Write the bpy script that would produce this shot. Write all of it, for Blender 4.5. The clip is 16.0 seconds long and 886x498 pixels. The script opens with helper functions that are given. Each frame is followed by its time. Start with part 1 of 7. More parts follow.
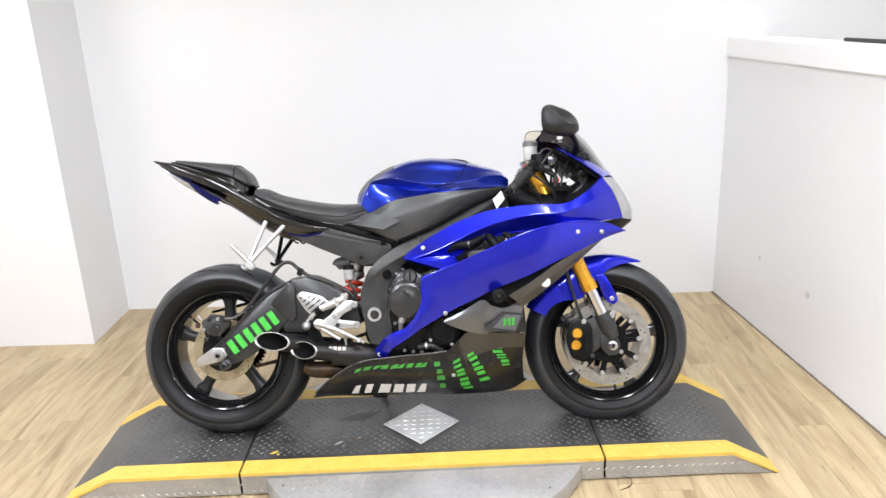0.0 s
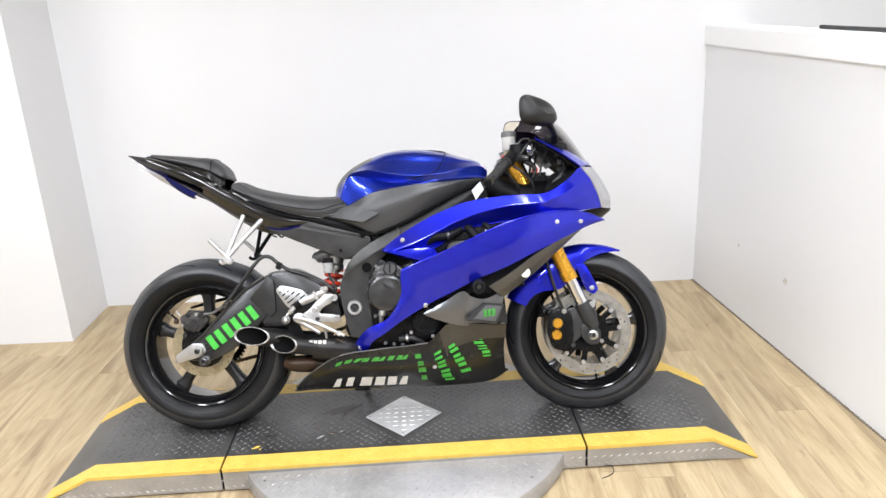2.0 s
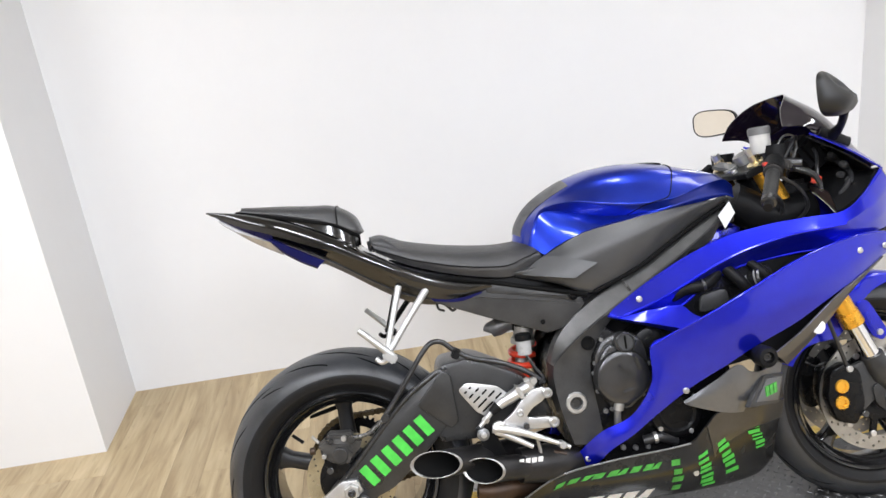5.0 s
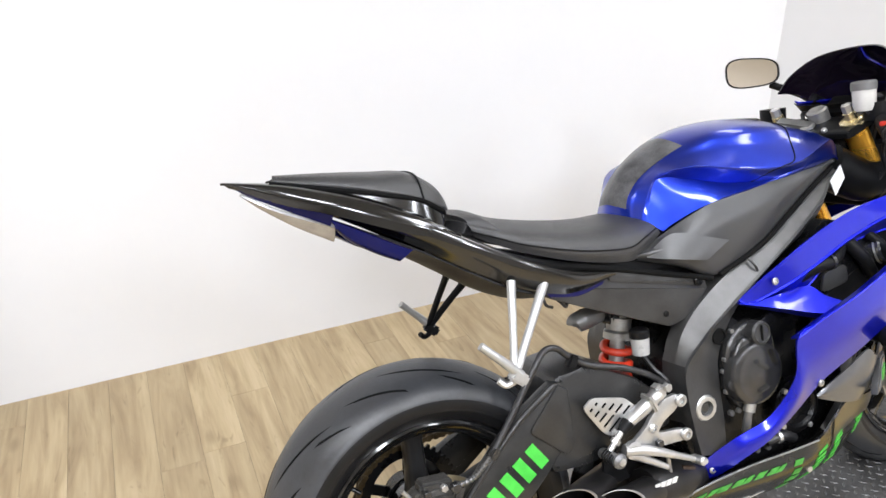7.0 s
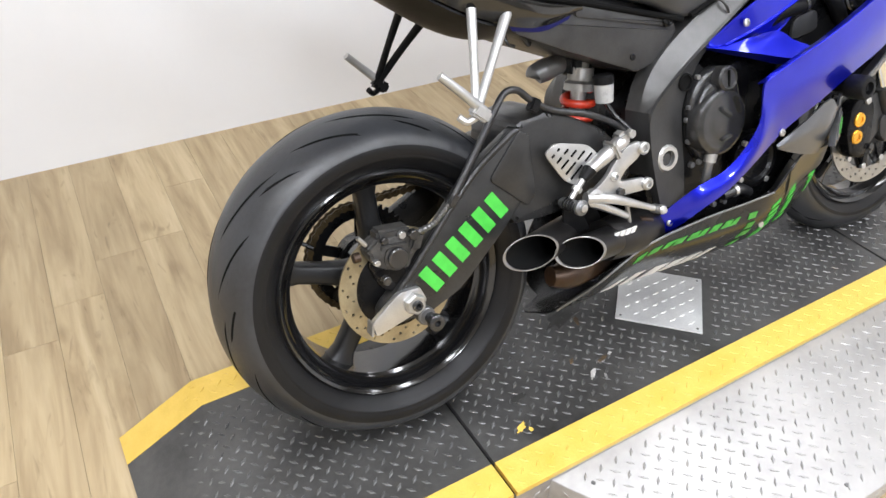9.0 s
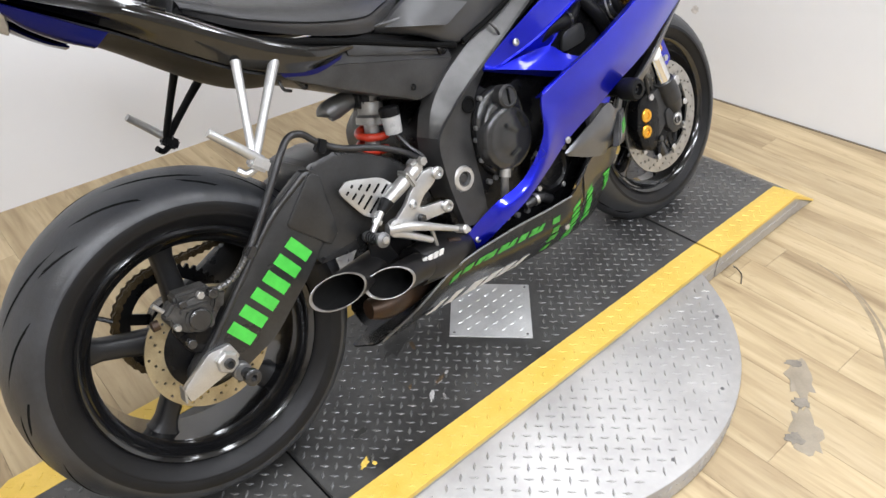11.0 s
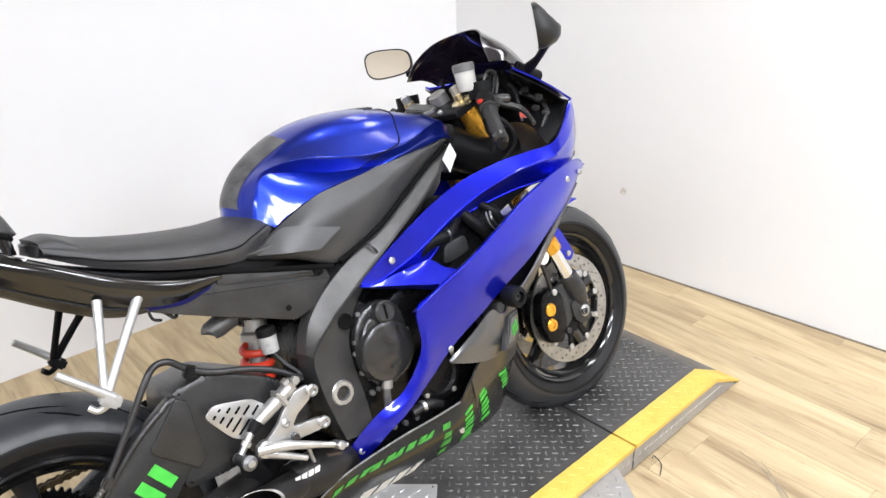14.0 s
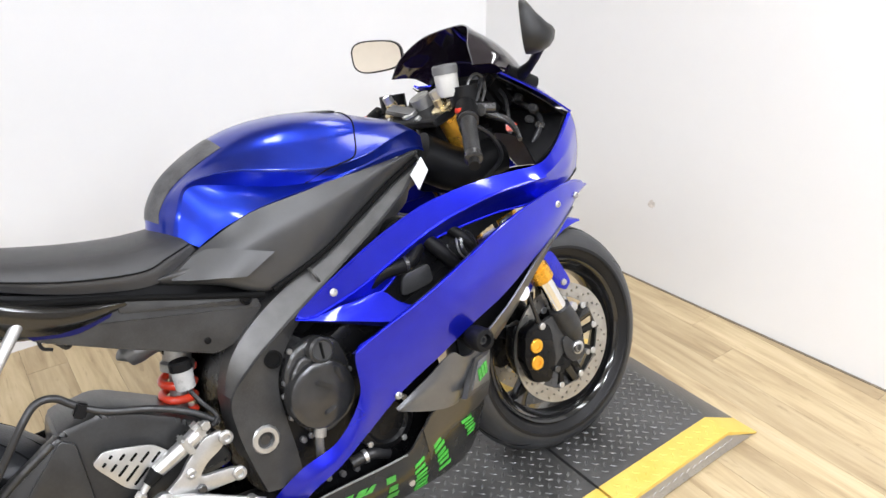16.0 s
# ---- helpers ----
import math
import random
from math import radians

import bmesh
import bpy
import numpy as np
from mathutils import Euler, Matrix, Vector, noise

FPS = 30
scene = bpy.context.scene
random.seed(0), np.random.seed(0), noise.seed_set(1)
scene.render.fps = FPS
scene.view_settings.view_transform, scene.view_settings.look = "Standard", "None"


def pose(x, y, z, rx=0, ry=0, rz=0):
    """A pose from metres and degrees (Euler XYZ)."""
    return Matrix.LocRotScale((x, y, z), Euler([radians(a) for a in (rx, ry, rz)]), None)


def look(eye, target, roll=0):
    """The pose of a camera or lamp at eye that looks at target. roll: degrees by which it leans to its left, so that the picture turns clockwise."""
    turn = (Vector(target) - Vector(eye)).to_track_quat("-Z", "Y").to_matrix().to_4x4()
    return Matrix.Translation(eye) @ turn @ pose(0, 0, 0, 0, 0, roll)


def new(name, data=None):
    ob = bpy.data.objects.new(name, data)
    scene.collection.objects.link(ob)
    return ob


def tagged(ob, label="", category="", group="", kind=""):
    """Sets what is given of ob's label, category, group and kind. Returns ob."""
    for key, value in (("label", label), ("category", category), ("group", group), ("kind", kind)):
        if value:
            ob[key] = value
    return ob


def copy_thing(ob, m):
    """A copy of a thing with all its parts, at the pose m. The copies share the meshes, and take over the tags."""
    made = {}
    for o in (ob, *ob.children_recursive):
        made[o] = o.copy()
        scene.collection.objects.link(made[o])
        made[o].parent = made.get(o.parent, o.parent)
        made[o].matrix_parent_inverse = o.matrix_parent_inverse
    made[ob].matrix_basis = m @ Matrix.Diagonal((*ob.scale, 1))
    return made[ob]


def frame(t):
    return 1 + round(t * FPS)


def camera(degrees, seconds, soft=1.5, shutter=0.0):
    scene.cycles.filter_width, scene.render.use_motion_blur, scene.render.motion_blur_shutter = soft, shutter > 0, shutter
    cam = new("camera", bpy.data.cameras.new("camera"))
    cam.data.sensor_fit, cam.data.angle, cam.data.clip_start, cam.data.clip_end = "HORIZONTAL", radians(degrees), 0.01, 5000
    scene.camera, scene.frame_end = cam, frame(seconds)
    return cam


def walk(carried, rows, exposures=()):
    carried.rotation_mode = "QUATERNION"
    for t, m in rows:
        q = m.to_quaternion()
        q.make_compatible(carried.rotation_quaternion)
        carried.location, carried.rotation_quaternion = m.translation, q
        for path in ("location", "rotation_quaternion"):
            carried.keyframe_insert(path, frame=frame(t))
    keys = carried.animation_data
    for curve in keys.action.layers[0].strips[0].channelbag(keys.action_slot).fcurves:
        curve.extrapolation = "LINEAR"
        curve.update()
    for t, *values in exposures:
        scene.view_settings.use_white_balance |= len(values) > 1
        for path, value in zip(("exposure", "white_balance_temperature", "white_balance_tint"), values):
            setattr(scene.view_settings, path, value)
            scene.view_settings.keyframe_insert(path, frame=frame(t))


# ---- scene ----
cam = camera(61.1, 16.0)
PATH = [
    (0, (0.191, -2.448, 1.558), (0.133, -0.544, 0.95), -2.4),
    (0.5, (0.186, -2.435, 1.558), (0.141, -0.532, 0.945), -2.8),
    (1, (0.175, -2.433, 1.553), (0.158, -0.531, 0.934), -2.9),
    (1.5, (0.207, -2.447, 1.555), (0.189, -0.545, 0.937), -2.4),
    (2, (0.207, -2.44, 1.555), (0.19, -0.543, 0.924), -2.8),
    (2.5, (0.219, -2.421, 1.544), (0.172, -0.53, 0.897), -3.2),
    (3, (0.243, -2.403, 1.546), (0.127, -0.53, 0.855), -1.5),
    (3.5, (0.09, -2.312, 1.57), (0.014, -0.423, 0.919), -5.0),
    (4, (-0.099, -2.148, 1.563), (-0.139, -0.257, 0.913), -4.2),
    (4.5, (-0.253, -1.831, 1.534), (-0.271, 0.058, 0.878), -6.3),
    (5, (-0.494, -1.565, 1.539), (-0.377, 0.315, 0.867), -7.4),
    (5.2, (-0.61, -1.467, 1.56), (-0.401, 0.399, 0.869), -8.2),
    (7.3, (-1.121, -0.915, 1.462), (-0.374, 0.693, 0.538), -0.5),
    (7.5, (-1.144, -0.907, 1.423), (-0.387, 0.664, 0.443), -0.4),
    (8, (-1.161, -0.904, 1.354), (-0.428, 0.560, 0.204), 0.6),
    (8.2, (-1.155, -0.909, 1.341), (-0.428, 0.523, 0.148), 0.7),
    (10.3, (-1.034, -0.947, 1.288), (-0.119, 0.337, 0.058), -0.1),
    (10.5, (-1.015, -0.957, 1.295), (-0.069, 0.31, 0.07), -0.8),
    (11, (-1.0, -0.992, 1.338), (0.04, 0.234, 0.148), -0.8),
    (11.5, (-0.943, -1.029, 1.361), (0.122, 0.224, 0.222), 0.9),
    (12, (-0.831, -1.066, 1.401), (0.216, 0.256, 0.326), 0.2),
    (12.5, (-0.776, -1.094, 1.434), (0.284, 0.267, 0.422), -1.3),
    (13, (-0.768, -1.116, 1.453), (0.34, 0.253, 0.505), -2.3),
    (13.5, (-0.771, -1.133, 1.47), (0.369, 0.24, 0.567), -2.3),
    (14, (-0.775, -1.137, 1.477), (0.385, 0.244, 0.612), -2.1),
    (14.5, (-0.769, -1.144, 1.486), (0.405, 0.237, 0.642), -2.5),
    (15, (-0.728, -1.146, 1.473), (0.461, 0.216, 0.618), -4.4),
    (15.5, (-0.601, -1.168, 1.467), (0.456, 0.295, 0.605), -2.6),
    (16, (-0.466, -1.067, 1.478), (0.555, 0.384, 0.557), -0.3),
]
walk(cam, [(t, look(eye, target, roll)) for t, eye, target, roll in PATH],
     [(0, -0.14), (2.5, -0.16), (4, -0.24), (5, -0.22), (7.5, -0.02), (8, -0.04), (10.5, -0.33), (11, -0.37), (12, -0.27), (13, -0.10), (14.5, -0.07), (16, -0.08)])

# ---- light ----
world = bpy.data.worlds.new("world")
world.use_nodes = True
world.node_tree.nodes["Background"].inputs[0].default_value = (1.0, 0.98, 0.95, 1)
world.node_tree.nodes["Background"].inputs[1].default_value = 0.4
scene.world = world


def ceiling_lamp(x, y, z, sx, sy, watts):
    data = bpy.data.lights.new("ceiling_lamp", "AREA")
    data.shape, data.size, data.size_y, data.energy = "RECTANGLE", sx, sy, watts
    data.color = (0.862, 0.905, 1.0)
    ob = new("ceiling_lamp", data)
    ob.matrix_world = pose(x, y, z)
    return ob


LAMPS = [(-1.3, -0.9), (0.3, -0.9), (1.6, -0.9), (-1.3, -2.9), (0.3, -2.9), (1.9, -2.9), (-2.2, -0.1), (1.40, 0.75), (3.1, 0.3)]
CEIL = 2.75
WATTS = [40, 31, 18, 103, 76, 60, 20, 5, 8]
for (lx, ly), watts in zip(LAMPS, WATTS):
    ceiling_lamp(lx, ly, CEIL - 0.09, 0.28, 1.15, watts)

# ---- materials ----


def nodes_of(name):
    m = bpy.data.materials.new(name)
    m.use_nodes = True
    return m, m.node_tree.nodes, m.node_tree.links, m.node_tree.nodes["Principled BSDF"]


def mat(name, base, rough=0.5, metal=0.0, var=0.12, scale=9.0, bump=0.0, bscale=300.0, coat=0.0, rvar=0.12, stretch=(1, 1, 1), second=None, spec=0.5, coat_rough=0.12):
    """Procedural surface: colour that varies at two scales, uneven gloss and fine relief."""
    m, n, l, b = nodes_of(name)
    tc = n.new("ShaderNodeTexCoord")
    mp = n.new("ShaderNodeMapping")
    mp.inputs["Scale"].default_value = stretch
    l.new(tc.outputs["Object"], mp.inputs[0])
    n1, n2 = n.new("ShaderNodeTexNoise"), n.new("ShaderNodeTexNoise")
    n1.inputs["Scale"].default_value, n1.inputs["Detail"].default_value = scale, 6
    n2.inputs["Scale"].default_value, n2.inputs["Detail"].default_value = scale * 11, 3
    l.new(mp.outputs[0], n1.inputs[0])
    l.new(mp.outputs[0], n2.inputs[0])
    add = n.new("ShaderNodeMath")
    add.operation, add.inputs[1].default_value = "MULTIPLY_ADD", 0.35
    l.new(n2.outputs[0], add.inputs[0])
    l.new(n1.outputs[0], add.inputs[2])
    ramp = n.new("ShaderNodeValToRGB")
    ramp.color_ramp.elements[0].position, ramp.color_ramp.elements[1].position = 0.42, 0.95
    other = second or [min(1, c * (1 + var)) for c in base]
    ramp.color_ramp.elements[0].color = (*[c * (1 - var) for c in base], 1)
    ramp.color_ramp.elements[1].color = (*other, 1)
    l.new(add.outputs[0], ramp.inputs[0])
    l.new(ramp.outputs[0], b.inputs["Base Color"])
    rr = n.new("ShaderNodeMapRange")
    rr.inputs["From Min"].default_value, rr.inputs["From Max"].default_value = 0.3, 0.75
    rr.inputs["To Min"].default_value, rr.inputs["To Max"].default_value = max(0.02, rough * (1 - rvar)), min(1, rough * (1 + rvar))
    l.new(n1.outputs[0], rr.inputs[0])
    l.new(rr.outputs[0], b.inputs["Roughness"])
    b.inputs["Metallic"].default_value = metal
    b.inputs["Coat Weight"].default_value = coat
    b.inputs["Coat Roughness"].default_value = coat_rough
    b.inputs["Specular IOR Level"].default_value = spec
    if bump:
        n3, bp = n.new("ShaderNodeTexNoise"), n.new("ShaderNodeBump")
        n3.inputs["Scale"].default_value, n3.inputs["Detail"].default_value = bscale, 4
        bp.inputs["Strength"].default_value, bp.inputs["Distance"].default_value = bump, 0.002
        l.new(mp.outputs[0], n3.inputs[0])
        l.new(n3.outputs[0], bp.inputs["Height"])
        l.new(bp.outputs[0], b.inputs["Normal"])
    return m


BLUE = mat("blue_paint", (0.006, 0.010, 0.475), 0.30, 0.72, 0.10, 3, 0, coat=0.8, second=(0.009, 0.018, 0.60), spec=0.25, coat_rough=0.06)
TANKBLUE = mat("deep_metallic_blue_paint", (0.005, 0.019, 0.30), 0.32, 0.88, 0.10, 4, 0, coat=0.8, second=(0.010, 0.036, 0.40), spec=0.3, coat_rough=0.10)
BLUE_DEEP = mat("deep_blue_trim", (0.002, 0.005, 0.085), 0.25, 0.5, 0.15, 5, coat=0.2, spec=0.25)
GLOSS = mat("gloss_black_paint", (0.005, 0.0048, 0.0045), 0.16, 0, 0.2, 6, coat=0.5, spec=0.5, coat_rough=0.10)
RIMBLACK = mat("black_wheel_enamel", (0.006, 0.006, 0.0064), 0.15, 0, 0.25, 12, 0.04, 60, coat=0.6, spec=0.5, coat_rough=0.06)
SPOKE = mat("satin_black_spoke_enamel", (0.011, 0.011, 0.0115), 0.38, 0, 0.25, 18, 0.08, 120, spec=0.35)
PLASTIC = mat("matt_black_plastic", (0.006, 0.006, 0.0064), 0.40, 0, 0.25, 20, 0.15, 500, spec=0.13)
ENGINE = mat("black_engine_casting", (0.005, 0.005, 0.0054), 0.28, 0.1, 0.3, 25, 0.25, 250, spec=0.2)
COVER = mat("dark_grey_engine_cover", (0.068, 0.068, 0.069), 0.24, 0.75, 0.25, 30, 0.12, 400)
FRAME = mat("grey_painted_frame", (0.088, 0.087, 0.086), 0.40, 0.70, 0.12, 40, 0.16, 800, rvar=0.04, second=(0.105, 0.104, 0.102))
SIDE = mat("charcoal_side_cover", (0.049, 0.0492, 0.050), 0.36, 0.2, 0.12, 12, 0.06, 900, spec=0.45)
SWING = mat("satin_black_swingarm", (0.017, 0.0169, 0.0168), 0.30, 0.1, 0.3, 14, 0.1, 400, second=(0.034, 0.0338, 0.0335), spec=0.5)
GREY = mat("silver_grey_fairing", (0.135, 0.139, 0.147), 0.30, 0.7, 0.12, 8, coat=0.3)
PAN = mat("dark_grey_belly_pan", (0.010, 0.0098, 0.0096), 0.26, 0.2, 0.35, 14, coat=0.2, second=(0.022, 0.0215, 0.0205), spec=0.3)
VINYL = mat("black_seat_vinyl", (0.029, 0.0285, 0.029), 0.40, 0, 0.2, 18, 0.5, 900, spec=0.5)
PADMAT = mat("grey_seat_vinyl", (0.030, 0.030, 0.0305), 0.32, 0, 0.2, 18, 0.4, 900)
RUBBER = mat("tyre_rubber", (0.017, 0.018, 0.0205), 0.40, 0, 0.3, 10, 0.25, 350, second=(0.030, 0.032, 0.036), spec=0.6)
SIDEWALL = mat("tyre_sidewall_rubber", (0.008, 0.008, 0.0086), 0.40, 0, 0.25, 14, 0.15, 400, spec=0.22)
GRIPMAT = mat("grip_rubber", (0.014, 0.014, 0.0145), 0.45, 0, 0.2, 30, 0.6, 500)
ALU = mat("machined_aluminium", (0.52, 0.52, 0.515), 0.33, 0.85, 0.16, 30, 0.08, 700)
ALUCAST = mat("cast_aluminium", (0.40, 0.395, 0.38), 0.42, 0.8, 0.25, 25, 0.2, 400)
STEEL = mat("brake_disc_steel", (0.36, 0.305, 0.195), 0.38, 0.75, 0.25, 30, 0.1, 500)
STEELF = mat("grey_brake_disc_steel", (0.37, 0.355, 0.325), 0.36, 0.8, 0.2, 30, 0.1, 500)
TIPSTEEL = mat("polished_exhaust_steel", (0.36, 0.355, 0.35), 0.34, 1.0, 0.2, 25)
RUST = mat("heat_browned_pipe", (0.12, 0.060, 0.026), 0.42, 0.5, 0.5, 22, 0.2, 200, second=(0.030, 0.022, 0.017))
CHROME = mat("chromed_tube", (0.80, 0.80, 0.80), 0.10, 1.0, 0.05, 20)
GOLD = mat("gold_anodised", (0.80, 0.42, 0.05), 0.28, 0.8, 0.12, 20)
CHAIN = mat("oily_gold_chain", (0.085, 0.06, 0.028), 0.45, 0.7, 0.4, 60)
RED = mat("red_spring_paint", (0.55, 0.04, 0.015), 0.35, 0, 0.1, 20, coat=0.5)
REDTAB = mat("faded_red_plastic", (0.55, 0.10, 0.07), 0.5, 0, 0.2, 30)
GREEN = mat("green_vinyl_decal", (0.055, 0.44, 0.05), 0.45, 0, 0.15, 60)
GREEND = mat("worn_green_vinyl_decal", (0.05, 0.30, 0.04), 0.5, 0, 0.4, 80)
WHITE = mat("white_vinyl_decal", (0.75, 0.75, 0.75), 0.45, 0, 0.12, 50)
HOSE = mat("black_hose", (0.015, 0.015, 0.016), 0.35, 0, 0.2, 40)
BRAID = mat("braided_line", (0.13, 0.128, 0.125), 0.4, 0.7, 0.5, 300)
RESERVOIR = mat("milky_reservoir_plastic", (0.52, 0.515, 0.49), 0.35, 0, 0.1, 30)
CUPGREY = mat("smoky_cup_plastic", (0.33, 0.33, 0.325), 0.3, 0, 0.15, 30)
LENS = mat("clear_lens_plastic", (0.36, 0.36, 0.38), 0.12, 0.2, 0.15, 14, coat=1.0)
CLEARTAIL = mat("pale_tail_lens", (0.44, 0.44, 0.45), 0.2, 0.1, 0.2, 30, coat=0.6)
AMBER = mat("pale_brass_fitting", (0.78, 0.66, 0.40), 0.28, 0.9, 0.15, 40)
WALL = mat("white_wall_paint", (0.765, 0.77, 0.78), 0.6, 0, 0.015, 1.6, 0.08, 160)
WALLTRIM = mat("white_ledge_paint", (0.84, 0.845, 0.85), 0.5, 0, 0.02, 2, 0.05, 160)
FARWALL = mat("grey_far_wall_paint", (0.76, 0.76, 0.74), 0.7, 0, 0.04, 1.2, 0.05, 120)
DIMWALL = mat("beige_showroom_paint", (0.36, 0.335, 0.30), 0.7, 0, 0.05, 2, 0.05, 120)
WESTWALL = mat("pale_beige_showroom_paint", (0.76, 0.72, 0.66), 0.7, 0, 0.05, 2, 0.05, 120)
CEILMAT = mat("ceiling_paint", (0.45, 0.45, 0.45), 0.8, 0, 0.03, 3, 0.1, 120)
YELLOW = mat("yellow_safety_rubber", (0.66, 0.44, 0.07), 0.45, 0, 0.10, 22, 0.3, 260, second=(0.72, 0.50, 0.11))
MAT = mat("black_tread_mat", (0.018, 0.0176, 0.017), 0.36, 0.0, 0.6, 7, 0.25, 300, second=(0.070, 0.068, 0.065), spec=0.85)
MAT.node_tree.nodes["Principled BSDF"].inputs["Sheen Weight"].default_value = 0.08
MAT.node_tree.nodes["Principled BSDF"].inputs["Sheen Roughness"].default_value = 0.45
LUG = mat("worn_tread_lug", (0.06, 0.06, 0.06), 0.36, 0.15, 0.6, 11, 0.1, 300, second=(0.18, 0.18, 0.178))
PLATE = mat("aluminium_tread_plate", (0.36, 0.352, 0.342), 0.42, 0.5, 0.18, 5, 0.06, 400, second=(0.46, 0.45, 0.437))
PLATEB = mat("bright_tread_plate", (0.58, 0.58, 0.57), 0.38, 0.4, 0.12, 14, 0.06, 400, second=(0.70, 0.70, 0.69))
SATIN = mat("satin_silver_paint", (0.44, 0.44, 0.435), 0.40, 0.7, 0.14, 20, 0.1, 300)
FRAMEDARK = mat("charcoal_frame_casting", (0.030, 0.030, 0.0305), 0.38, 0.2, 0.25, 25, 0.18, 350, second=(0.046, 0.046, 0.046), spec=0.4)
GREYCAST = mat("dull_grey_casting", (0.17, 0.17, 0.17), 0.42, 0.7, 0.25, 30, 0.2, 300)
MIRSHELL = mat("satin_black_mirror_shell", (0.012, 0.012, 0.012), 0.42, 0, 0.2, 20, 0.05, 500, spec=0.35)
# near-black: paints the shade in gaps, slots and grooves; also hidden bases
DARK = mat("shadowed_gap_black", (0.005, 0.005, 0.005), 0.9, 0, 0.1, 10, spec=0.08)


def screen_material():
    m, n, l, b = nodes_of("smoked_screen")
    b.inputs["Base Color"].default_value = (0.007, 0.004, 0.010, 1)
    b.inputs["Roughness"].default_value = 0.10
    b.inputs["Specular IOR Level"].default_value = 0.6
    b.inputs["Coat Weight"].default_value = 1.0
    b.inputs["Coat IOR"].default_value = 1.7
    b.inputs["Alpha"].default_value = 0.95
    return m


def mirror_material():
    m, n, l, b = nodes_of("mirror_glass")
    b.inputs["Base Color"].default_value = (0.86, 0.84, 0.80, 1)
    b.inputs["Metallic"].default_value = 1
    b.inputs["Roughness"].default_value = 0.02
    return m


def lamp_material():
    m, n, l, b = nodes_of("lamp_diffuser")
    b.inputs["Emission Color"].default_value = (1, 0.97, 0.93, 1)
    b.inputs["Emission Strength"].default_value = 6
    return m


def plank_material():
    """Worn oak: broad cloudy patches, grain along the board, dark knots and cracks."""
    m, n, l, b = nodes_of("oak_plank")
    tc, info = n.new("ShaderNodeTexCoord"), n.new("ShaderNodeObjectInfo")
    shift = n.new("ShaderNodeVectorMath")
    shift.operation = "MULTIPLY_ADD"
    shift.inputs[1].default_value = (37.0, 53.0, 11.0)
    l.new(info.outputs["Random"], shift.inputs[0])
    l.new(tc.outputs["Object"], shift.inputs[2])

    def noise(scale, size, detail, bend=0.0, rough=0.5):
        mp, t = n.new("ShaderNodeMapping"), n.new("ShaderNodeTexNoise")
        mp.inputs["Scale"].default_value = scale
        l.new(shift.outputs[0], mp.inputs[0])
        l.new(mp.outputs[0], t.inputs[0])
        t.inputs["Scale"].default_value, t.inputs["Detail"].default_value = size, detail
        t.inputs["Distortion"].default_value, t.inputs["Roughness"].default_value = bend, rough
        return t.outputs[0]

    def ramp(value, stops):
        r = n.new("ShaderNodeValToRGB")
        e = r.color_ramp.elements
        e[0].position, e[0].color = stops[0][0], (*stops[0][1], 1)
        e[1].position, e[1].color = stops[-1][0], (*stops[-1][1], 1)
        for p, c in stops[1:-1]:
            e.new(p).color = (*c, 1)
        l.new(value, r.inputs[0])
        return r.outputs[0]

    def times(a, c, f=1.0):
        mix = n.new("ShaderNodeMix")
        mix.data_type, mix.blend_type = "RGBA", "MULTIPLY"
        mix.inputs["Factor"].default_value = f
        l.new(a, mix.inputs["A"])
        l.new(c, mix.inputs["B"])
        return mix.outputs["Result"]

    cloud = ramp(noise((15.0, 1.7, 1), 1.0, 5, 1.0, 0.58), [(0.26, (0.270, 0.195, 0.108)), (0.40, (0.385, 0.292, 0.170)), (0.54, (0.468, 0.368, 0.220)), (0.75, (0.540, 0.436, 0.276))])
    grain = noise((80.0, 5.0, 1), 1.0, 4)
    col = times(cloud, ramp(grain, [(0.33, (0.70, 0.67, 0.63)), (0.58, (1, 1, 1))]), 0.35)
    crack = ramp(noise((26.0, 4.5, 1), 1.0, 3, 2.5), [(0.25, (0.42, 0.37, 0.32)), (0.38, (1, 1, 1))])
    col = times(col, crack, 0.45)
    knot_map, knot = n.new("ShaderNodeMapping"), n.new("ShaderNodeTexVoronoi")
    knot_map.inputs["Scale"].default_value = (7.5, 3.4, 1)
    l.new(shift.outputs[0], knot_map.inputs[0])
    l.new(knot_map.outputs[0], knot.inputs[0])
    knot.inputs["Scale"].default_value = 0.9
    col = times(col, ramp(knot.outputs["Distance"], [(0.045, (0.40, 0.34, 0.28)), (0.14, (1, 1, 1))]), 0.35)
    tone = ramp(info.outputs["Random"], [(0.0, (0.87, 0.855, 0.84)), (1.0, (1.07, 1.07, 1.06))])
    l.new(times(col, tone), b.inputs["Base Color"])
    b.inputs["Roughness"].default_value = 0.45
    bp = n.new("ShaderNodeBump")
    bp.inputs["Strength"].default_value, bp.inputs["Distance"].default_value = 0.2, 0.001
    l.new(grain, bp.inputs["Height"])
    l.new(bp.outputs[0], b.inputs["Normal"])
    return m


SCREEN, MIRROR, DIFFUSER, OAK = screen_material(), mirror_material(), lamp_material(), plank_material()

# ---- mesh helpers ----


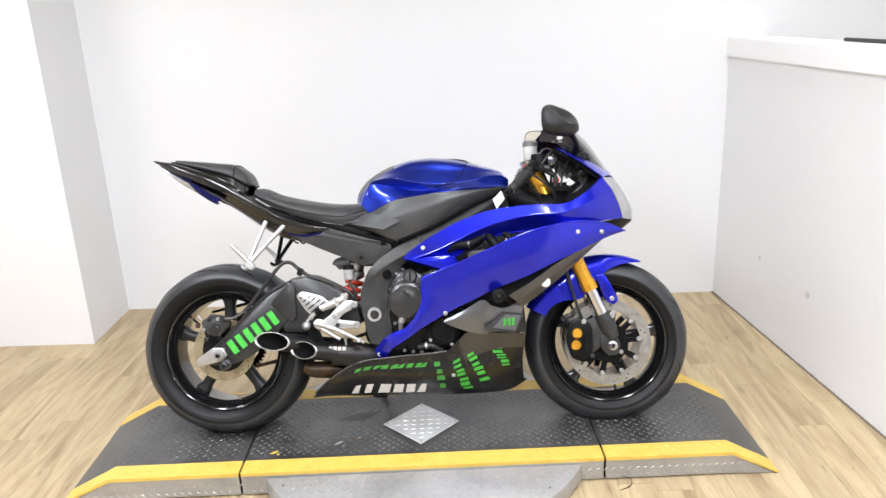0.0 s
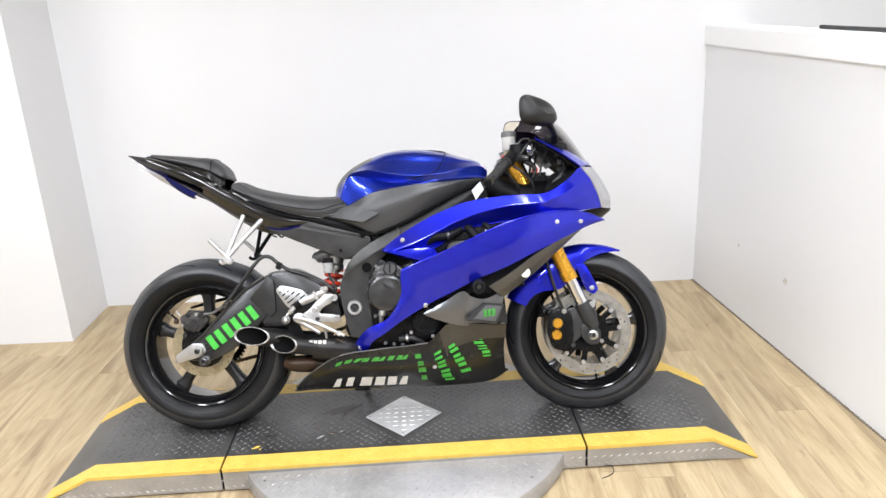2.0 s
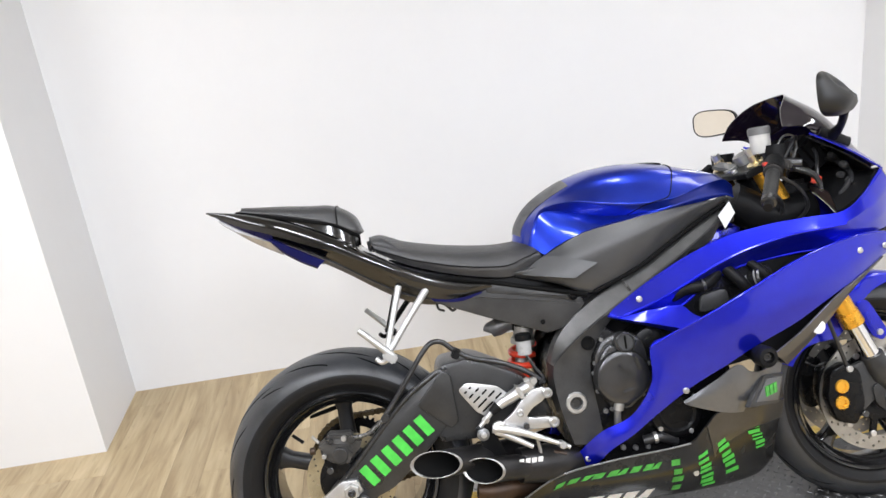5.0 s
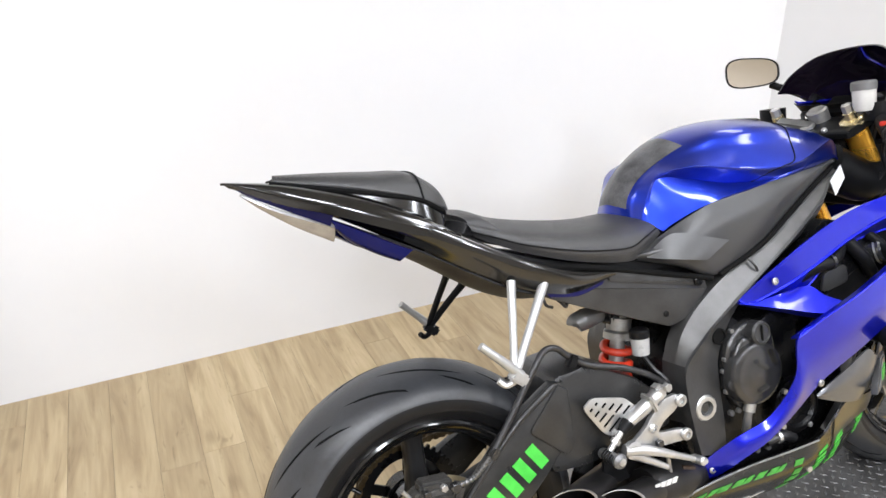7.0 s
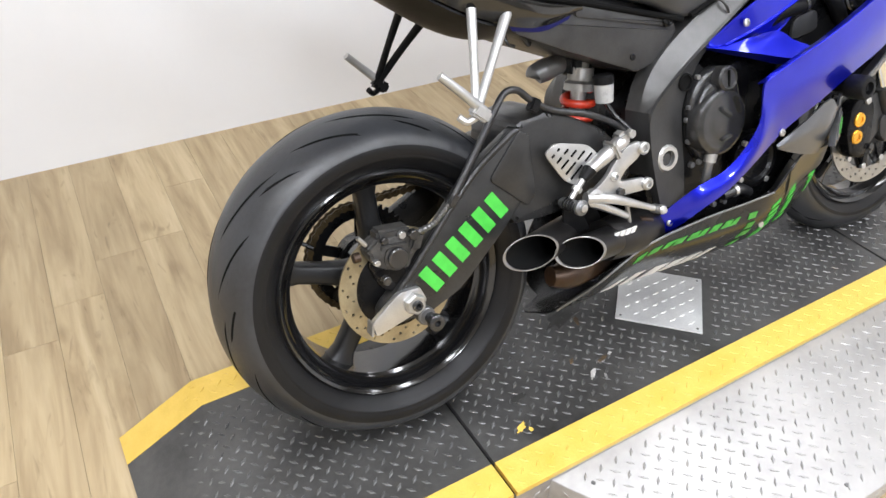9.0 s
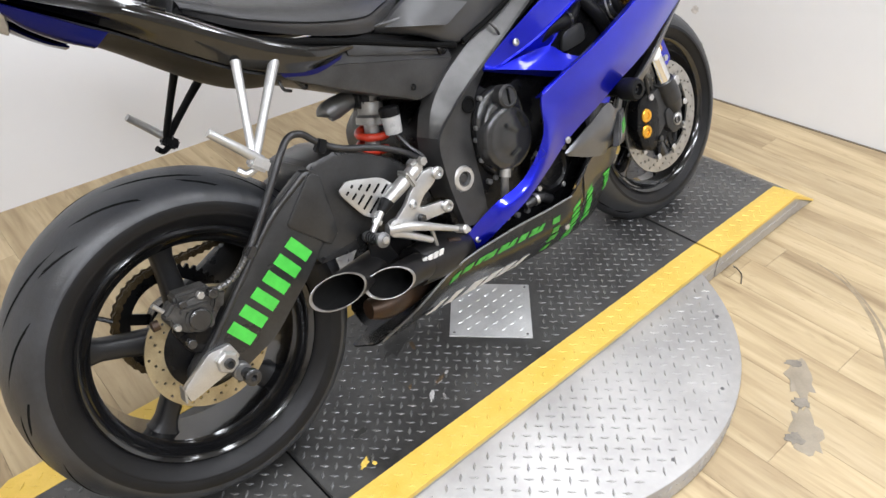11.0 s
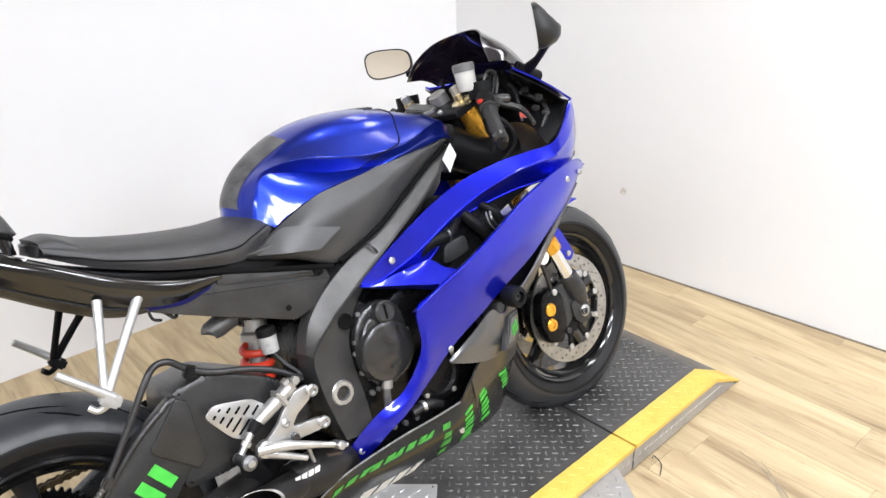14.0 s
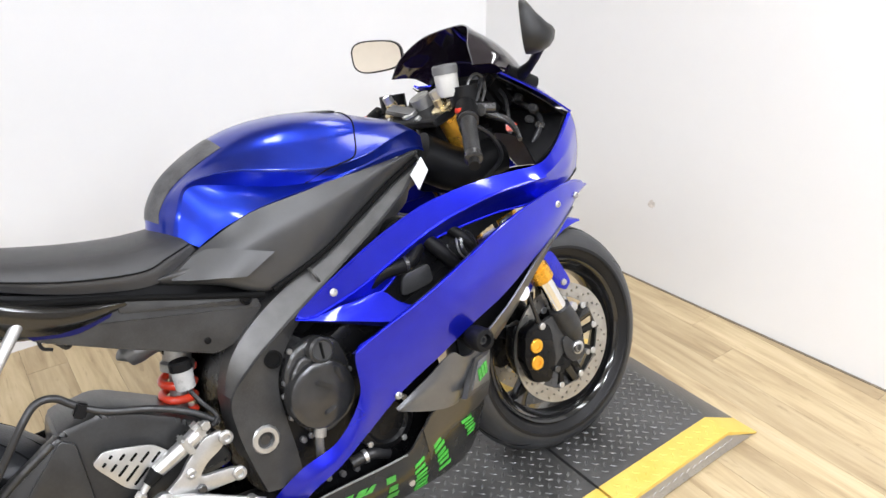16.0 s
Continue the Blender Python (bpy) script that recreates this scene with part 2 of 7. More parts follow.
def part(name, bm, material, parent=None, label="", m=None, sharp=38):
    """Links a bmesh as one mesh object, under a thing or a part."""
    if m is not None:
        bmesh.ops.transform(bm, matrix=m, verts=bm.verts)
    bmesh.ops.recalc_face_normals(bm, faces=bm.faces)
    me = bpy.data.meshes.new(name)
    for f in bm.faces:
        f.smooth = True
    bm.to_mesh(me)
    bm.free()
    me.set_sharp_from_angle(angle=radians(sharp))
    me.materials.append(material)
    ob = new(name, me)
    ob.parent = parent
    if label:
        ob["label"] = label
    return ob


def thing(name, label, category, m=None, group="", kind=""):
    ob = new(name)
    ob.empty_display_size = 0.1
    if m is not None:
        ob.matrix_basis = m
    return tagged(ob, label, category, group, kind)


def smooth_line(pts, n):
    """n points on a smooth curve through pts."""
    p = np.array(pts, float)
    if len(p) == 2:
        return p[0] + np.linspace(0, 1, n)[:, None] * (p[1] - p[0])
    q = np.vstack([2 * p[0] - p[1], p, 2 * p[-1] - p[-2]])
    out = []
    for u in np.linspace(0, len(p) - 1, n):
        i = min(int(u), len(p) - 2)
        t = u - i
        a, b, c, d = q[i:i + 4]
        out.append(0.5 * (2 * b + (c - a) * t + (2 * a - 5 * b + 4 * c - d) * t * t + (3 * b - a - 3 * c + d) * t ** 3))
    return np.array(out)


def straight_line(pts, n):
    p = np.array(pts, float)
    u = np.linspace(0, len(p) - 1, n)
    i = np.minimum(u.astype(int), len(p) - 2)
    return p[i] + (u - i)[:, None] * (p[i + 1] - p[i])


def grid_of(rails, nu, nv, crease=False):
    rows = np.array([smooth_line(r, nu) for r in rails])
    line = straight_line if crease else smooth_line
    return np.array([line(rows[:, j], nv) for j in range(nu)])


def sheet(g, thick=0.004, bm=None, core=0.55):
    """A shell from a grid of points, given thickness inwards, towards the machine's core line."""
    bm = bm or bmesh.new()
    du, dv = np.gradient(g, axis=0), np.gradient(g, axis=1)
    nrm = np.cross(du, dv)
    nrm /= np.maximum(np.linalg.norm(nrm, axis=2), 1e-9)[..., None]
    if (nrm[..., 1] * g[..., 1] + nrm[..., 2] * (g[..., 2] - core)).sum() < 0:
        nrm = -nrm
    nu, nv = g.shape[:2]
    a = [[bm.verts.new(g[i, j]) for j in range(nv)] for i in range(nu)]
    if thick:
        b = [[bm.verts.new(g[i, j] - nrm[i, j] * thick) for j in range(nv)] for i in range(nu)]
    for i in range(nu - 1):
        for j in range(nv - 1):
            bm.faces.new((a[i][j], a[i + 1][j], a[i + 1][j + 1], a[i][j + 1]))
            if thick:
                bm.faces.new((b[i][j], b[i][j + 1], b[i + 1][j + 1], b[i + 1][j]))
    if thick:
        edge = [(i, 0) for i in range(nu)] + [(nu - 1, j) for j in range(1, nv)] + [(i, nv - 1) for i in range(nu - 2, -1, -1)] + [(0, j) for j in range(nv - 2, 0, -1)]
        for (i, j), (k, h) in zip(edge, edge[1:] + edge[:1]):
            bm.faces.new((a[i][j], b[i][j], b[k][h], a[k][h]))
    return bm


def surf(rails, nu=40, nv=14, thick=0.004, crease=False, bm=None):
    return sheet(grid_of(rails, nu, nv, crease), thick, bm)


def flip(pts):
    return [(x, -y, z) for x, y, z in pts]


def both(rails):
    """Rails from the side to the middle, carried on to the far side."""
    return rails + [flip(r) for r in reversed(rails[:-1])]


def tube(pts, r, n=14, steps=0, bm=None, cap=True):
    bm = bm or bmesh.new()
    p = smooth_line(pts, steps or max(2, 8 * (len(pts) - 1) + 1)) if len(pts) > 2 else np.array(pts, float)
    rad = np.interp(np.linspace(0, 1, len(p)), np.linspace(0, 1, len(r)), r) if isinstance(r, (list, tuple)) else [r] * len(p)
    tan = np.gradient(p, axis=0)
    tan /= np.linalg.norm(tan, axis=1)[:, None]
    ref = np.array([0, 0, 1.0]) if abs(tan[0][2]) < 0.9 else np.array([1.0, 0, 0])
    rings = []
    for c, t, q in zip(p, tan, rad):
        ref = ref - t * (ref @ t)
        ref /= np.linalg.norm(ref)
        o = np.cross(t, ref)
        rings.append([bm.verts.new(c + q * (math.cos(k * 2 * math.pi / n) * ref + math.sin(k * 2 * math.pi / n) * o)) for k in range(n)])
    for a, b in zip(rings, rings[1:]):
        for k in range(n):
            bm.faces.new((a[k], a[(k + 1) % n], b[(k + 1) % n], b[k]))
    if cap:
        bm.faces.new(rings[0][::-1])
        bm.faces.new(rings[-1])
    return bm


def lathe(profile, centre, axis=(0, 1, 0), n=48, bm=None, closed=False):
    """Turns (radius, along) pairs about the axis through the centre."""
    bm = bm or bmesh.new()
    ax = Vector(axis).normalized()
    q = Vector((0, 1, 0)).rotation_difference(ax)
    c = Vector(centre)
    rings = [[bm.verts.new(c + q @ Vector((r * math.cos(k * 2 * math.pi / n), a, r * math.sin(k * 2 * math.pi / n)))) for k in range(n)] for r, a in profile]
    pairs = list(zip(rings, rings[1:])) + ([(rings[-1], rings[0])] if closed else [])
    for a, b in pairs:
        for k in range(n):
            bm.faces.new((a[k], a[(k + 1) % n], b[(k + 1) % n], b[k]))
    if not closed:
        for ring, (r, a) in ((rings[0], profile[0]), (rings[-1], profile[-1])):
            if r > 1e-5:
                bm.faces.new(ring)
    return bm


def knob(centre, r, h, axis=(0, -1, 0), n=20, bm=None, edge=0.15):
    """A short rounded cylinder that stands on its centre."""
    e = min(r, h) * edge
    return lathe([(r, 0), (r, h - e), (r - e, h), (r * 0.001, h)], centre, axis, n, bm)


def prism(outline, y0, y1, bevel=0.004, bm=None, seg=2):
    """A plate: an outline of (x, z) between two sides."""
    own = bmesh.new()
    a = [own.verts.new((x, y0, z)) for x, z in outline]
    f = own.faces.new(a)
    ext = bmesh.ops.extrude_face_region(own, geom=[f])
    bmesh.ops.translate(own, vec=(0, y1 - y0, 0), verts=[v for v in ext["geom"] if isinstance(v, bmesh.types.BMVert)])
    if bevel:
        bmesh.ops.bevel(own, geom=list(own.edges), offset=bevel, segments=seg, affect="EDGES", profile=0.6)
    if bm is None:
        return own
    me = bpy.data.meshes.new("tmp")
    own.to_mesh(me)
    own.free()
    bm.from_mesh(me)
    bpy.data.meshes.remove(me)
    return bm


def block(c, s, bevel=0.003, rot=(0, 0, 0), bm=None):
    own = bmesh.new()
    bmesh.ops.create_cube(own, size=1, matrix=pose(*c, *rot) @ Matrix.Diagonal((*s, 1)))
    if bevel:
        bmesh.ops.bevel(own, geom=list(own.edges), offset=bevel, segments=2, affect="EDGES")
    if bm is None:
        return own
    me = bpy.data.meshes.new("tmp")
    own.to_mesh(me)
    own.free()
    bm.from_mesh(me)
    bpy.data.meshes.remove(me)
    return bm


def rounded(outline, n=4, r=0.3):
    """Rounds the corners of an outline of (x, z)."""
    p = [Vector(q) for q in outline]
    out = []
    for i, b in enumerate(p):
        a, c = p[i - 1], p[(i + 1) % len(p)]
        s, e = b.lerp(a, r), b.lerp(c, r)
        for k in range(n + 1):
            t = k / n
            out.append(tuple(s * (1 - t) ** 2 + b * 2 * t * (1 - t) + e * t * t))
    return out


def bar_word(origin, along, up, w, h, count, lean=0.25, gap=0.22, thick=0.0012, out=(0, -1, 0)):
    """A word shown as plain slanted bars, one for each sign."""
    bm = bmesh.new()
    o, a, u, t = Vector(origin), Vector(along).normalized(), Vector(up).normalized(), Vector(out).normalized() * thick
    step = w / count
    for k in range(count):
        s = o + a * (k * step)
        e = a * (step * (1 - gap))
        k4 = [s, s + e, s + e + u * h + a * lean * h, s + u * h + a * lean * h]
        lo = [bm.verts.new(q) for q in k4]
        hi = [bm.verts.new(q + t) for q in k4]
        bm.faces.new(hi)
        bm.faces.new(lo[::-1])
        for i in range(4):
            bm.faces.new((lo[i], lo[(i + 1) % 4], hi[(i + 1) % 4], hi[i]))
    return bm


# ---- room ----


def slab(name, x0, y0, x1, y1, z0, z1, thick, material, label, category="wall"):
    """An upright wall from (x0, y0) to (x1, y1), its thickness to the left of that way."""
    d = Vector((x1 - x0, y1 - y0, 0)).normalized()
    o = Vector((-d.y, d.x, 0)) * thick
    bm = bmesh.new()
    foot = [Vector((x0, y0, z0)), Vector((x1, y1, z0)), Vector((x1, y1, z0)) + o, Vector((x0, y0, z0)) + o]
    lo, hi = [bm.verts.new(p) for p in foot], [bm.verts.new(p + Vector((0, 0, z1 - z0))) for p in foot]
    bm.faces.new(lo), bm.faces.new(hi)
    for i in range(4):
        bm.faces.new((lo[i], lo[(i + 1) % 4], hi[(i + 1) % 4], hi[i]))
    return tagged(part(name, bm, material), label, category, kind="structure")


slab("wall_north", 4.2, 1.492, -1.74, 1.492, 0, CEIL, -0.12, WALL, "plain white painted back wall")
bm = bmesh.new()
foot = [(-1.738, 1.64), (-1.716, 1.028), (-3.6, 1.028), (-3.6, 1.15), (-1.86, 1.15), (-1.86, 1.64)]
lo, hi = [bm.verts.new((x, y, 0)) for x, y in foot], [bm.verts.new((x, y, CEIL)) for x, y in foot]
bm.faces.new(lo[::-1]), bm.faces.new(hi)
for i in range(6):
    bm.faces.new((lo[i], lo[(i + 1) % 6], hi[(i + 1) % 6], hi[i]))
tagged(part("wall_west", bm, WALL), "white painted wall corner that juts into the room", "wall", kind="structure")
slab("wall_west_end", -3.6, 1.2, -3.6, -5.0, 0, CEIL, -0.12, WESTWALL, "plain pale beige side wall of the showroom")
slab("wall_south", -3.6, -5.0, 4.2, -5.0, 0, CEIL, -0.12, DIMWALL, "plain beige wall of the showroom")
slab("wall_east", 2.02, -3.2, 1.562, 1.504, 0, 1.27, -0.14, WALL, "white painted low partition wall")
slab("wall_east_far", 4.2, -5.0, 4.2, 3.0, 0, CEIL, -0.12, FARWALL, "grey painted wall behind the partition")
bm = bmesh.new()
d = Vector((1.562 - 2.02, 1.504 + 3.2, 0)).normalized()
o = Vector((-d.y, d.x, 0))
p0, p1 = Vector((2.02, -3.2, 0)), Vector((1.562, 1.504, 0))
foot = [p0 + o * 0.018, p1 + o * 0.018, p1 - o * 0.16, p0 - o * 0.16]
lo, hi = [bm.verts.new(q + Vector((0, 0, 1.272))) for q in foot], [bm.verts.new(q + Vector((0, 0, 1.37))) for q in foot]
bm.faces.new(lo), bm.faces.new(hi)
for i in range(4):
    bm.faces.new((lo[i], lo[(i + 1) % 4], hi[(i + 1) % 4], hi[i]))
bmesh.ops.bevel(bm, geom=list(bm.edges), offset=0.006, segments=2, affect="EDGES")
tagged(part("trim", bm, WALLTRIM), "white painted cap along the partition wall", "trim", kind="structure")
bm = tube([p0.lerp(p1, 0.25) - o * 0.1 + Vector((0, 0, 1.38)), p0.lerp(p1, 0.5) - o * 0.1 + Vector((0, 0, 1.383)), p0.lerp(p1, 0.83) - o * 0.11 + Vector((0, 0, 1.378))], 0.008, 8)
tagged(part("cable", bm, HOSE), "black cable lying on the partition cap", "cable")

bm = bmesh.new()
bmesh.ops.create_cube(bm, size=1, matrix=pose(0.3, -1.5, CEIL + 0.05) @ Matrix.Diagonal((8.2, 7.4, 0.1, 1)))
tagged(part("ceiling", bm, CEILMAT), "plain pale ceiling", "ceiling", kind="structure")

lamp = thing("ceiling_light", "long white fluorescent ceiling light", "light", pose(LAMPS[0][0], LAMPS[0][1], CEIL), "ceiling lights")
part("frame", block((0, 0, -0.03), (0.36, 1.3, 0.06), 0.006), WALLTRIM, lamp)
part("diffuser", block((0, 0, -0.066), (0.30, 1.2, 0.012), 0.004), DIFFUSER, lamp)
for lx, ly in LAMPS[1:]:
    copy_thing(lamp, pose(lx, ly, CEIL))

floor = bmesh.new()
bmesh.ops.create_cube(floor, size=1, matrix=pose(0.3, -1.5, -0.055) @ Matrix.Diagonal((8.4, 7.6, 0.1, 1)))
floor = tagged(part("floor", floor, DARK), "pale oak plank floor with darker streaks", "floor", kind="structure")

# ---- turntable under the motorcycle ----
DECK = 0.09
table = thing("motorcycle_turntable", "low black rubber-topped turntable with yellow edges and aluminium tread plate", "turntable", pose(0.01, 0.032, 0, 0, 0, 1.95))


def lug_field(inside, z, pitch=0.0255, length=0.0215, width=0.0062, height=0.0019, pattern=True, turn=45, up=None):
    """Raised lugs of tread plate, crosswise by turns, where inside(x, y) holds."""
    verts, faces = [], []
    c, s = math.cos(radians(turn)), math.sin(radians(turn))
    for i in range(-75, 76):
        for j in range(-75, 76):
            x, y = (i * c - j * s) * pitch, (i * s + j * c) * pitch
            zz = inside(x, y)
            if zz is None:
                continue
            a = radians(turn + (90 if (i + j) % 2 and pattern else 0))
            ux, uy, vx, vy = math.cos(a), math.sin(a), -math.sin(a), math.cos(a)
            k = len(verts)
            hl, hw = length / 2, width / 2
            for (p, q, r) in ((-hl, 0, 0), (0, -hw, 0), (hl, 0, 0), (0, hw, 0), (-hl * 0.5, 0, height), (0, -hw * 0.5, height), (hl * 0.5, 0, height), (0, hw * 0.5, height)):
                px, py = x + p * ux + q * vx, y + p * uy + q * vy
                zp = inside(px, py)
                verts.append((px, py, (zz if zp is None else zp) + z + r))
            faces += [(k + 4, k + 5, k + 6, k + 7)] + [(k + n, k + (n + 1) % 4, k + 4 + (n + 1) % 4, k + 4 + n) for n in range(4)]
    me = bpy.data.meshes.new("lug_pattern")
    me.from_pydata(verts, [], faces)
    return me


def lugs(name, me, material, parent):
    me.materials.append(material)
    ob = new(name, me)
    ob.parent = parent
    ob["kind"] = "stuff"
    return ob


HALF, STRIPE = 0.287, 0.077
JL, JR, FL, FR, TL, TR = -0.616, 0.624, -1.06, 1.06, -1.228, 1.22


def deck_height(x):
    if x < FL:
        return DECK * max(0.06, (x - TL) / (FL - TL))
    if x > FR:
        return DECK * max(0.06, (TR - x) / (TR - FR))
    return DECK


def deck_strip(xs, y0, y1, top, low):
    """A length of the deck's profile between two sides."""
    bm = bmesh.new()
    rows = []
    for x in xs:
        h = deck_height(x)
        rows.append([bm.verts.new((x, y0, h + top)), bm.verts.new((x, y1, h + top)), bm.verts.new((x, y1, max(0, h + low))), bm.verts.new((x, y0, max(0, h + low)))])
    for a, b in zip(rows, rows[1:]):
        for k in range(4):
            bm.faces.new((a[k], a[(k + 1) % 4], b[(k + 1) % 4], b[k]))
    bm.faces.new(rows[0][::-1]), bm.faces.new(rows[-1])
    return bm


for name, xs in (("centre_deck", (JL + 0.004, JR - 0.004)), ("rear_ramp", (TL, FL, JL - 0.004)), ("front_ramp", (JR + 0.004, FR, TR))):
    deck = part(name, deck_strip(xs, -HALF + STRIPE, HALF - STRIPE, 0, -0.012), MAT, table, "black rubber tread mat")
    for y in (-1, 1):
        a, b = sorted((y * (HALF - STRIPE + 0.0005), y * HALF))
        part("edge_stripe", deck_strip(xs, a, b, 0.0008, -0.012), YELLOW, deck, "scuffed yellow safety edge")
        a, b = sorted((y * (HALF - 0.010), y * (HALF - 0.003)))
        part("side_plate", deck_strip(xs, a, b, -0.0122, -0.083), PLATE, deck, "aluminium tread plate skirt")
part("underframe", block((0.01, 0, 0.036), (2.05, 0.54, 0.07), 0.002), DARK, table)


def on_deck(x, y):
    if abs(y) > HALF - 0.014 or x < TL + 0.02 or x > TR - 0.02 or min(abs(x - JL), abs(x - JR)) < 0.016 or abs(x + 0.002) + abs(y + 0.016) < 0.155:
        return None
    if HALF - STRIPE - 0.012 < abs(y) < HALF - STRIPE + 0.012 or abs(y) > HALF - STRIPE:
        return None
    return deck_height(x)


def on_stripe(x, y):
    if not HALF - STRIPE + 0.012 < abs(y) < HALF - 0.012 or not TL + 0.03 < x < TR - 0.03 or min(abs(x - JL), abs(x - JR)) < 0.016:
        return None
    return deck_height(x) + 0.0008


lugs("lug_pattern", lug_field(on_deck, 0, 0.0235, 0.022, 0.0075, 0.0019), LUG, table)
lugs("stripe_pattern", lug_field(on_stripe, 0, height=0.0014), YELLOW, table)

DISC = 0.066
disc = part("round_plate", lathe([(0.001, DISC), (0.597, DISC), (0.60, DISC - 0.003), (0.60, 0.006), (0.594, 0.006)], (0.008, -0.016, 0), (0, 0, 1), 128), PLATE, table, "round aluminium tread plate", sharp=60)


def on_disc(x, y):
    return None if (x - 0.008) ** 2 + (y + 0.016) ** 2 > 0.58 ** 2 or abs(y) < HALF + 0.012 else DISC


lugs("plate_pattern", lug_field(on_disc, 0, 0.0275, 0.023, 0.0066, 0.0018), PLATE, table)
for k in range(14):
    a = radians(8 + k * 360 / 14)
    x, y = 0.008 + 0.565 * math.cos(a), -0.016 + 0.565 * math.sin(a)
    if abs(y) > HALF + 0.02:
        part("screw", knob((x, y, DISC), 0.0045, 0.0015, (0, 0, 1), 10), GREYCAST, disc)


pedal = part("lock_pedal", block((-0.469, -0.459, 0.020), (0.070, 0.022, 0.012), 0.002, (0, 0, -154.3)), GREYCAST, table, "steel lock pedal at the foot of the turntable")
part("pedal_slot", block((-0.471, -0.461, 0.0262), (0.040, 0.009, 0.001), 0, (0, 0, -154.3)), DARK, pedal)
part("pedal_tab", block((-0.504, -0.398, 0.017), (0.034, 0.018, 0.006), 0.002, (0, 0, -229.3)), REDTAB, pedal, "faded red pedal tab")


def skirt_lugs():
    """Lugs round the skirt of the disc and along the side plates."""
    verts, faces = [], []

    def lug(c, t, u, n, slope):
        k = len(verts)
        for p, q, r in ((-0.010, 0, 0), (0, -0.003, 0), (0.010, 0, 0), (0, 0.003, 0), (-0.005, 0, 0.0016), (0, -0.0015, 0.0016), (0.005, 0, 0.0016), (0, 0.0015, 0.0016)):
            a = t * math.cos(slope) + u * math.sin(slope)
            b = u * math.cos(slope) - t * math.sin(slope)
            verts.append(c + a * p + b * q + n * r)
        faces.extend([(k + 4, k + 5, k + 6, k + 7)] + [(k + i, k + (i + 1) % 4, k + 4 + (i + 1) % 4, k + 4 + i) for i in range(4)])

    up = Vector((0, 0, 1))
    for row in range(2):
        for k in range(150):
            a = (k + 0.5 * row) * 2 * math.pi / 150
            n = Vector((math.cos(a), math.sin(a), 0))
            c = Vector((0.008, -0.016, 0.018 + 0.026 * row)) + n * 0.60
            if abs(c.y) > HALF + 0.01:
                lug(c, Vector((-n.y, n.x, 0)), up, n, radians(40 if (k + row) % 2 else -40))
    for side in (-1, 1):
        for row in range(2):
            x = TL + 0.06
            while x < TR - 0.05:
                z = 0.018 + 0.026 * row
                if z < deck_height(x) - 0.024:
                    lug(Vector((x + 0.0125 * row, side * (HALF - 0.003), z)), Vector((1, 0, 0)), up, Vector((0, side, 0)), radians(35 if row else -35))
                x += 0.027
    me = bpy.data.meshes.new("skirt_pattern")
    me.from_pydata([tuple(v) for v in verts], [], faces)
    return me


lugs("skirt_pattern", skirt_lugs(), PLATE, table)
cover = part("square_plate", block((0, 0, 0), (0.2, 0.2, 0.005), 0.0012, (0, 0, 45)), PLATEB, table, "square aluminium tread plate laid as a diamond", pose(-0.002, -0.016, DECK + 0.0045))


def on_cover(x, y):
    return DECK + 0.007 if abs(x + 0.002) + abs(y + 0.016) < 0.125 else None


lugs("plate_pattern", lug_field(on_cover, 0, 0.030, 0.020, 0.006, 0.0016, False, 0), PLATEB, cover)
for x, y in ((0.125, 0), (-0.125, 0), (0, 0.125), (0, -0.125)):
    part("screw", knob((x - 0.002, y - 0.016, DECK + 0.007), 0.0032, 0.0012, (0, 0, 1), 10), GREYCAST, cover)



def blotch(name, x, y, z, rx, ry, turn, material, parent, seed, label):
    """A thin ragged patch."""
    rg = random.Random(seed)
    bm = bmesh.new()
    pts = []
    for k in range(22):
        a = k * 2 * math.pi / 22
        q = 0.55 + 0.45 * rg.random()
        pts.append(Vector((rx * q * math.cos(a), ry * q * math.sin(a), 0)))
    lo_, hi_ = [bm.verts.new(p) for p in pts], [bm.verts.new(p * 0.96 + Vector((0, 0, 0.0009))) for p in pts]
    bm.faces.new(hi_)
    for k in range(22):
        bm.faces.new((lo_[k], lo_[(k + 1) % 22], hi_[(k + 1) % 22], hi_[k]))
    return part(name, bm, material, parent, label, pose(x, y, z, 0, 0, turn))


SMEAR = mat("dried_paint_smear", (0.30, 0.29, 0.28), 0.6, 0, 0.6, 40, 0.3, 200)
RESIDUE = mat("grey_tape_residue", (0.21, 0.185, 0.15), 0.6, 0, 0.35, 20, 0.2, 200)
blotch("paint_chip", -0.519, -0.167, DECK + 0.0012, 0.020, 0.008, 30, YELLOW, table, 1, "flake of yellow paint")
blotch("paint_chip", -0.504, -0.180, DECK + 0.0012, 0.008, 0.005, 80, YELLOW, table, 2, "flake of yellow paint")
for k, (x, y, rx, ry, a) in enumerate(((-0.298, -0.125, 0.020, 0.007, 40), (-0.257, -0.104, 0.012, 0.006, 10), (-0.278, -0.144, 0.010, 0.004, 70), (-0.227, -0.095, 0.008, 0.005, 20))):
    blotch("paint_smear", x, y, DECK + 0.0012, rx, ry, a, SMEAR, table, 10 + k, "pale dried smear")
OIL = mat("dark_oil_stain", (0.034, 0.033, 0.031), 0.40, 0, 0.4, 30, 0.1, 200)
RUSTY = mat("rusty_grime", (0.085, 0.055, 0.028), 0.6, 0, 0.6, 60, 0.3, 200)
for k, (x, y, rx, ry, a) in enumerate(((-0.234, 0.060, 0.085, 0.030, 20), (-0.482, -0.100, 0.028, 0.010, 10))):
    blotch("oil_stain", x, y, DECK + 0.0010, rx, ry, a, OIL, table, 20 + k, "dark oily stain")
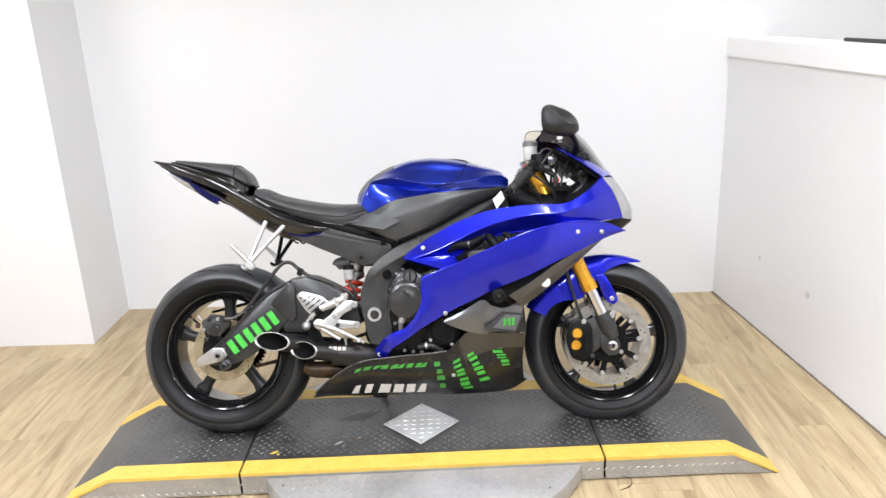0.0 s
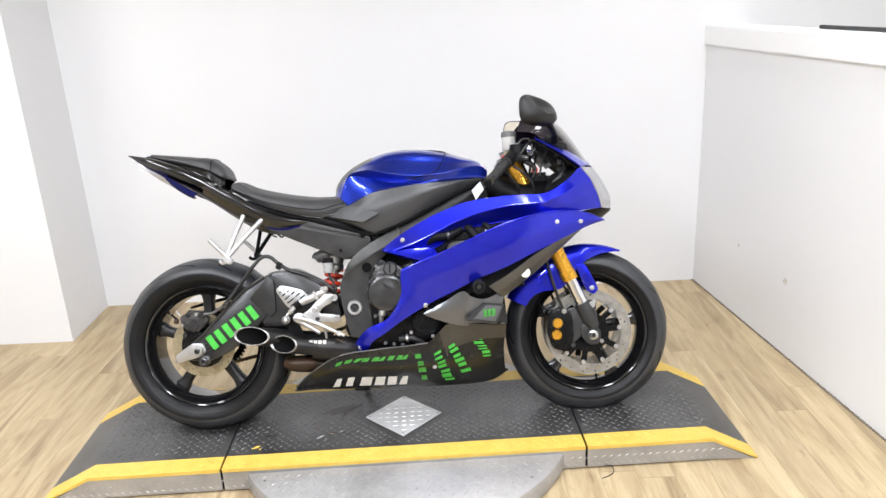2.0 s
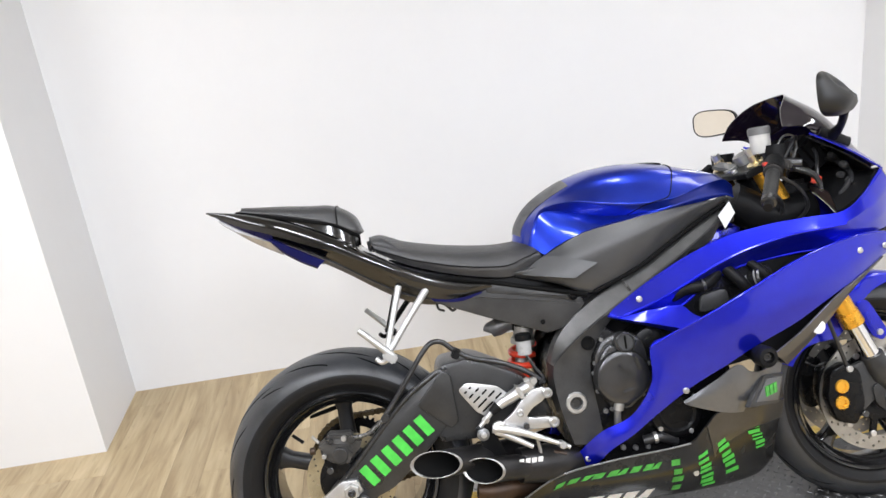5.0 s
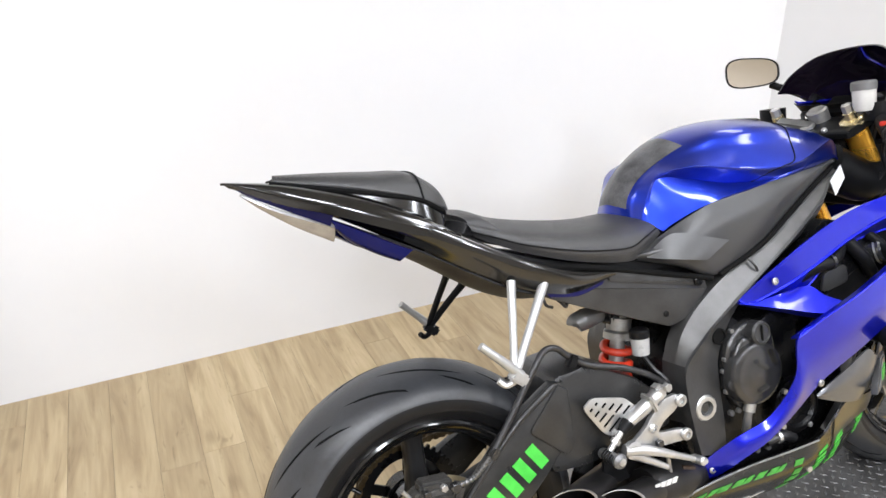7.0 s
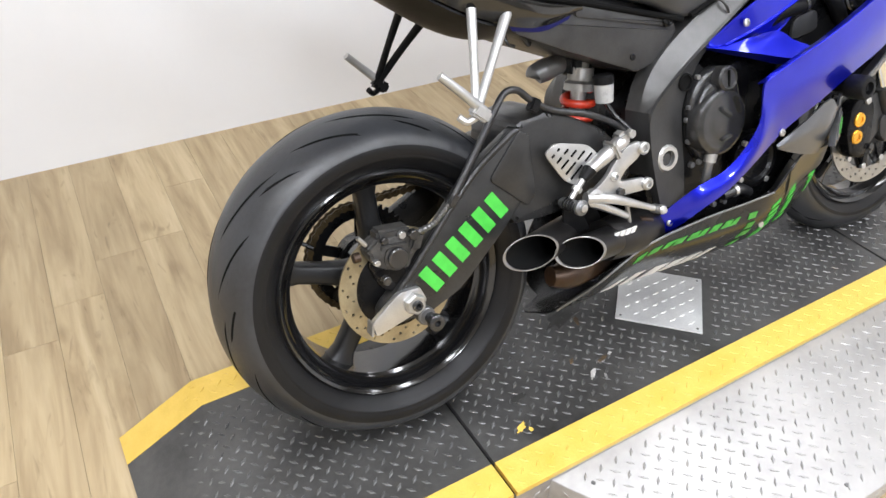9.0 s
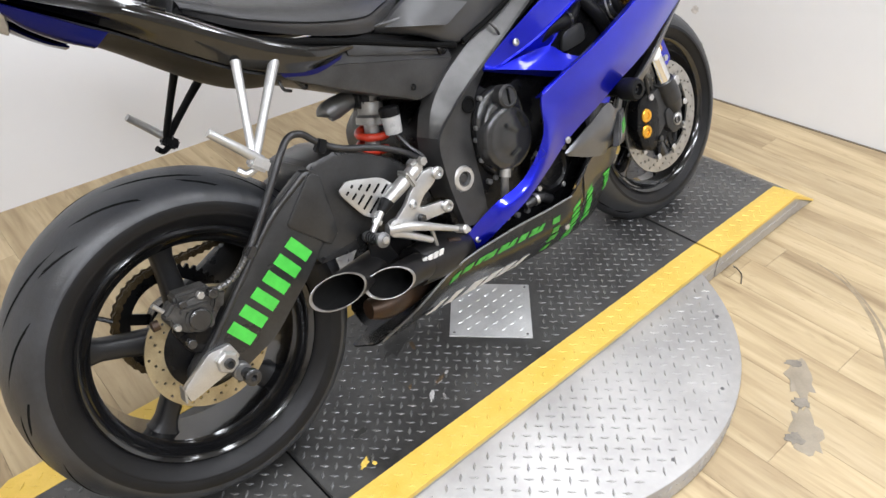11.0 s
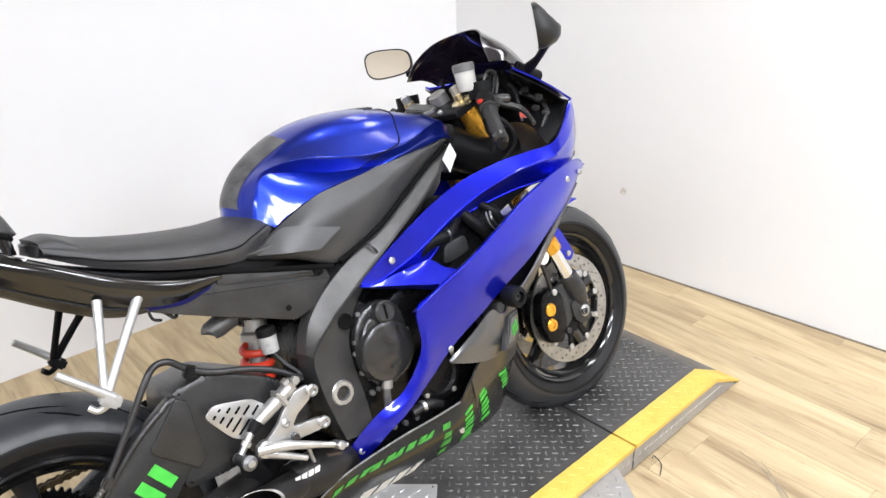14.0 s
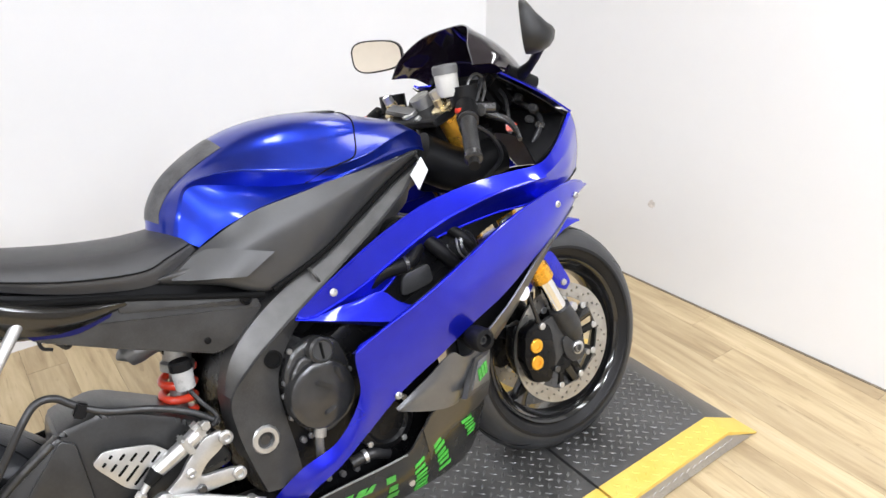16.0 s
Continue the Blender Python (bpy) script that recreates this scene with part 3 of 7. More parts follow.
for k, (x, y, rx, ry, a) in enumerate(((-0.252, -0.101, 0.022, 0.006, 15), (-0.225, 0.025, 0.018, 0.007, 70), (-0.317, -0.073, 0.012, 0.005, 40))):
    blotch("rust_stain", x, y, DECK + 0.0013, rx, ry, a, RUSTY, table, 40 + k, "rusty smear on the mat")
ADHESIVE = mat("grey_tape_adhesive", (0.29, 0.245, 0.18), 0.5, 0, 0.15, 25, 0.2, 200)
for k, (x, y, rx, ry, a) in enumerate(((0.465, -0.585, 0.085, 0.038, 33), (0.330, -0.672, 0.090, 0.040, 33))):
    blotch("tape_residue", x, y, 0.0004, rx, ry, a, ADHESIVE, floor, 50 + k, "grey sticky band of old tape")
for k, (x, y, rx, ry, a) in enumerate(((0.507, -0.548, 0.026, 0.016, -35), (0.400, -0.625, 0.028, 0.022, -35), (0.290, -0.668, 0.026, 0.022, -30))):
    blotch("tape_mark", x, y, 0.0012, rx, ry, a, RESIDUE, floor, 30 + k, "grey patch of old tape residue")


def skid(pts, width):
    """A faint rubbed line on the floor."""
    bm = bmesh.new()
    p = smooth_line([(x, y, 0.0007) for x, y in pts], 25)
    d = np.gradient(p, axis=0)
    d /= np.linalg.norm(d, axis=1)[:, None]
    side = np.c_[-d[:, 1], d[:, 0], np.zeros(len(p))]
    w = width * np.sin(np.linspace(0.15, math.pi - 0.15, len(p)))[:, None]
    return sheet(np.stack([p - side * w, p, p + side * w], 1), 0.0004, bm, -1)


SKID = mat("rubbed_floor_mark", (0.27, 0.215, 0.14), 0.5, 0, 0.3, 30)
part("skid_mark", skid([(0.935, -0.384), (0.903, -0.487), (0.818, -0.594), (0.719, -0.672), (0.58, -0.746)], 0.006), SKID, floor, "faint curved skid mark")
part("skid_mark", skid([(0.937, -0.451), (0.871, -0.551), (0.784, -0.648), (0.671, -0.73)], 0.004), SKID, floor, "faint curved skid mark")

bm = tube([(0.700, -0.255, 0.030), (0.728, -0.240, 0.012), (0.731, -0.256, 0.004), (0.719, -0.274, 0.003), (0.684, -0.293, 0.003)], 0.0014, 6)
tagged(part("wire", bm, HOSE), "thin dark wire curling out of the turntable", "wire")

# ---- motorcycle: x forward, y to its left, z up from the deck; it leans on its side stand ----
LEAN = 17.0
bike = thing("motorcycle", "blue and black sport motorcycle leaning on its stand", "motorcycle", pose(0, 0, DECK + 0.002) @ Matrix.Rotation(radians(-LEAN), 4, "X"))
AXLE, REAR, FRONT = Vector((-0.690, 0.03, 0.314)), Vector((-0.692, 0.012, 0.309)), Vector((0.697, 0, 0.300))
STEER = Matrix.Translation((0.610, 0.043, 0.4926)) @ Matrix.Rotation(radians(-0.7), 4, Vector((-0.414, 0, 0.91)).normalized()) @ Matrix.Translation((-0.605, 0, -0.5))


def tyre_line(big, half, n=61):
    side = [(0.214, half * 0.66), (0.222, half * 0.80), (0.240, half * 0.95), (big - 0.058, half * 1.0), (big - 0.040, half * 0.96), (big - 0.024, half * 0.80), (big - 0.011, half * 0.55), (big - 0.003, half * 0.27), (big, 0)]
    return smooth_line([(r, a, 0) for r, a in side] + [(r, -a, 0) for r, a in reversed(side[:-1])], n)


def tyre(wheel, centre, big, half, grooves, m=None):
    """A tyre: tread, two sidewalls and the swept grooves of the tread."""
    prof = tyre_line(big, half)
    cut = big - 0.050
    tread = [(r, a) for r, a, _ in prof if r > cut]
    part("tyre", lathe(tread + [(r - 0.012, a) for r, a in reversed(tread)], centre, n=128, closed=True), RUBBER, wheel, "black tyre with swept grooves", m=m, sharp=50)
    for s in (1, -1):
        wall = [(r + (0.0012 if 0.25 < r < cut else 0), a * s) for r, a, _ in prof if a > 0 and r <= cut + 0.004]
        part("sidewall", lathe(wall + [(r, a - s * 0.006) for r, a in reversed(wall)], centre, n=128, closed=True), SIDEWALL, wheel, m=m, sharp=50)
        part("bead_ring", lathe([(0.2405, s * half * 0.965), (0.2435, s * half * 0.985), (0.2465, s * half * 0.985), (0.2435, s * half * 0.95)], centre, n=128, closed=True), SIDEWALL, wheel, m=m)
    bm = bmesh.new()
    top = [(abs(a) / half, r) for r, a, _ in prof[8:31]]
    for s in (1, -1):
        for shift, lo, hi, sweep, bend in grooves:
            for k in range(7):
                line = []
                for i in range(20):
                    t = i / 19
                    q = lo + (hi - lo) * t
                    r = float(np.interp(q, [x for x, _ in reversed(top)], [x for _, x in reversed(top)]))
                    f = k * 2 * math.pi / 7 + shift + (0.35 if s > 0 else 0) + sweep * t + bend * t * (1 - t)
                    line.append((centre.x + (r - 0.0034) * math.cos(f), centre.y + s * (q * half - 0.0024 * q), centre.z + (r - 0.0034) * math.sin(f)))
                tube(line, [0.0030, 0.0048, 0.0048, 0.0030], 6, 26, bm)
    part("tread_groove", bm, DARK, wheel, m=m)


def rim(centre, half):
    """The hollow band of a cast wheel with its two lips."""
    prof = [(0.219, half), (0.214, half + 0.004), (0.208, half), (0.203, half - 0.008), (0.200, half - 0.018), (0.186, half - 0.03), (0.184, 0), (0.186, -half + 0.03), (0.200, -half + 0.018), (0.203, -half + 0.008), (0.208, -half), (0.214, -half - 0.004), (0.219, -half), (0.219, 0)]
    return lathe(prof, centre, n=96, closed=True)


def spoke(centre, angle, r0, r1, half):
    """A tapered spoke that widens where it meets the rim."""
    a = radians(angle)
    d = np.array([math.cos(a), 0, math.sin(a)])
    s = np.array([-math.sin(a), 0, math.cos(a)])
    c = np.array(centre)
    bm = bmesh.new()
    rings = []
    for r, w, h in ((r0, 0.030, half * 1.1), (r0 + 0.03, 0.023, half), (0.5 * (r0 + r1), 0.0195, half * 0.85), (r1 - 0.03, 0.019, half * 0.85), (r1 - 0.012, 0.024, half * 0.95), (r1, 0.036, half)):
        rings.append([bm.verts.new(c + d * r + s * w * math.copysign(abs(math.cos(k * math.pi / 8)) ** 0.6, math.cos(k * math.pi / 8)) + np.array([0, 1, 0]) * h * math.copysign(abs(math.sin(k * math.pi / 8)) ** 0.6, math.sin(k * math.pi / 8))) for k in range(16)])
    for p, q in zip(rings, rings[1:]):
        for k in range(16):
            bm.faces.new((p[k], p[(k + 1) % 16], q[(k + 1) % 16], q[k]))
    return bm


def brake_disc(centre, r0, r1, y, thick, rows, n, wave=0.0):
    """A brake disc drilled right through, in a staggered pattern."""
    bm = bmesh.new()
    m = 22
    grid = {}
    for i in range(m + 1):
        for k in range(n):
            r = r0 + (r1 - r0) * i / m
            if wave and i == 0:
                r += wave * max(0, math.cos(k * 2 * math.pi * 10 / n))
            f = k * 2 * math.pi / n
            for s in (0, 1):
                grid[i, k, s] = bm.verts.new((centre[0] + r * math.cos(f), y + s * thick, centre[2] + r * math.sin(f)))
    hole = set()
    for q, (i, shift) in enumerate(rows):
        for k in range(n):
            if (k + shift) % 15 in (0, 1):
                hole |= {(i, k), (i + 1, k), (i + 2, k)}
    solid = lambda i, k: 0 <= i < m and (i, k % n) not in hole
    for i in range(m):
        for k in range(n):
            if not solid(i, k):
                continue
            k2 = (k + 1) % n
            bm.faces.new((grid[i, k, 0], grid[i + 1, k, 0], grid[i + 1, k2, 0], grid[i, k2, 0]))
            bm.faces.new((grid[i, k, 1], grid[i, k2, 1], grid[i + 1, k2, 1], grid[i + 1, k, 1]))
            for ok, e in ((solid(i - 1, k), ((i, k), (i, k2))), (solid(i + 1, k), ((i + 1, k), (i + 1, k2))), (solid(i, k - 1), ((i, k), (i + 1, k))), (solid(i, k + 1), ((i, k2), (i + 1, k2)))):
                if not ok:
                    (a, b), (c, d) = e
                    bm.faces.new((grid[a, b, 0], grid[c, d, 0], grid[c, d, 1], grid[a, b, 1]))
    return bm


# rear wheel
wheel = part("rear_wheel", lathe([(0.016, -0.105), (0.034, -0.10), (0.046, -0.07), (0.050, 0), (0.046, 0.07), (0.034, 0.10), (0.016, 0.105)], AXLE, n=40), RIMBLACK, bike)
tyre(wheel, REAR, 0.314, 0.102, [(0.0, 0.12, 0.66, -0.70, 0.18), (0.33, 0.36, 0.95, -0.62, -0.20), (0.55, 0.55, 0.90, -0.40, 0.10)])
part("rim", rim(REAR, 0.079), RIMBLACK, wheel, "gloss black rim")
for k in range(5):
    part("spoke", spoke(REAR, 18 + 72 * k, 0.04, 0.19, 0.026), SPOKE, wheel)
part("brake_disc", brake_disc(AXLE, 0.078, 0.112, -0.080, 0.004, [(4, 0), (10, 5), (16, 10)], 240), STEEL, wheel, "drilled steel brake disc")
part("disc_carrier", lathe([(0.03, -0.125), (0.083, -0.109), (0.083, -0.103), (0.03, -0.100)], AXLE, n=40), ENGINE, wheel)


def sprocket(centre, r, y, teeth):
    bm = bmesh.new()
    pts = []
    for k in range(teeth * 4):
        f = k * 2 * math.pi / (teeth * 4)
        q = r + (0.004, 0.004, -0.004, -0.004)[k % 4]
        pts.append((centre.x + q * math.cos(f), centre.z + q * math.sin(f)))
    ring = []
    for yy in (y, y + 0.006):
        ring.append([bm.verts.new((x, yy, z)) for x, z in pts])
        ring.append([bm.verts.new((centre.x + r * 0.76 * math.cos(k * 2 * math.pi / len(pts)), yy, centre.z + r * 0.76 * math.sin(k * 2 * math.pi / len(pts)))) for k in range(len(pts))])
    n = len(pts)
    for a, b in ((0, 1), (1, 3), (3, 2), (2, 0)):
        for k in range(n):
            bm.faces.new((ring[a][k], ring[a][(k + 1) % n], ring[b][(k + 1) % n], ring[b][k]))
    for k in range(5):
        a = radians(10 + 72 * k)
        block((centre.x + 0.062 * math.cos(a), y + 0.003, centre.z + 0.062 * math.sin(a)), (0.05, 0.006, 0.022), 0.001, (0, -10 - 72 * k, 0), bm)
    return bm


part("drive_hub", lathe([(0.030, 0.040), (0.052, 0.046), (0.050, 0.060), (0.046, 0.092), (0.040, 0.097), (0.020, 0.097)], AXLE, n=40), ENGINE, wheel, "dark drive hub behind the sprocket")
part("sprocket", sprocket(AXLE, 0.108, 0.098, 45), ENGINE, wheel, "dark rear sprocket")
part("valve", tube([REAR + Vector((-0.142, 0.0, 0.110)), REAR + Vector((-0.116, -0.01, 0.090))], 0.0045, 8), ENGINE, wheel)

# chain round the sprocket and forward to the gearbox
loop = []
small = Vector((-0.10, 0, 0.40))
for k in range(40):
    f = radians(100 + 160 * k / 39)
    loop.append((AXLE.x + 0.110 * math.cos(f), AXLE.z + 0.110 * math.sin(f)))
for k in range(1, 45):
    t = k / 45
    loop.append((loop[39][0] * (1 - t) + (small.x - 0.01) * t, loop[39][1] * (1 - t) + (small.z - 0.036) * t - 0.012 * math.sin(math.pi * t)))
for k in range(14):
    f = radians(-100 + 200 * k / 13)
    loop.append((small.x + 0.036 * math.cos(f), small.z + 0.036 * math.sin(f)))
for k in range(1, 45):
    t = k / 45
    loop.append(((small.x - 0.005) * (1 - t) + loop[0][0] * t, (small.z + 0.036) * (1 - t) + loop[0][1] * t))
# links of one pitch laid along the loop: wide outer plates, narrow inner plates and rollers
PITCH = 0.01588
run = [0.0]
for (x, z), (x2, z2) in zip(loop, loop[1:] + loop[:1]):
    run.append(run[-1] + math.hypot(x2 - x, z2 - z))
count = int(run[-1] / PITCH / 2) * 2
xs, zs = [p[0] for p in loop] + [loop[0][0]], [p[1] for p in loop] + [loop[0][1]]
joint = [(float(np.interp(run[-1] * k / count, run, xs)), float(np.interp(run[-1] * k / count, run, zs))) for k in range(count)]
bm = bmesh.new()
for k, (x, z) in enumerate(joint):
    x2, z2 = joint[(k + 1) % count]
    d = Vector((x2 - x, 0, z2 - z))
    u = d.normalized()
    v = Vector((-u.z, 0, u.x))
    for side in (-1, 1):
        y = 0.101 + side * (0.0085 if k % 2 else 0.0060)
        ring = []
        for yy in (y - 0.0011, y + 0.0011):
            ring.append([bm.verts.new(Vector((x, yy, z)) + u * a + v * b) for a, b in ((-0.0055, 0), (-0.004, 0.0062), (0.0, 0.0074), (0.5 * d.length, 0.0046), (d.length, 0.0074), (d.length + 0.004, 0.0062), (d.length + 0.0055, 0), (d.length + 0.004, -0.0062), (d.length, -0.0074), (0.5 * d.length, -0.0046), (0.0, -0.0074), (-0.004, -0.0062))])
        bm.faces.new(ring[0]), bm.faces.new(ring[1][::-1])
        for a in range(12):
            bm.faces.new((ring[0][a], ring[0][(a + 1) % 12], ring[1][(a + 1) % 12], ring[1][a]))
    tube([(x, 0.090, z), (x, 0.112, z)], 0.0042, 8, 0, bm)
part("chain", bm, CHAIN, bike, "oily gold drive chain")

# swingarm
arm = part("swingarm", prism(rounded([(-0.745, 0.268), (-0.750, 0.300), (-0.677, 0.364), (-0.541, 0.500), (-0.440, 0.560), (-0.425, 0.545), (-0.43, 0.43), (-0.485, 0.374), (-0.585, 0.290), (-0.66, 0.262)], 4, 0.22), -0.128, -0.098, 0.008), SWING, bike, "satin black aluminium swingarm")
part("swingarm_box", prism(rounded([(-0.445, 0.565), (-0.357, 0.573), (-0.25, 0.515), (-0.195, 0.462), (-0.18, 0.40), (-0.25, 0.385), (-0.383, 0.372), (-0.470, 0.378)], 4, 0.22), -0.124, 0.030, 0.012), SWING, arm)
part("far_box", prism(rounded([(-0.430, 0.500), (-0.340, 0.515), (-0.25, 0.480), (-0.195, 0.440), (-0.18, 0.40), (-0.25, 0.385), (-0.383, 0.372), (-0.450, 0.400)], 4, 0.22), 0.028, 0.124, 0.010), SWING, arm)
part("left_arm", prism(rounded([(-0.745, 0.268), (-0.750, 0.300), (-0.677, 0.350), (-0.46, 0.45), (-0.40, 0.42), (-0.585, 0.290), (-0.66, 0.262)], 4, 0.22), 0.115, 0.140, 0.008), SWING, arm)
part("weld_rib", tube([(-0.735, -0.127, 0.303), (-0.677, -0.127, 0.356), (-0.541, -0.127, 0.491), (-0.448, -0.127, 0.552)], 0.006, 10), SWING, arm)
part("gusset_plate", prism(rounded([(-0.507, 0.478), (-0.432, 0.410), (-0.412, 0.428), (-0.416, 0.540), (-0.436, 0.553)], 3, 0.12), -0.1315, -0.126, 0.003), SWING, arm)
part("arm_lettering", bar_word((-0.637, -0.1285, 0.302), (0.83, 0, 0.56), (-0.62, 0, 0.78), 0.212, 0.053, 6, 0.06, 0.38), GREEN, arm, "green block lettering shown as bars")
block_ = part("axle_block", prism(rounded([(-0.766, 0.262), (-0.770, 0.290), (-0.712, 0.330), (-0.672, 0.328), (-0.662, 0.300), (-0.684, 0.282)], 4, 0.16), -0.142, -0.128, 0.003), ALU, bike, "bare aluminium chain adjuster block")
part("axle_nut", lathe([(0.020, 0), (0.020, 0.012), (0.017, 0.015), (0.010, 0.015), (0.010, 0.004), (0.001, 0.004)], (-0.689, -0.142, 0.304), (0, -1, 0), 6), ALUCAST, block_, "steel axle nut", sharp=20)
part("axle", lathe([(0.0095, 0), (0.0095, 0.022), (0.006, 0.023), (0.006, 0.012), (0.001, 0.012)], (-0.689, -0.140, 0.304), (0, -1, 0), 20), COVER, block_)
part("end_plate", block((-0.770, -0.128, 0.277), (0.004, 0.026, 0.026), 0.0012, (0, 12, 0)), ALUCAST, block_, "bare aluminium end plate")
bob = part("bobbin_mount", knob((-0.668, -0.127, 0.269), 0.017, 0.018), GREYCAST, bike, "stepped aluminium stand bobbin")
part("bobbin", lathe([(0.010, 0), (0.010, 0.016), (0.015, 0.019), (0.015, 0.030), (0.011, 0.032), (0.006, 0.032), (0.006, 0.024), (0.001, 0.024)], (-0.664, -0.145, 0.267), (0, -1, 0), 20), COVER, bob)

# rear brake
CALMAT = mat("grimy_caliper_casting", (0.024, 0.0235, 0.023), 0.45, 0.4, 0.6, 35, 0.6, 180, second=(0.085, 0.082, 0.077))
cal = part("rear_caliper", prism(rounded([(-0.752, 0.405), (-0.738, 0.428), (-0.700, 0.432), (-0.668, 0.424), (-0.660, 0.398), (-0.680, 0.376), (-0.722, 0.372), (-0.744, 0.388)], 3, 0.3), -0.134, -0.086, 0.006), CALMAT, bike, "grimy grey rear brake caliper")
part("caliper_bridge", block((-0.700, -0.112, 0.432), (0.062, 0.036, 0.022), 0.005, (0, 6, 0)), CALMAT, cal)
part("caliper_lug", block((-0.738, -0.122, 0.420), (0.030, 0.030, 0.022), 0.005, (0, -35, 0)), CALMAT, cal)
part("caliper_lug", block((-0.664, -0.128, 0.412), (0.022, 0.026, 0.034), 0.005, (0, 25, 0)), CALMAT, cal)
part("bolt", knob((-0.690, -0.134, 0.432), 0.007, 0.010, n=6), ALUCAST, cal)
part("bolt", knob((-0.722, -0.134, 0.430), 0.007, 0.010, n=6), COVER, cal)
part("piston_cap", knob((-0.704, -0.132, 0.394), 0.019, 0.016), COVER, cal, "grey piston cap")
part("piston_ring", lathe([(0.023, 0), (0.023, 0.006), (0.020, 0.006)], (-0.704, -0.133, 0.394), (0, -1, 0), 24), CALMAT, cal)
part("caliper_rib", block((-0.706, -0.136, 0.416), (0.050, 0.010, 0.007), 0.002, (0, 8, 0)), CALMAT, cal)
part("caliper_rib", block((-0.684, -0.134, 0.384), (0.010, 0.012, 0.030), 0.003, (0, 28, 0)), CALMAT, cal)
part("pad_pin", knob((-0.742, -0.132, 0.396), 0.006, 0.012, n=6), ALUCAST, cal)
part("bleed_nipple", tube([(-0.752, -0.128, 0.428), (-0.765, -0.130, 0.446)], 0.004, 8), ALUCAST, cal)
part("banjo_bolt", knob((-0.672, -0.140, 0.430), 0.009, 0.014), COVER, cal)
part("slide_pin", knob((-0.732, -0.136, 0.362), 0.008, 0.014), COVER, cal)
part("bracket", prism(rounded([(-0.75, 0.39), (-0.70, 0.38), (-0.66, 0.33), (-0.70, 0.315), (-0.735, 0.34)], 3, 0.25), -0.122, -0.108, 0.003), ENGINE, cal)
part("copper_washer", knob((-0.764, -0.120, 0.408), 0.009, 0.012, (-1, 0, 0)), RUST, cal)
line = part("brake_hose", tube([(-0.59, -0.135, 0.462), (-0.555, -0.133, 0.503), (-0.515, -0.131, 0.553), (-0.478, -0.128, 0.600), (-0.452, -0.122, 0.622), (-0.425, -0.12, 0.620), (-0.400, -0.12, 0.598), (-0.360, -0.125, 0.572), (-0.29, -0.132, 0.550), (-0.235, -0.138, 0.522), (-0.195, -0.142, 0.488)], 0.0065, 12), HOSE, bike, "black rubber brake hose")
HOSE_END = smooth_line([(-0.672, -0.148, 0.432), (-0.635, -0.142, 0.434), (-0.612, -0.138, 0.446), (-0.588, -0.135, 0.464)], 25)
part("braided_end", tube(HOSE_END, [0.0060 if k % 2 else 0.0044 for k in range(25)], 12), BRAID, line, "steel braided end of the hose")
part("hose_clamp", block((-0.585, -0.133, 0.464), (0.022, 0.022, 0.016), 0.003, (0, -48, 0)), COVER, line)
part("hose_clamp", block((-0.395, -0.121, 0.588), (0.02, 0.018, 0.026), 0.003, (0, 30, 0)), PLASTIC, line)

part("chain_guard", prism(rounded([(-0.800, 0.428), (-0.798, 0.440), (-0.560, 0.492), (-0.420, 0.500), (-0.420, 0.484), (-0.560, 0.478)], 2, 0.2), 0.112, 0.118, 0.002), PLASTIC, bike, "black plastic chain guard")

# shock absorber
SH0, SH1 = Vector((-0.195, -0.012, 0.66)), Vector((-0.235, -0.012, 0.47))
shock = part("shock_absorber", tube([SH0, SH1], 0.016, 16), ALUCAST, bike, "rear shock absorber with a red spring")
spring = []
for k in range(121):
    t = k / 120
    c = SH0.lerp(SH1, 0.52 + 0.48 * t)
    f = 2 * math.pi * 3.4 * t
    spring.append(c + Vector((0.029 * math.cos(f), 0.029 * math.sin(f), 0)))
part("spring", tube(spring, 0.0082, 10, 121), RED, shock, "red coil spring")
part("spring_collar", lathe([(0.031, 0), (0.031, 0.014), (0.026, 0.02), (0.026, 0.045)], SH0.lerp(SH1, 0.50), SH0 - SH1, 24), ALUCAST, shock)
part("reservoir", tube([(-0.292, 0.03, 0.600), (-0.288, 0.03, 0.606), (-0.268, 0.025, 0.612), (-0.245, 0.018, 0.618), (-0.220, 0.01, 0.622)], [0.012, 0.021, 0.023, 0.020, 0.017], 18), mat("grey_reservoir_metal", (0.22, 0.22, 0.22), 0.45, 0.5), shock, "grey shock reservoir")
part("knuckle", block((-0.210, 0.0, 0.618), (0.05, 0.05, 0.045), 0.006), COVER, shock)
cup = part("fluid_cup", lathe([(0.017, 0), (0.019, 0.034), (0.019, 0.035)], (-0.226, -0.105, 0.556), (0, 0, 1), 20), CUPGREY, bike, "small smoky brake fluid cup")
part("cap", lathe([(0.020, 0), (0.020, 0.014), (0.017, 0.017)], (-0.226, -0.105, 0.591), (0, 0, 1), 20), PLASTIC, cup, "black cap")
part("hose", tube([(-0.226, -0.105, 0.558), (-0.210, -0.12, 0.525), (-0.195, -0.14, 0.500), (-0.21, -0.155, 0.490)], 0.004, 8), HOSE, cup)

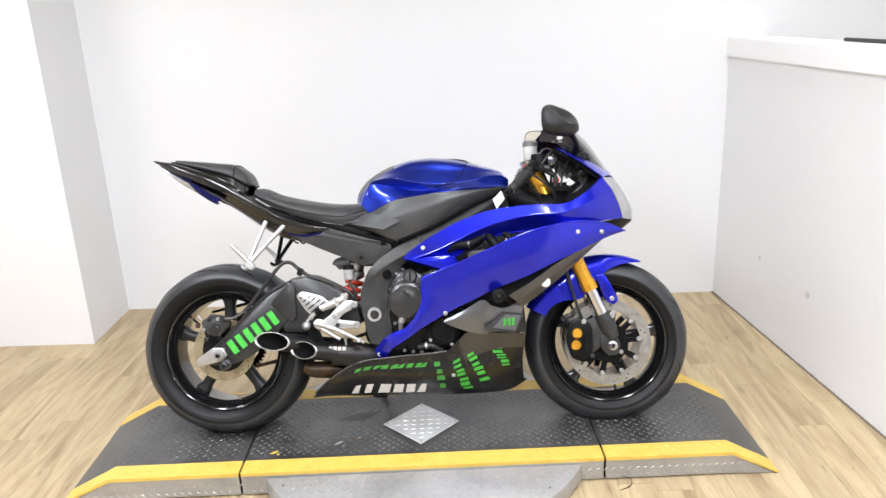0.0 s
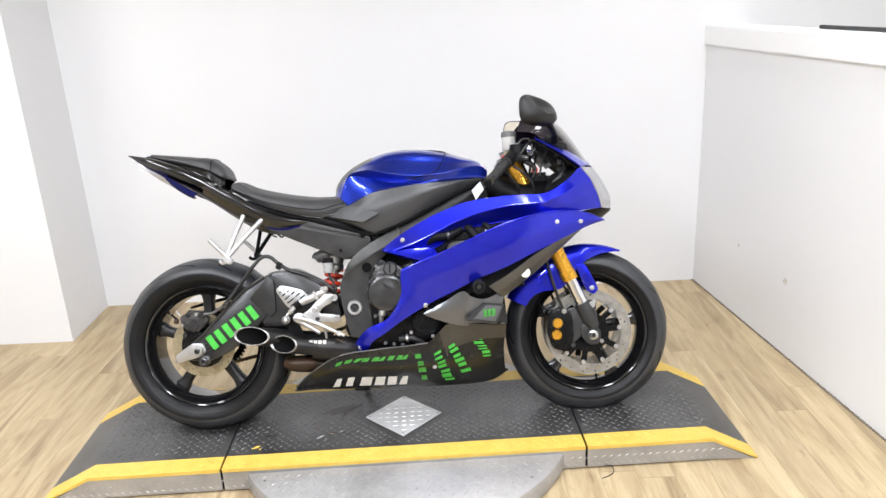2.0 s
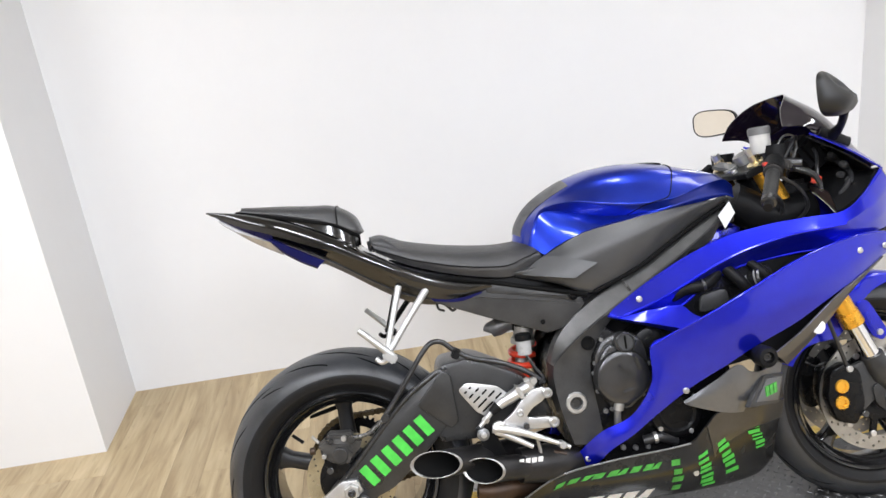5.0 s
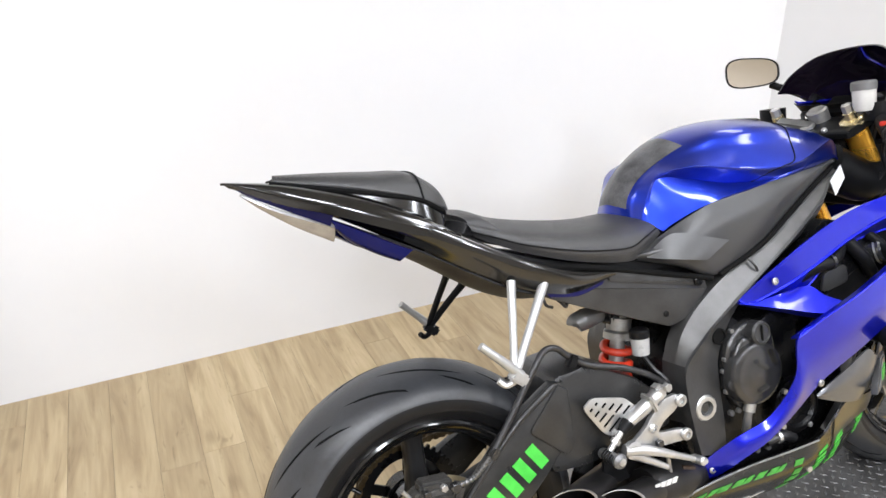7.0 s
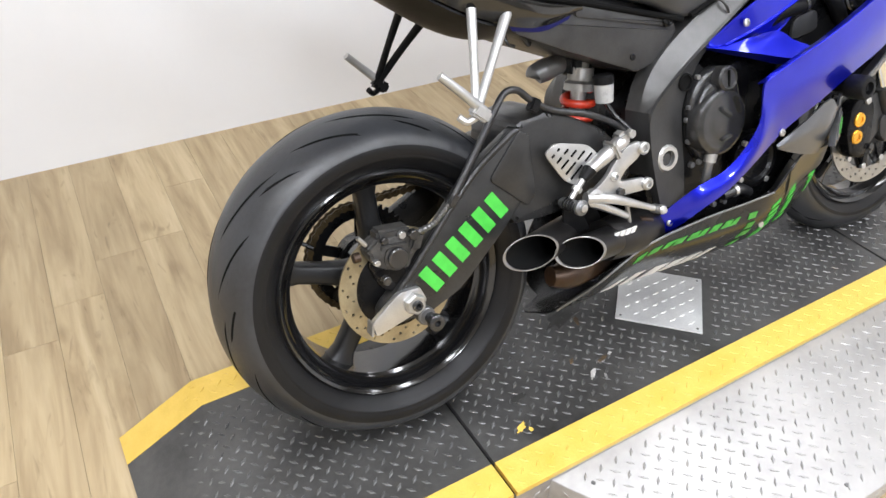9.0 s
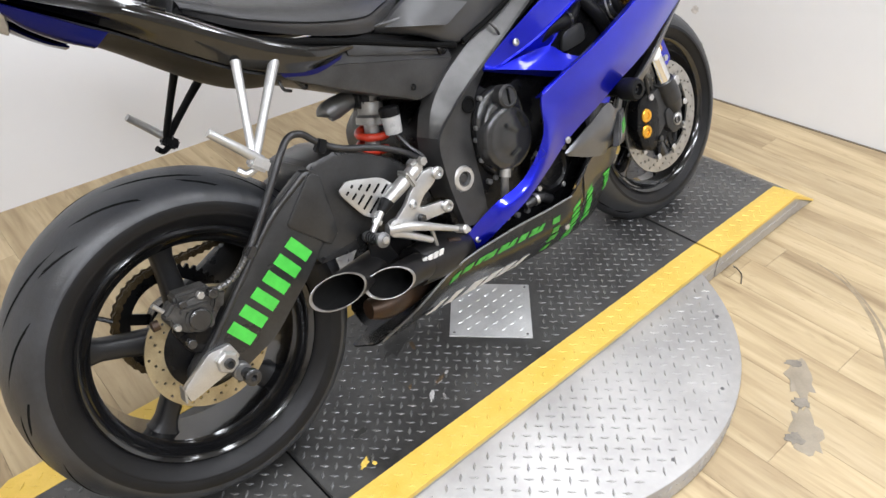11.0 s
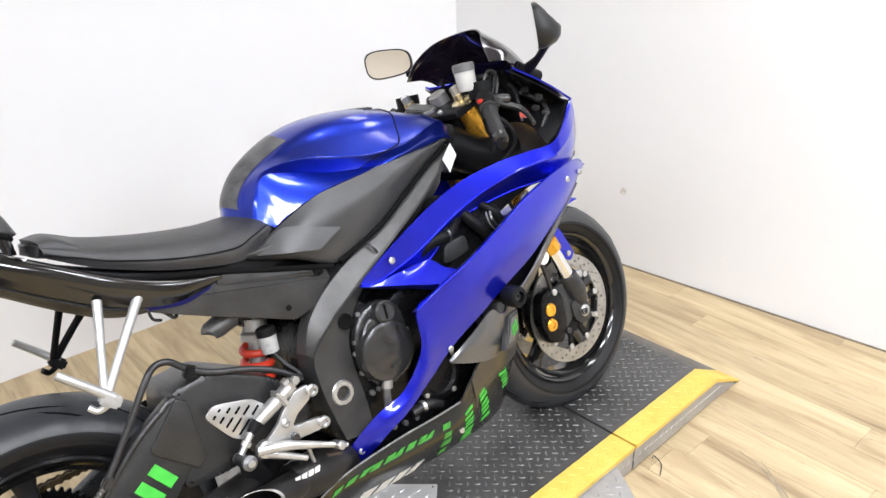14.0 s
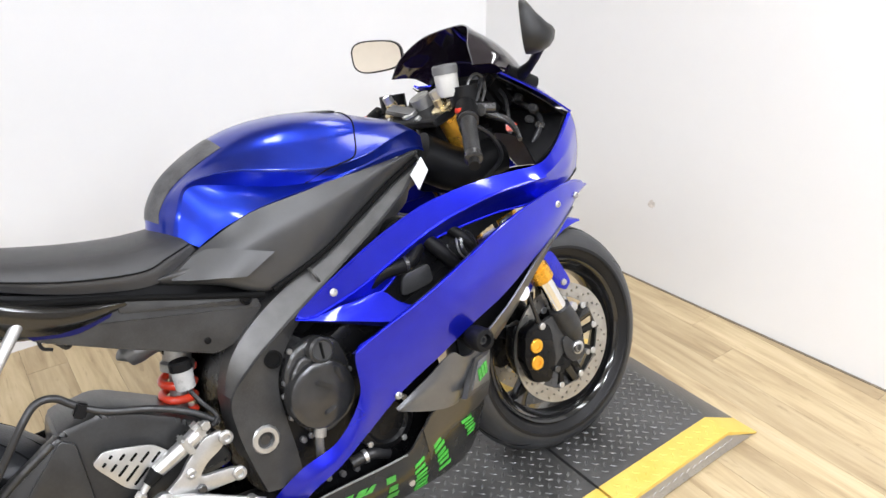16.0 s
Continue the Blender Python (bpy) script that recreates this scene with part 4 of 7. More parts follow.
# frame: beam, pivot plate and subframe cover
TOPL = [(0.345, 0.868), (0.311, 0.849), (0.251, 0.820), (0.15, 0.766), (0.069, 0.724), (-0.030, 0.676), (-0.105, 0.630), (-0.150, 0.585), (-0.174, 0.530), (-0.177, 0.469), (-0.166, 0.40), (-0.150, 0.335)]
BOTL = [(0.350, 0.805), (0.300, 0.795), (0.27, 0.770), (0.20, 0.735), (0.10, 0.690), (0.020, 0.645), (-0.030, 0.608), (-0.062, 0.570), (-0.084, 0.520), (-0.084, 0.455), (-0.078, 0.39), (-0.075, 0.315)]
YB = [-0.075, -0.09, -0.11, -0.128, -0.14, -0.146, -0.150, -0.153, -0.154, -0.154, -0.152, -0.148]
WIDE = [0.5, 0.5, 0.55, 0.6, 0.68, 0.70, 0.60, 0.36, 0.03, 0.02, 0.02, 0.02]
crest = [(a[0] * (1 - w) + b[0] * w, y - 0.013, a[1] * (1 - w) + b[1] * w) for a, b, y, w in zip(TOPL, BOTL, YB, WIDE)]
inner = [(a[0] + (a[0] - b[0]) * 0.02, y + 0.05, a[1] + (a[1] - b[1]) * 0.02) for a, b, y in zip(TOPL, BOTL, YB)]
rails = [inner, [(x, y + 0.014, z) for (x, z), y in zip(TOPL, YB)], crest, [(x, y + 0.002, z) for (x, z), y in zip(BOTL, YB)], [(x, y + 0.05, z) for (x, z), y in zip(BOTL, YB)]]
frame_ = part("frame_beam", surf([r[:9] for r in rails[:3]], 48, 13, 0.006, True), FRAME, bike, "satin grey aluminium frame beam", sharp=22)
part("pivot_edge", surf([r[8:] for r in rails[:3]], 20, 13, 0.006, True), FRAMEDARK, frame_, sharp=22)
part("pivot_plate", surf(rails[2:], 64, 13, 0.006, True), FRAMEDARK, frame_, "charcoal pivot plate of the frame", sharp=22)
far = part("frame_beam", surf([flip(r) for r in rails[:3]], 40, 13, 0.006, True), FRAME, bike, "satin grey aluminium frame beam", sharp=22)
part("pivot_plate", surf([flip(r) for r in rails[2:]], 40, 13, 0.006, True), FRAMEDARK, far, sharp=22)
part("pivot_nut", lathe([(0.027, 0), (0.027, 0.008), (0.024, 0.012), (0.016, 0.012), (0.016, 0.002), (0.001, 0.002)], (-0.130, -0.160, 0.433), (0, -1, 0), 12), ALU, frame_, "bare aluminium swingarm pivot nut", sharp=25)
part("pivot_bolt", knob((-0.130, -0.160, 0.433), 0.010, 0.007), COVER, frame_)
part("frame_plug", lathe([(0.017, 0), (0.017, 0.003), (0.013, 0.004), (0.012, -0.01), (0.001, -0.01)], (-0.082, -0.166, 0.571), (0, -1, 0), 20), DARK, frame_)
part("weld_seam", tube([(0.030, -0.142, 0.706), (0.034, -0.155, 0.692), (0.045, -0.150, 0.672)], 0.003, 8), FRAME, frame_)
part("head_tube", tube([(0.440, 0.0, 0.93), (0.50, 0.0, 0.78)], 0.045, 20), PLASTIC, frame_)
sub = part("subframe_cover", prism(rounded([(-0.450, 0.740), (-0.425, 0.716), (-0.320, 0.668), (-0.235, 0.632), (-0.165, 0.602), (-0.115, 0.612), (-0.066, 0.660), (-0.072, 0.682), (-0.180, 0.714), (-0.300, 0.748), (-0.42, 0.772)], 3, 0.12), -0.128, 0.128, 0.006), FRAMEDARK, bike, "matt charcoal plastic subframe cover")
part("upper_band", prism(rounded([(-0.300, 0.724), (-0.100, 0.676), (-0.076, 0.680), (-0.180, 0.712), (-0.300, 0.745)], 2, 0.08), -0.132, -0.126, 0.002), FRAMEDARK, sub)
part("cover_screw", lathe([(0.011, 0), (0.011, 0.006), (0.008, 0.008), (0.005, 0.004), (0.001, 0.004)], (-0.094, -0.130, 0.684), (0, -1, 0), 18), ENGINE, sub)
part("cover_screw", knob((-0.175, -0.126, 0.632), 0.006, 0.005), ENGINE, sub)

# fuel tank: stations from the seat to the steering head
STN = [
    [(-0.202, 0, 0.830), (-0.190, -0.05, 0.823), (-0.176, -0.078, 0.818), (-0.170, -0.085, 0.812), (-0.142, -0.100, 0.790)],
    [(-0.190, 0, 0.872), (-0.179, -0.045, 0.862), (-0.160, -0.080, 0.858), (-0.155, -0.082, 0.850), (-0.125, -0.105, 0.800)],
    [(-0.152, 0, 0.917), (-0.143, -0.050, 0.902), (-0.134, -0.088, 0.900), (-0.130, -0.082, 0.893), (-0.090, -0.117, 0.817)],
    [(-0.080, 0, 0.957), (-0.075, -0.066, 0.940), (-0.066, -0.120, 0.910), (-0.060, -0.092, 0.882), (-0.042, -0.134, 0.834)],
    [(0.0, 0, 0.981), (0.0, -0.080, 0.965), (0.005, -0.143, 0.896), (0.01, -0.112, 0.864), (0.02, -0.142, 0.844)],
    [(0.09, 0, 0.986), (0.09, -0.088, 0.969), (0.09, -0.153, 0.882), (0.09, -0.132, 0.857), (0.09, -0.143, 0.851)],
    [(0.18, 0, 0.976), (0.18, -0.086, 0.958), (0.18, -0.148, 0.884), (0.18, -0.140, 0.866), (0.18, -0.137, 0.858)],
    [(0.26, 0, 0.953), (0.26, -0.075, 0.940), (0.26, -0.128, 0.902), (0.26, -0.124, 0.880), (0.26, -0.120, 0.863)],
    [(0.32, 0, 0.933), (0.32, -0.060, 0.926), (0.325, -0.099, 0.909), (0.325, -0.102, 0.880), (0.325, -0.102, 0.868)],
    [(0.354, 0, 0.906), (0.354, -0.052, 0.902), (0.354, -0.086, 0.892), (0.352, -0.090, 0.868), (0.352, -0.092, 0.860)],
]
near = lambda a, b, t: [tuple(p + (q - p) * t for p, q in zip(u[a], u[b])) for u in STN]
TANK = both([near(3, 3, 0), near(2, 3, 0.30), near(2, 3, 0.06), near(2, 1, 0.07), near(2, 1, 0.55), near(1, 1, 0), near(0, 0, 0)])
tank = part("fuel_tank", surf(TANK, 64, 73, 0.004), TANKBLUE, bike, "metallic blue fuel tank", sharp=70)
for s in (1, -1):
    f = (lambda r: r) if s == 1 else flip
    under = [[p[k] for p in STN] for k in (2, 3, 4)]
    part("tank_facet", surf([f(under[1]), f([(x, y - 0.001, z) for x, y, z in smooth_line([((a[0] + b[0]) / 2, (a[1] + b[1]) / 2, (a[2] + b[2]) / 2) for a, b in zip(under[1], under[2])], 10)]), f(under[2])], 64, 9, 0.003), TANKBLUE, tank, sharp=70)
g = grid_of(TANK, 64, 73)


def lift(g, d):
    n = np.cross(np.gradient(g, axis=0), np.gradient(g, axis=1))
    n /= np.maximum(np.linalg.norm(n, axis=2), 1e-9)[..., None]
    if n[g.shape[0] // 2, g.shape[1] // 2, 2] < 0:
        n = -n
    return g + n * d


PADTANK = mat("worn_tank_pad", (0.030, 0.030, 0.034), 0.35, 0, 0.5, 30, 0.2, 300, second=(0.12, 0.12, 0.125))
part("tank_pad", sheet(lift(g[3:24, 30:43], 0.0012), 0.001), PADTANK, tank, "worn grey protective tank pad")
seam = [(4.7, 0), (5.1, 6), (5.5, 12), (5.9, 18), (6.15, 24), (6.35, 30), (6.45, 36)]
seam += [(u, 72 - j) for u, j in reversed(seam[:-1])]
part("tank_seam", tube([g[int(round(u * 7)), j] + np.array([0, 0, 0.0005]) for u, j in seam], 0.0016, 6, 60), DARK, tank)
part("filler_cap", lathe([(0.040, 0), (0.040, 0.004), (0.034, 0.006), (0.001, 0.006)], (0.17, 0, 0.9725), (0.12, 0, 1), 32), COVER, tank)

# charcoal covers below the tank
TC = [(-0.212, 0.756), (-0.142, 0.790), (-0.042, 0.833), (0.073, 0.850), (0.153, 0.856), (0.243, 0.862), (0.335, 0.863)]
BC = [(-0.222, 0.748), (-0.130, 0.722), (-0.042, 0.690), (0.069, 0.731), (0.15, 0.772), (0.251, 0.822), (0.328, 0.852)]
YT, YC = [-0.104, -0.108, -0.132, -0.142, -0.138, -0.122, -0.094], [-0.112, -0.128, -0.134, -0.136, -0.126, -0.108, -0.09]
rails = [[(x, y, z) for (x, z), y in zip(TC, YT)],
         [((a[0] + b[0]) / 2 - 0.01, min(y, w) - 0.012, (a[1] + b[1]) / 2 + 0.008) for a, b, y, w in zip(TC, BC, YT, YC)],
         [(x, y, z) for (x, z), y in zip(BC, YC)], [(x, y + 0.03, z - 0.003) for (x, z), y in zip(BC, YC)]]
cover_ = part("side_cover", surf(rails, 48, 25, 0.005), SIDE, bike, "charcoal plastic cover below the tank", sharp=60)
# near-black tubes paint in the shade of the gaps; no seal runs there
part("gap_shade", tube([(x, y - 0.004, z - 0.004) for (x, z), y in zip(BC[2:], YC[2:])], 0.0055, 8), DARK, cover_, "black strip drawn as the shaded gap along the frame")
part("gap_shade", tube([(-0.470, -0.130, 0.792), (-0.300, -0.132, 0.750), (-0.180, -0.134, 0.716), (-0.060, -0.136, 0.682)], 0.0055, 8), DARK, cover_, "black strip drawn as the shaded gap above the subframe cover")
part("side_cover", surf([flip(r) for r in rails], 30, 13, 0.005), SIDE, bike, "charcoal plastic cover below the tank", sharp=60)

for s in (1, -1):
    f = (lambda r: r) if s == 1 else flip
    part("cover_facet", surf([f([(-0.206, -0.125, 0.757), (-0.146, -0.128, 0.788), (-0.088, -0.149, 0.775), (-0.030, -0.158, 0.757)]), f([(-0.207, -0.129, 0.752), (-0.168, -0.150, 0.744), (-0.127, -0.158, 0.736), (-0.090, -0.160, 0.728)])], 24, 6, 0.003), SIDE, bike, "charcoal facet of the cover", sharp=60)

part("inner_filler", prism([(-0.17, 0.60), (-0.17, 0.72), (-0.02, 0.76), (0.06, 0.72), (0.0, 0.62), (-0.06, 0.60)], -0.10, 0.10, 0.004), PLASTIC, bike, "black inner panel under the tank")

# seats and tail
part("seat_base", prism([(-0.56, 0.845), (-0.44, 0.795), (-0.34, 0.765), (-0.24, 0.75), (-0.16, 0.775), (-0.06, 0.70), (-0.055, 0.655), (-0.14, 0.66), (-0.30, 0.715), (-0.45, 0.735), (-0.58, 0.81)], -0.100, 0.100, 0.004), PLASTIC, bike, "black base under the seat")
SEAT = both([
    [(-0.549, -0.090, 0.856), (-0.50, -0.103, 0.828), (-0.451, -0.112, 0.806), (-0.352, -0.124, 0.773), (-0.242, -0.122, 0.752), (-0.190, -0.112, 0.768), (-0.150, -0.100, 0.788)],
    [(-0.553, -0.094, 0.868), (-0.50, -0.108, 0.845), (-0.451, -0.118, 0.825), (-0.352, -0.130, 0.797), (-0.250, -0.128, 0.782), (-0.200, -0.115, 0.792), (-0.158, -0.098, 0.802)],
    [(-0.560, -0.080, 0.882), (-0.51, -0.088, 0.866), (-0.451, -0.092, 0.848), (-0.352, -0.100, 0.826), (-0.260, -0.095, 0.816), (-0.210, -0.080, 0.818), (-0.172, -0.070, 0.820)],
    [(-0.572, 0, 0.884), (-0.535, 0, 0.890), (-0.452, 0, 0.864), (-0.352, 0, 0.842), (-0.265, 0, 0.830), (-0.215, 0, 0.829), (-0.180, 0, 0.831)],
])
seat = part("rider_seat", surf(SEAT, 48, 33, 0.02), VINYL, bike, "black vinyl rider seat", sharp=60)
part("seat_seam", tube([(-0.555, -0.096, 0.866), (-0.50, -0.110, 0.842), (-0.451, -0.120, 0.822), (-0.352, -0.132, 0.795), (-0.250, -0.130, 0.780), (-0.200, -0.117, 0.790), (-0.158, -0.100, 0.800)], 0.0018, 6), PLASTIC, seat)
part("bump_pad", surf(both([[(-0.552, -0.090, 0.866), (-0.525, -0.096, 0.860), (-0.500, -0.102, 0.848)], [(-0.558, -0.076, 0.888), (-0.530, -0.080, 0.886), (-0.500, -0.088, 0.866)], [(-0.565, 0, 0.894), (-0.535, 0, 0.896), (-0.495, 0, 0.879)]]), 12, 25, 0.01), VINYL, seat)
TAIL = both([
    [(-0.285, -0.118, 0.728), (-0.372, -0.130, 0.718), (-0.471, -0.132, 0.744), (-0.570, -0.118, 0.798), (-0.660, -0.095, 0.858), (-0.750, -0.072, 0.912), (-0.850, -0.040, 0.962), (-0.945, -0.006, 1.004)],
    [(-0.285, -0.132, 0.735), (-0.372, -0.146, 0.742), (-0.471, -0.150, 0.782), (-0.570, -0.138, 0.838), (-0.660, -0.116, 0.884), (-0.750, -0.088, 0.928), (-0.850, -0.050, 0.972), (-0.950, -0.008, 1.009)],
    [(-0.290, -0.120, 0.744), (-0.380, -0.130, 0.766), (-0.471, -0.132, 0.802), (-0.570, -0.116, 0.860), (-0.660, -0.098, 0.910), (-0.750, -0.076, 0.950), (-0.850, -0.044, 0.988), (-0.955, -0.006, 1.014)],
    [(-0.290, 0, 0.740), (-0.380, 0, 0.764), (-0.471, 0, 0.800), (-0.570, 0, 0.858), (-0.660, 0, 0.912), (-0.750, 0, 0.954), (-0.850, 0, 0.992), (-0.957, 0, 1.015)],
])
tail = part("tail_cowl", surf(TAIL, 56, 37, 0.004), GLOSS, bike, "gloss black tail cowl", sharp=50)
WEDGE = both([
    [(-0.945, -0.008, 1.006), (-0.870, -0.052, 0.966), (-0.797, -0.086, 0.938), (-0.676, -0.116, 0.886), (-0.588, -0.124, 0.862)],
    [(-0.948, -0.008, 1.010), (-0.860, -0.056, 0.980), (-0.780, -0.088, 0.956), (-0.670, -0.114, 0.908), (-0.587, -0.123, 0.866)],
    [(-0.952, -0.006, 1.014), (-0.850, -0.044, 0.993), (-0.740, -0.074, 0.958), (-0.650, -0.094, 0.914), (-0.588, -0.116, 0.869)],
    [(-0.953, 0, 1.015), (-0.850, 0, 0.996), (-0.740, 0, 0.962), (-0.650, 0, 0.918), (-0.588, 0, 0.872)],
])
part("upper_tail", surf(WEDGE, 40, 31, 0.004), GLOSS, tail, "pointed gloss black upper tail", sharp=40)
part("tail_underside", surf([[(-0.30, -0.115, 0.722), (-0.471, -0.128, 0.742), (-0.66, -0.09, 0.855), (-0.85, -0.038, 0.960)], [(-0.30, 0, 0.700), (-0.471, 0, 0.715), (-0.66, 0, 0.835), (-0.85, 0, 0.952)], [(-0.30, 0.115, 0.722), (-0.471, 0.128, 0.742), (-0.66, 0.09, 0.855), (-0.85, 0.038, 0.960)]], 30, 13, 0.004), PLASTIC, tail)
for s in (1, -1):
    f = (lambda r: r) if s == 1 else flip
    part("lower_fin", surf([f([(-0.798, -0.082, 0.930), (-0.735, -0.097, 0.893), (-0.695, -0.102, 0.869), (-0.672, -0.105, 0.857)]), f([(-0.790, -0.076, 0.914), (-0.765, -0.081, 0.888), (-0.725, -0.089, 0.861), (-0.692, -0.096, 0.843)]), f([(-0.785, -0.05, 0.912), (-0.760, -0.05, 0.886), (-0.725, -0.058, 0.860), (-0.692, -0.066, 0.845)])], 20, 9, 0.004), BLUE_DEEP, tail, "deep blue lower tail fin")
    part("side_panel", surf([f([(-0.450, -0.134, 0.752), (-0.38, -0.136, 0.738), (-0.303, -0.130, 0.736)]), f([(-0.430, -0.128, 0.722), (-0.37, -0.130, 0.712), (-0.315, -0.128, 0.722)])], 16, 5, 0.004), BLUE_DEEP, tail, "deep blue panel under the tail")
    part("tip_panel", surf([f([(-0.930, -0.016, 1.000), (-0.860, -0.045, 0.968), (-0.790, -0.068, 0.936)]), f([(-0.915, -0.014, 0.988), (-0.860, -0.036, 0.955), (-0.795, -0.056, 0.918)])], 16, 4, 0.003), BLUE_DEEP, tail, "deep blue panel under the tail tip")
part("tail_lamp", surf([[(-0.925, -0.008, 0.992), (-0.870, -0.032, 0.956), (-0.785, -0.052, 0.916)], [(-0.900, 0, 0.968), (-0.845, 0, 0.926), (-0.780, 0, 0.886)], [(-0.925, 0.008, 0.992), (-0.870, 0.032, 0.956), (-0.785, 0.052, 0.916)]], 18, 11, 0.006), CLEARTAIL, tail, "clear white tail lamp lens")
PADLOW = [(-0.880, -0.020, 1.004), (-0.78, -0.052, 0.979), (-0.70, -0.075, 0.957), (-0.640, -0.085, 0.939), (-0.600, -0.078, 0.914), (-0.588, -0.060, 0.905)]
PADFOOT = [(-0.868, -0.022, 0.992), (-0.78, -0.056, 0.962), (-0.70, -0.080, 0.926), (-0.640, -0.090, 0.898), (-0.600, -0.084, 0.880), (-0.588, -0.064, 0.876)]
PADR = both([
    PADLOW,
    [(-0.868, -0.020, 1.007), (-0.78, -0.052, 0.987), (-0.70, -0.076, 0.966), (-0.640, -0.086, 0.945), (-0.593, -0.078, 0.920), (-0.579, -0.060, 0.908)],
    [(-0.868, -0.012, 1.012), (-0.78, -0.036, 1.000), (-0.70, -0.054, 0.988), (-0.640, -0.062, 0.978), (-0.594, -0.056, 0.948), (-0.576, -0.045, 0.911)],
    [(-0.870, 0, 1.014), (-0.78, 0, 1.005), (-0.70, 0, 0.995), (-0.640, 0, 0.986), (-0.592, 0, 0.955), (-0.574, 0, 0.911)],
])
pad = part("passenger_pad", surf(PADR, 36, 25, 0.012), PADMAT, bike, "grey-black vinyl passenger pad", sharp=60)
part("pad_base", surf([PADLOW, PADFOOT], 30, 5, 0.004), GLOSS, pad, "gloss black base of the pad")
part("pad_base", surf([flip(PADLOW), flip(PADFOOT)], 30, 5, 0.004), GLOSS, pad, "gloss black base of the pad")
part("pad_piping", tube([(x, y - 0.002, z - 0.002) for x, y, z in PADLOW], 0.0042, 8), DARK, pad, "black piping round the pad")
gp = lift(grid_of(PADR, 36, 25), 0.001)
part("pad_seam", tube([gp[22, j] for j in range(1, 24)], 0.0022, 6), PLASTIC, pad)


def peg_bracket(side):
    f = (lambda r: r) if side < 0 else flip
    metal = SATIN if side < 0 else PLASTIC
    up = part("passenger_bracket", tube(f([(-0.440, -0.135, 0.758), (-0.500, -0.172, 0.690), (-0.552, -0.202, 0.628)]), [0.0095, 0.0075, 0.0075], 12), metal, bike, "bare aluminium passenger footrest bracket" if side < 0 else "black passenger footrest bracket")
    part("strut", tube(f([(-0.508, -0.135, 0.770), (-0.532, -0.170, 0.700), (-0.556, -0.202, 0.628)]), [0.0085, 0.007, 0.007], 12), metal, up)
    part("footrest", tube(f([(-0.545, -0.205, 0.622), (-0.578, -0.206, 0.656), (-0.612, -0.202, 0.690)]), [0.009, 0.008, 0.007], 12), SATIN, up, "folded passenger footrest")
    part("pivot_block", block((-0.550, side * 0.204, 0.620), (0.034, 0.022, 0.022), 0.004, (0, 40, 0)), metal, up)
    part("hook", tube(f([(-0.55, -0.202, 0.615), (-0.570, -0.195, 0.608), (-0.582, -0.19, 0.618)]), 0.006, 8), metal, up)


peg_bracket(-1)
peg_bracket(1)
part("wiring", tube([(-0.43, -0.10, 0.735), (-0.40, -0.11, 0.705), (-0.385, -0.105, 0.690), (-0.37, -0.09, 0.700)], 0.0035, 8), HOSE, bike, "loose black wires under the tail")
part("wiring", tube([(-0.42, -0.08, 0.735), (-0.42, -0.09, 0.700), (-0.405, -0.09, 0.690)], 0.003, 8), HOSE, bike, "loose black wires under the tail")

# ---- engine ----
engine = part("engine", prism(rounded([(-0.17, 0.34), (-0.16, 0.52), (-0.06, 0.62), (0.02, 0.56), (0.10, 0.60), (0.19, 0.72), (0.33, 0.66), (0.26, 0.50), (0.27, 0.36), (0.18, 0.27), (-0.05, 0.26)], 3, 0.15), -0.150, 0.150, 0.012), ENGINE, bike, "black engine block")
clutch = part("clutch_cover", prism(rounded([(-0.074, 0.538), (-0.046, 0.576), (0.000, 0.588), (0.044, 0.568), (0.056, 0.530), (0.056, 0.475), (0.036, 0.430), (0.002, 0.398), (-0.042, 0.404), (-0.076, 0.448)], 3, 0.28), -0.174, -0.143, 0.010, seg=3), COVER, engine, "dark grey domed clutch cover")
part("cover_dome", lathe([(0.068, 0.026), (0.067, 0.042), (0.063, 0.051), (0.054, 0.055), (0.050, 0.0545), (0.030, 0.0585), (0.001, 0.0595)], (-0.014, -0.143, 0.482), (0, -1, 0), 48), COVER, clutch)
part("cover_shoulder", prism(rounded([(-0.066, 0.530), (-0.040, 0.562), (-0.004, 0.556), (-0.014, 0.520), (-0.040, 0.492), (-0.064, 0.500)], 3, 0.25), -0.186, -0.166, 0.007, seg=3), COVER, clutch)
for x, z in ((-0.072, 0.520), (-0.078, 0.496), (-0.074, 0.452), (-0.046, 0.404), (0.034, 0.428), (0.056, 0.500), (-0.050, 0.574)):
    part("bolt", knob((x, -0.162, z), 0.0055, 0.008, n=6), GREYCAST, clutch, "grey steel cover bolt")
plug = part("filler_plug", lathe([(0.024, 0), (0.024, 0.026), (0.020, 0.030), (0.018, 0.027), (0.001, 0.027)], (0.000, -0.168, 0.562), (0, -1, 0.1), 28), FRAMEDARK, clutch, "black oil filler plug with a slot")
part("plug_slot", block((0.000, -0.1965, 0.565), (0.0045, 0.004, 0.032), 0.001), DARK, plug)
part("cover_rib", block((-0.012, -0.2025, 0.503), (0.036, 0.010, 0.010), 0.003, (0, 36, 0)), COVER, clutch)
part("cover_rib", block((0.022, -0.1995, 0.511), (0.036, 0.012, 0.009), 0.003, (0, 74, 0)), COVER, clutch)
part("cover_rib", block((-0.010, -0.2015, 0.452), (0.028, 0.012, 0.008), 0.003, (0, -12, 0)), COVER, clutch)
low = part("pick_up_cover", lathe([(0.062, 0), (0.062, 0.016), (0.056, 0.022), (0.046, 0.024), (0.040, 0.018), (0.001, 0.019)], (0.108, -0.152, 0.372), (0, -1, 0), 36), ENGINE, engine, "black round crankcase cover")
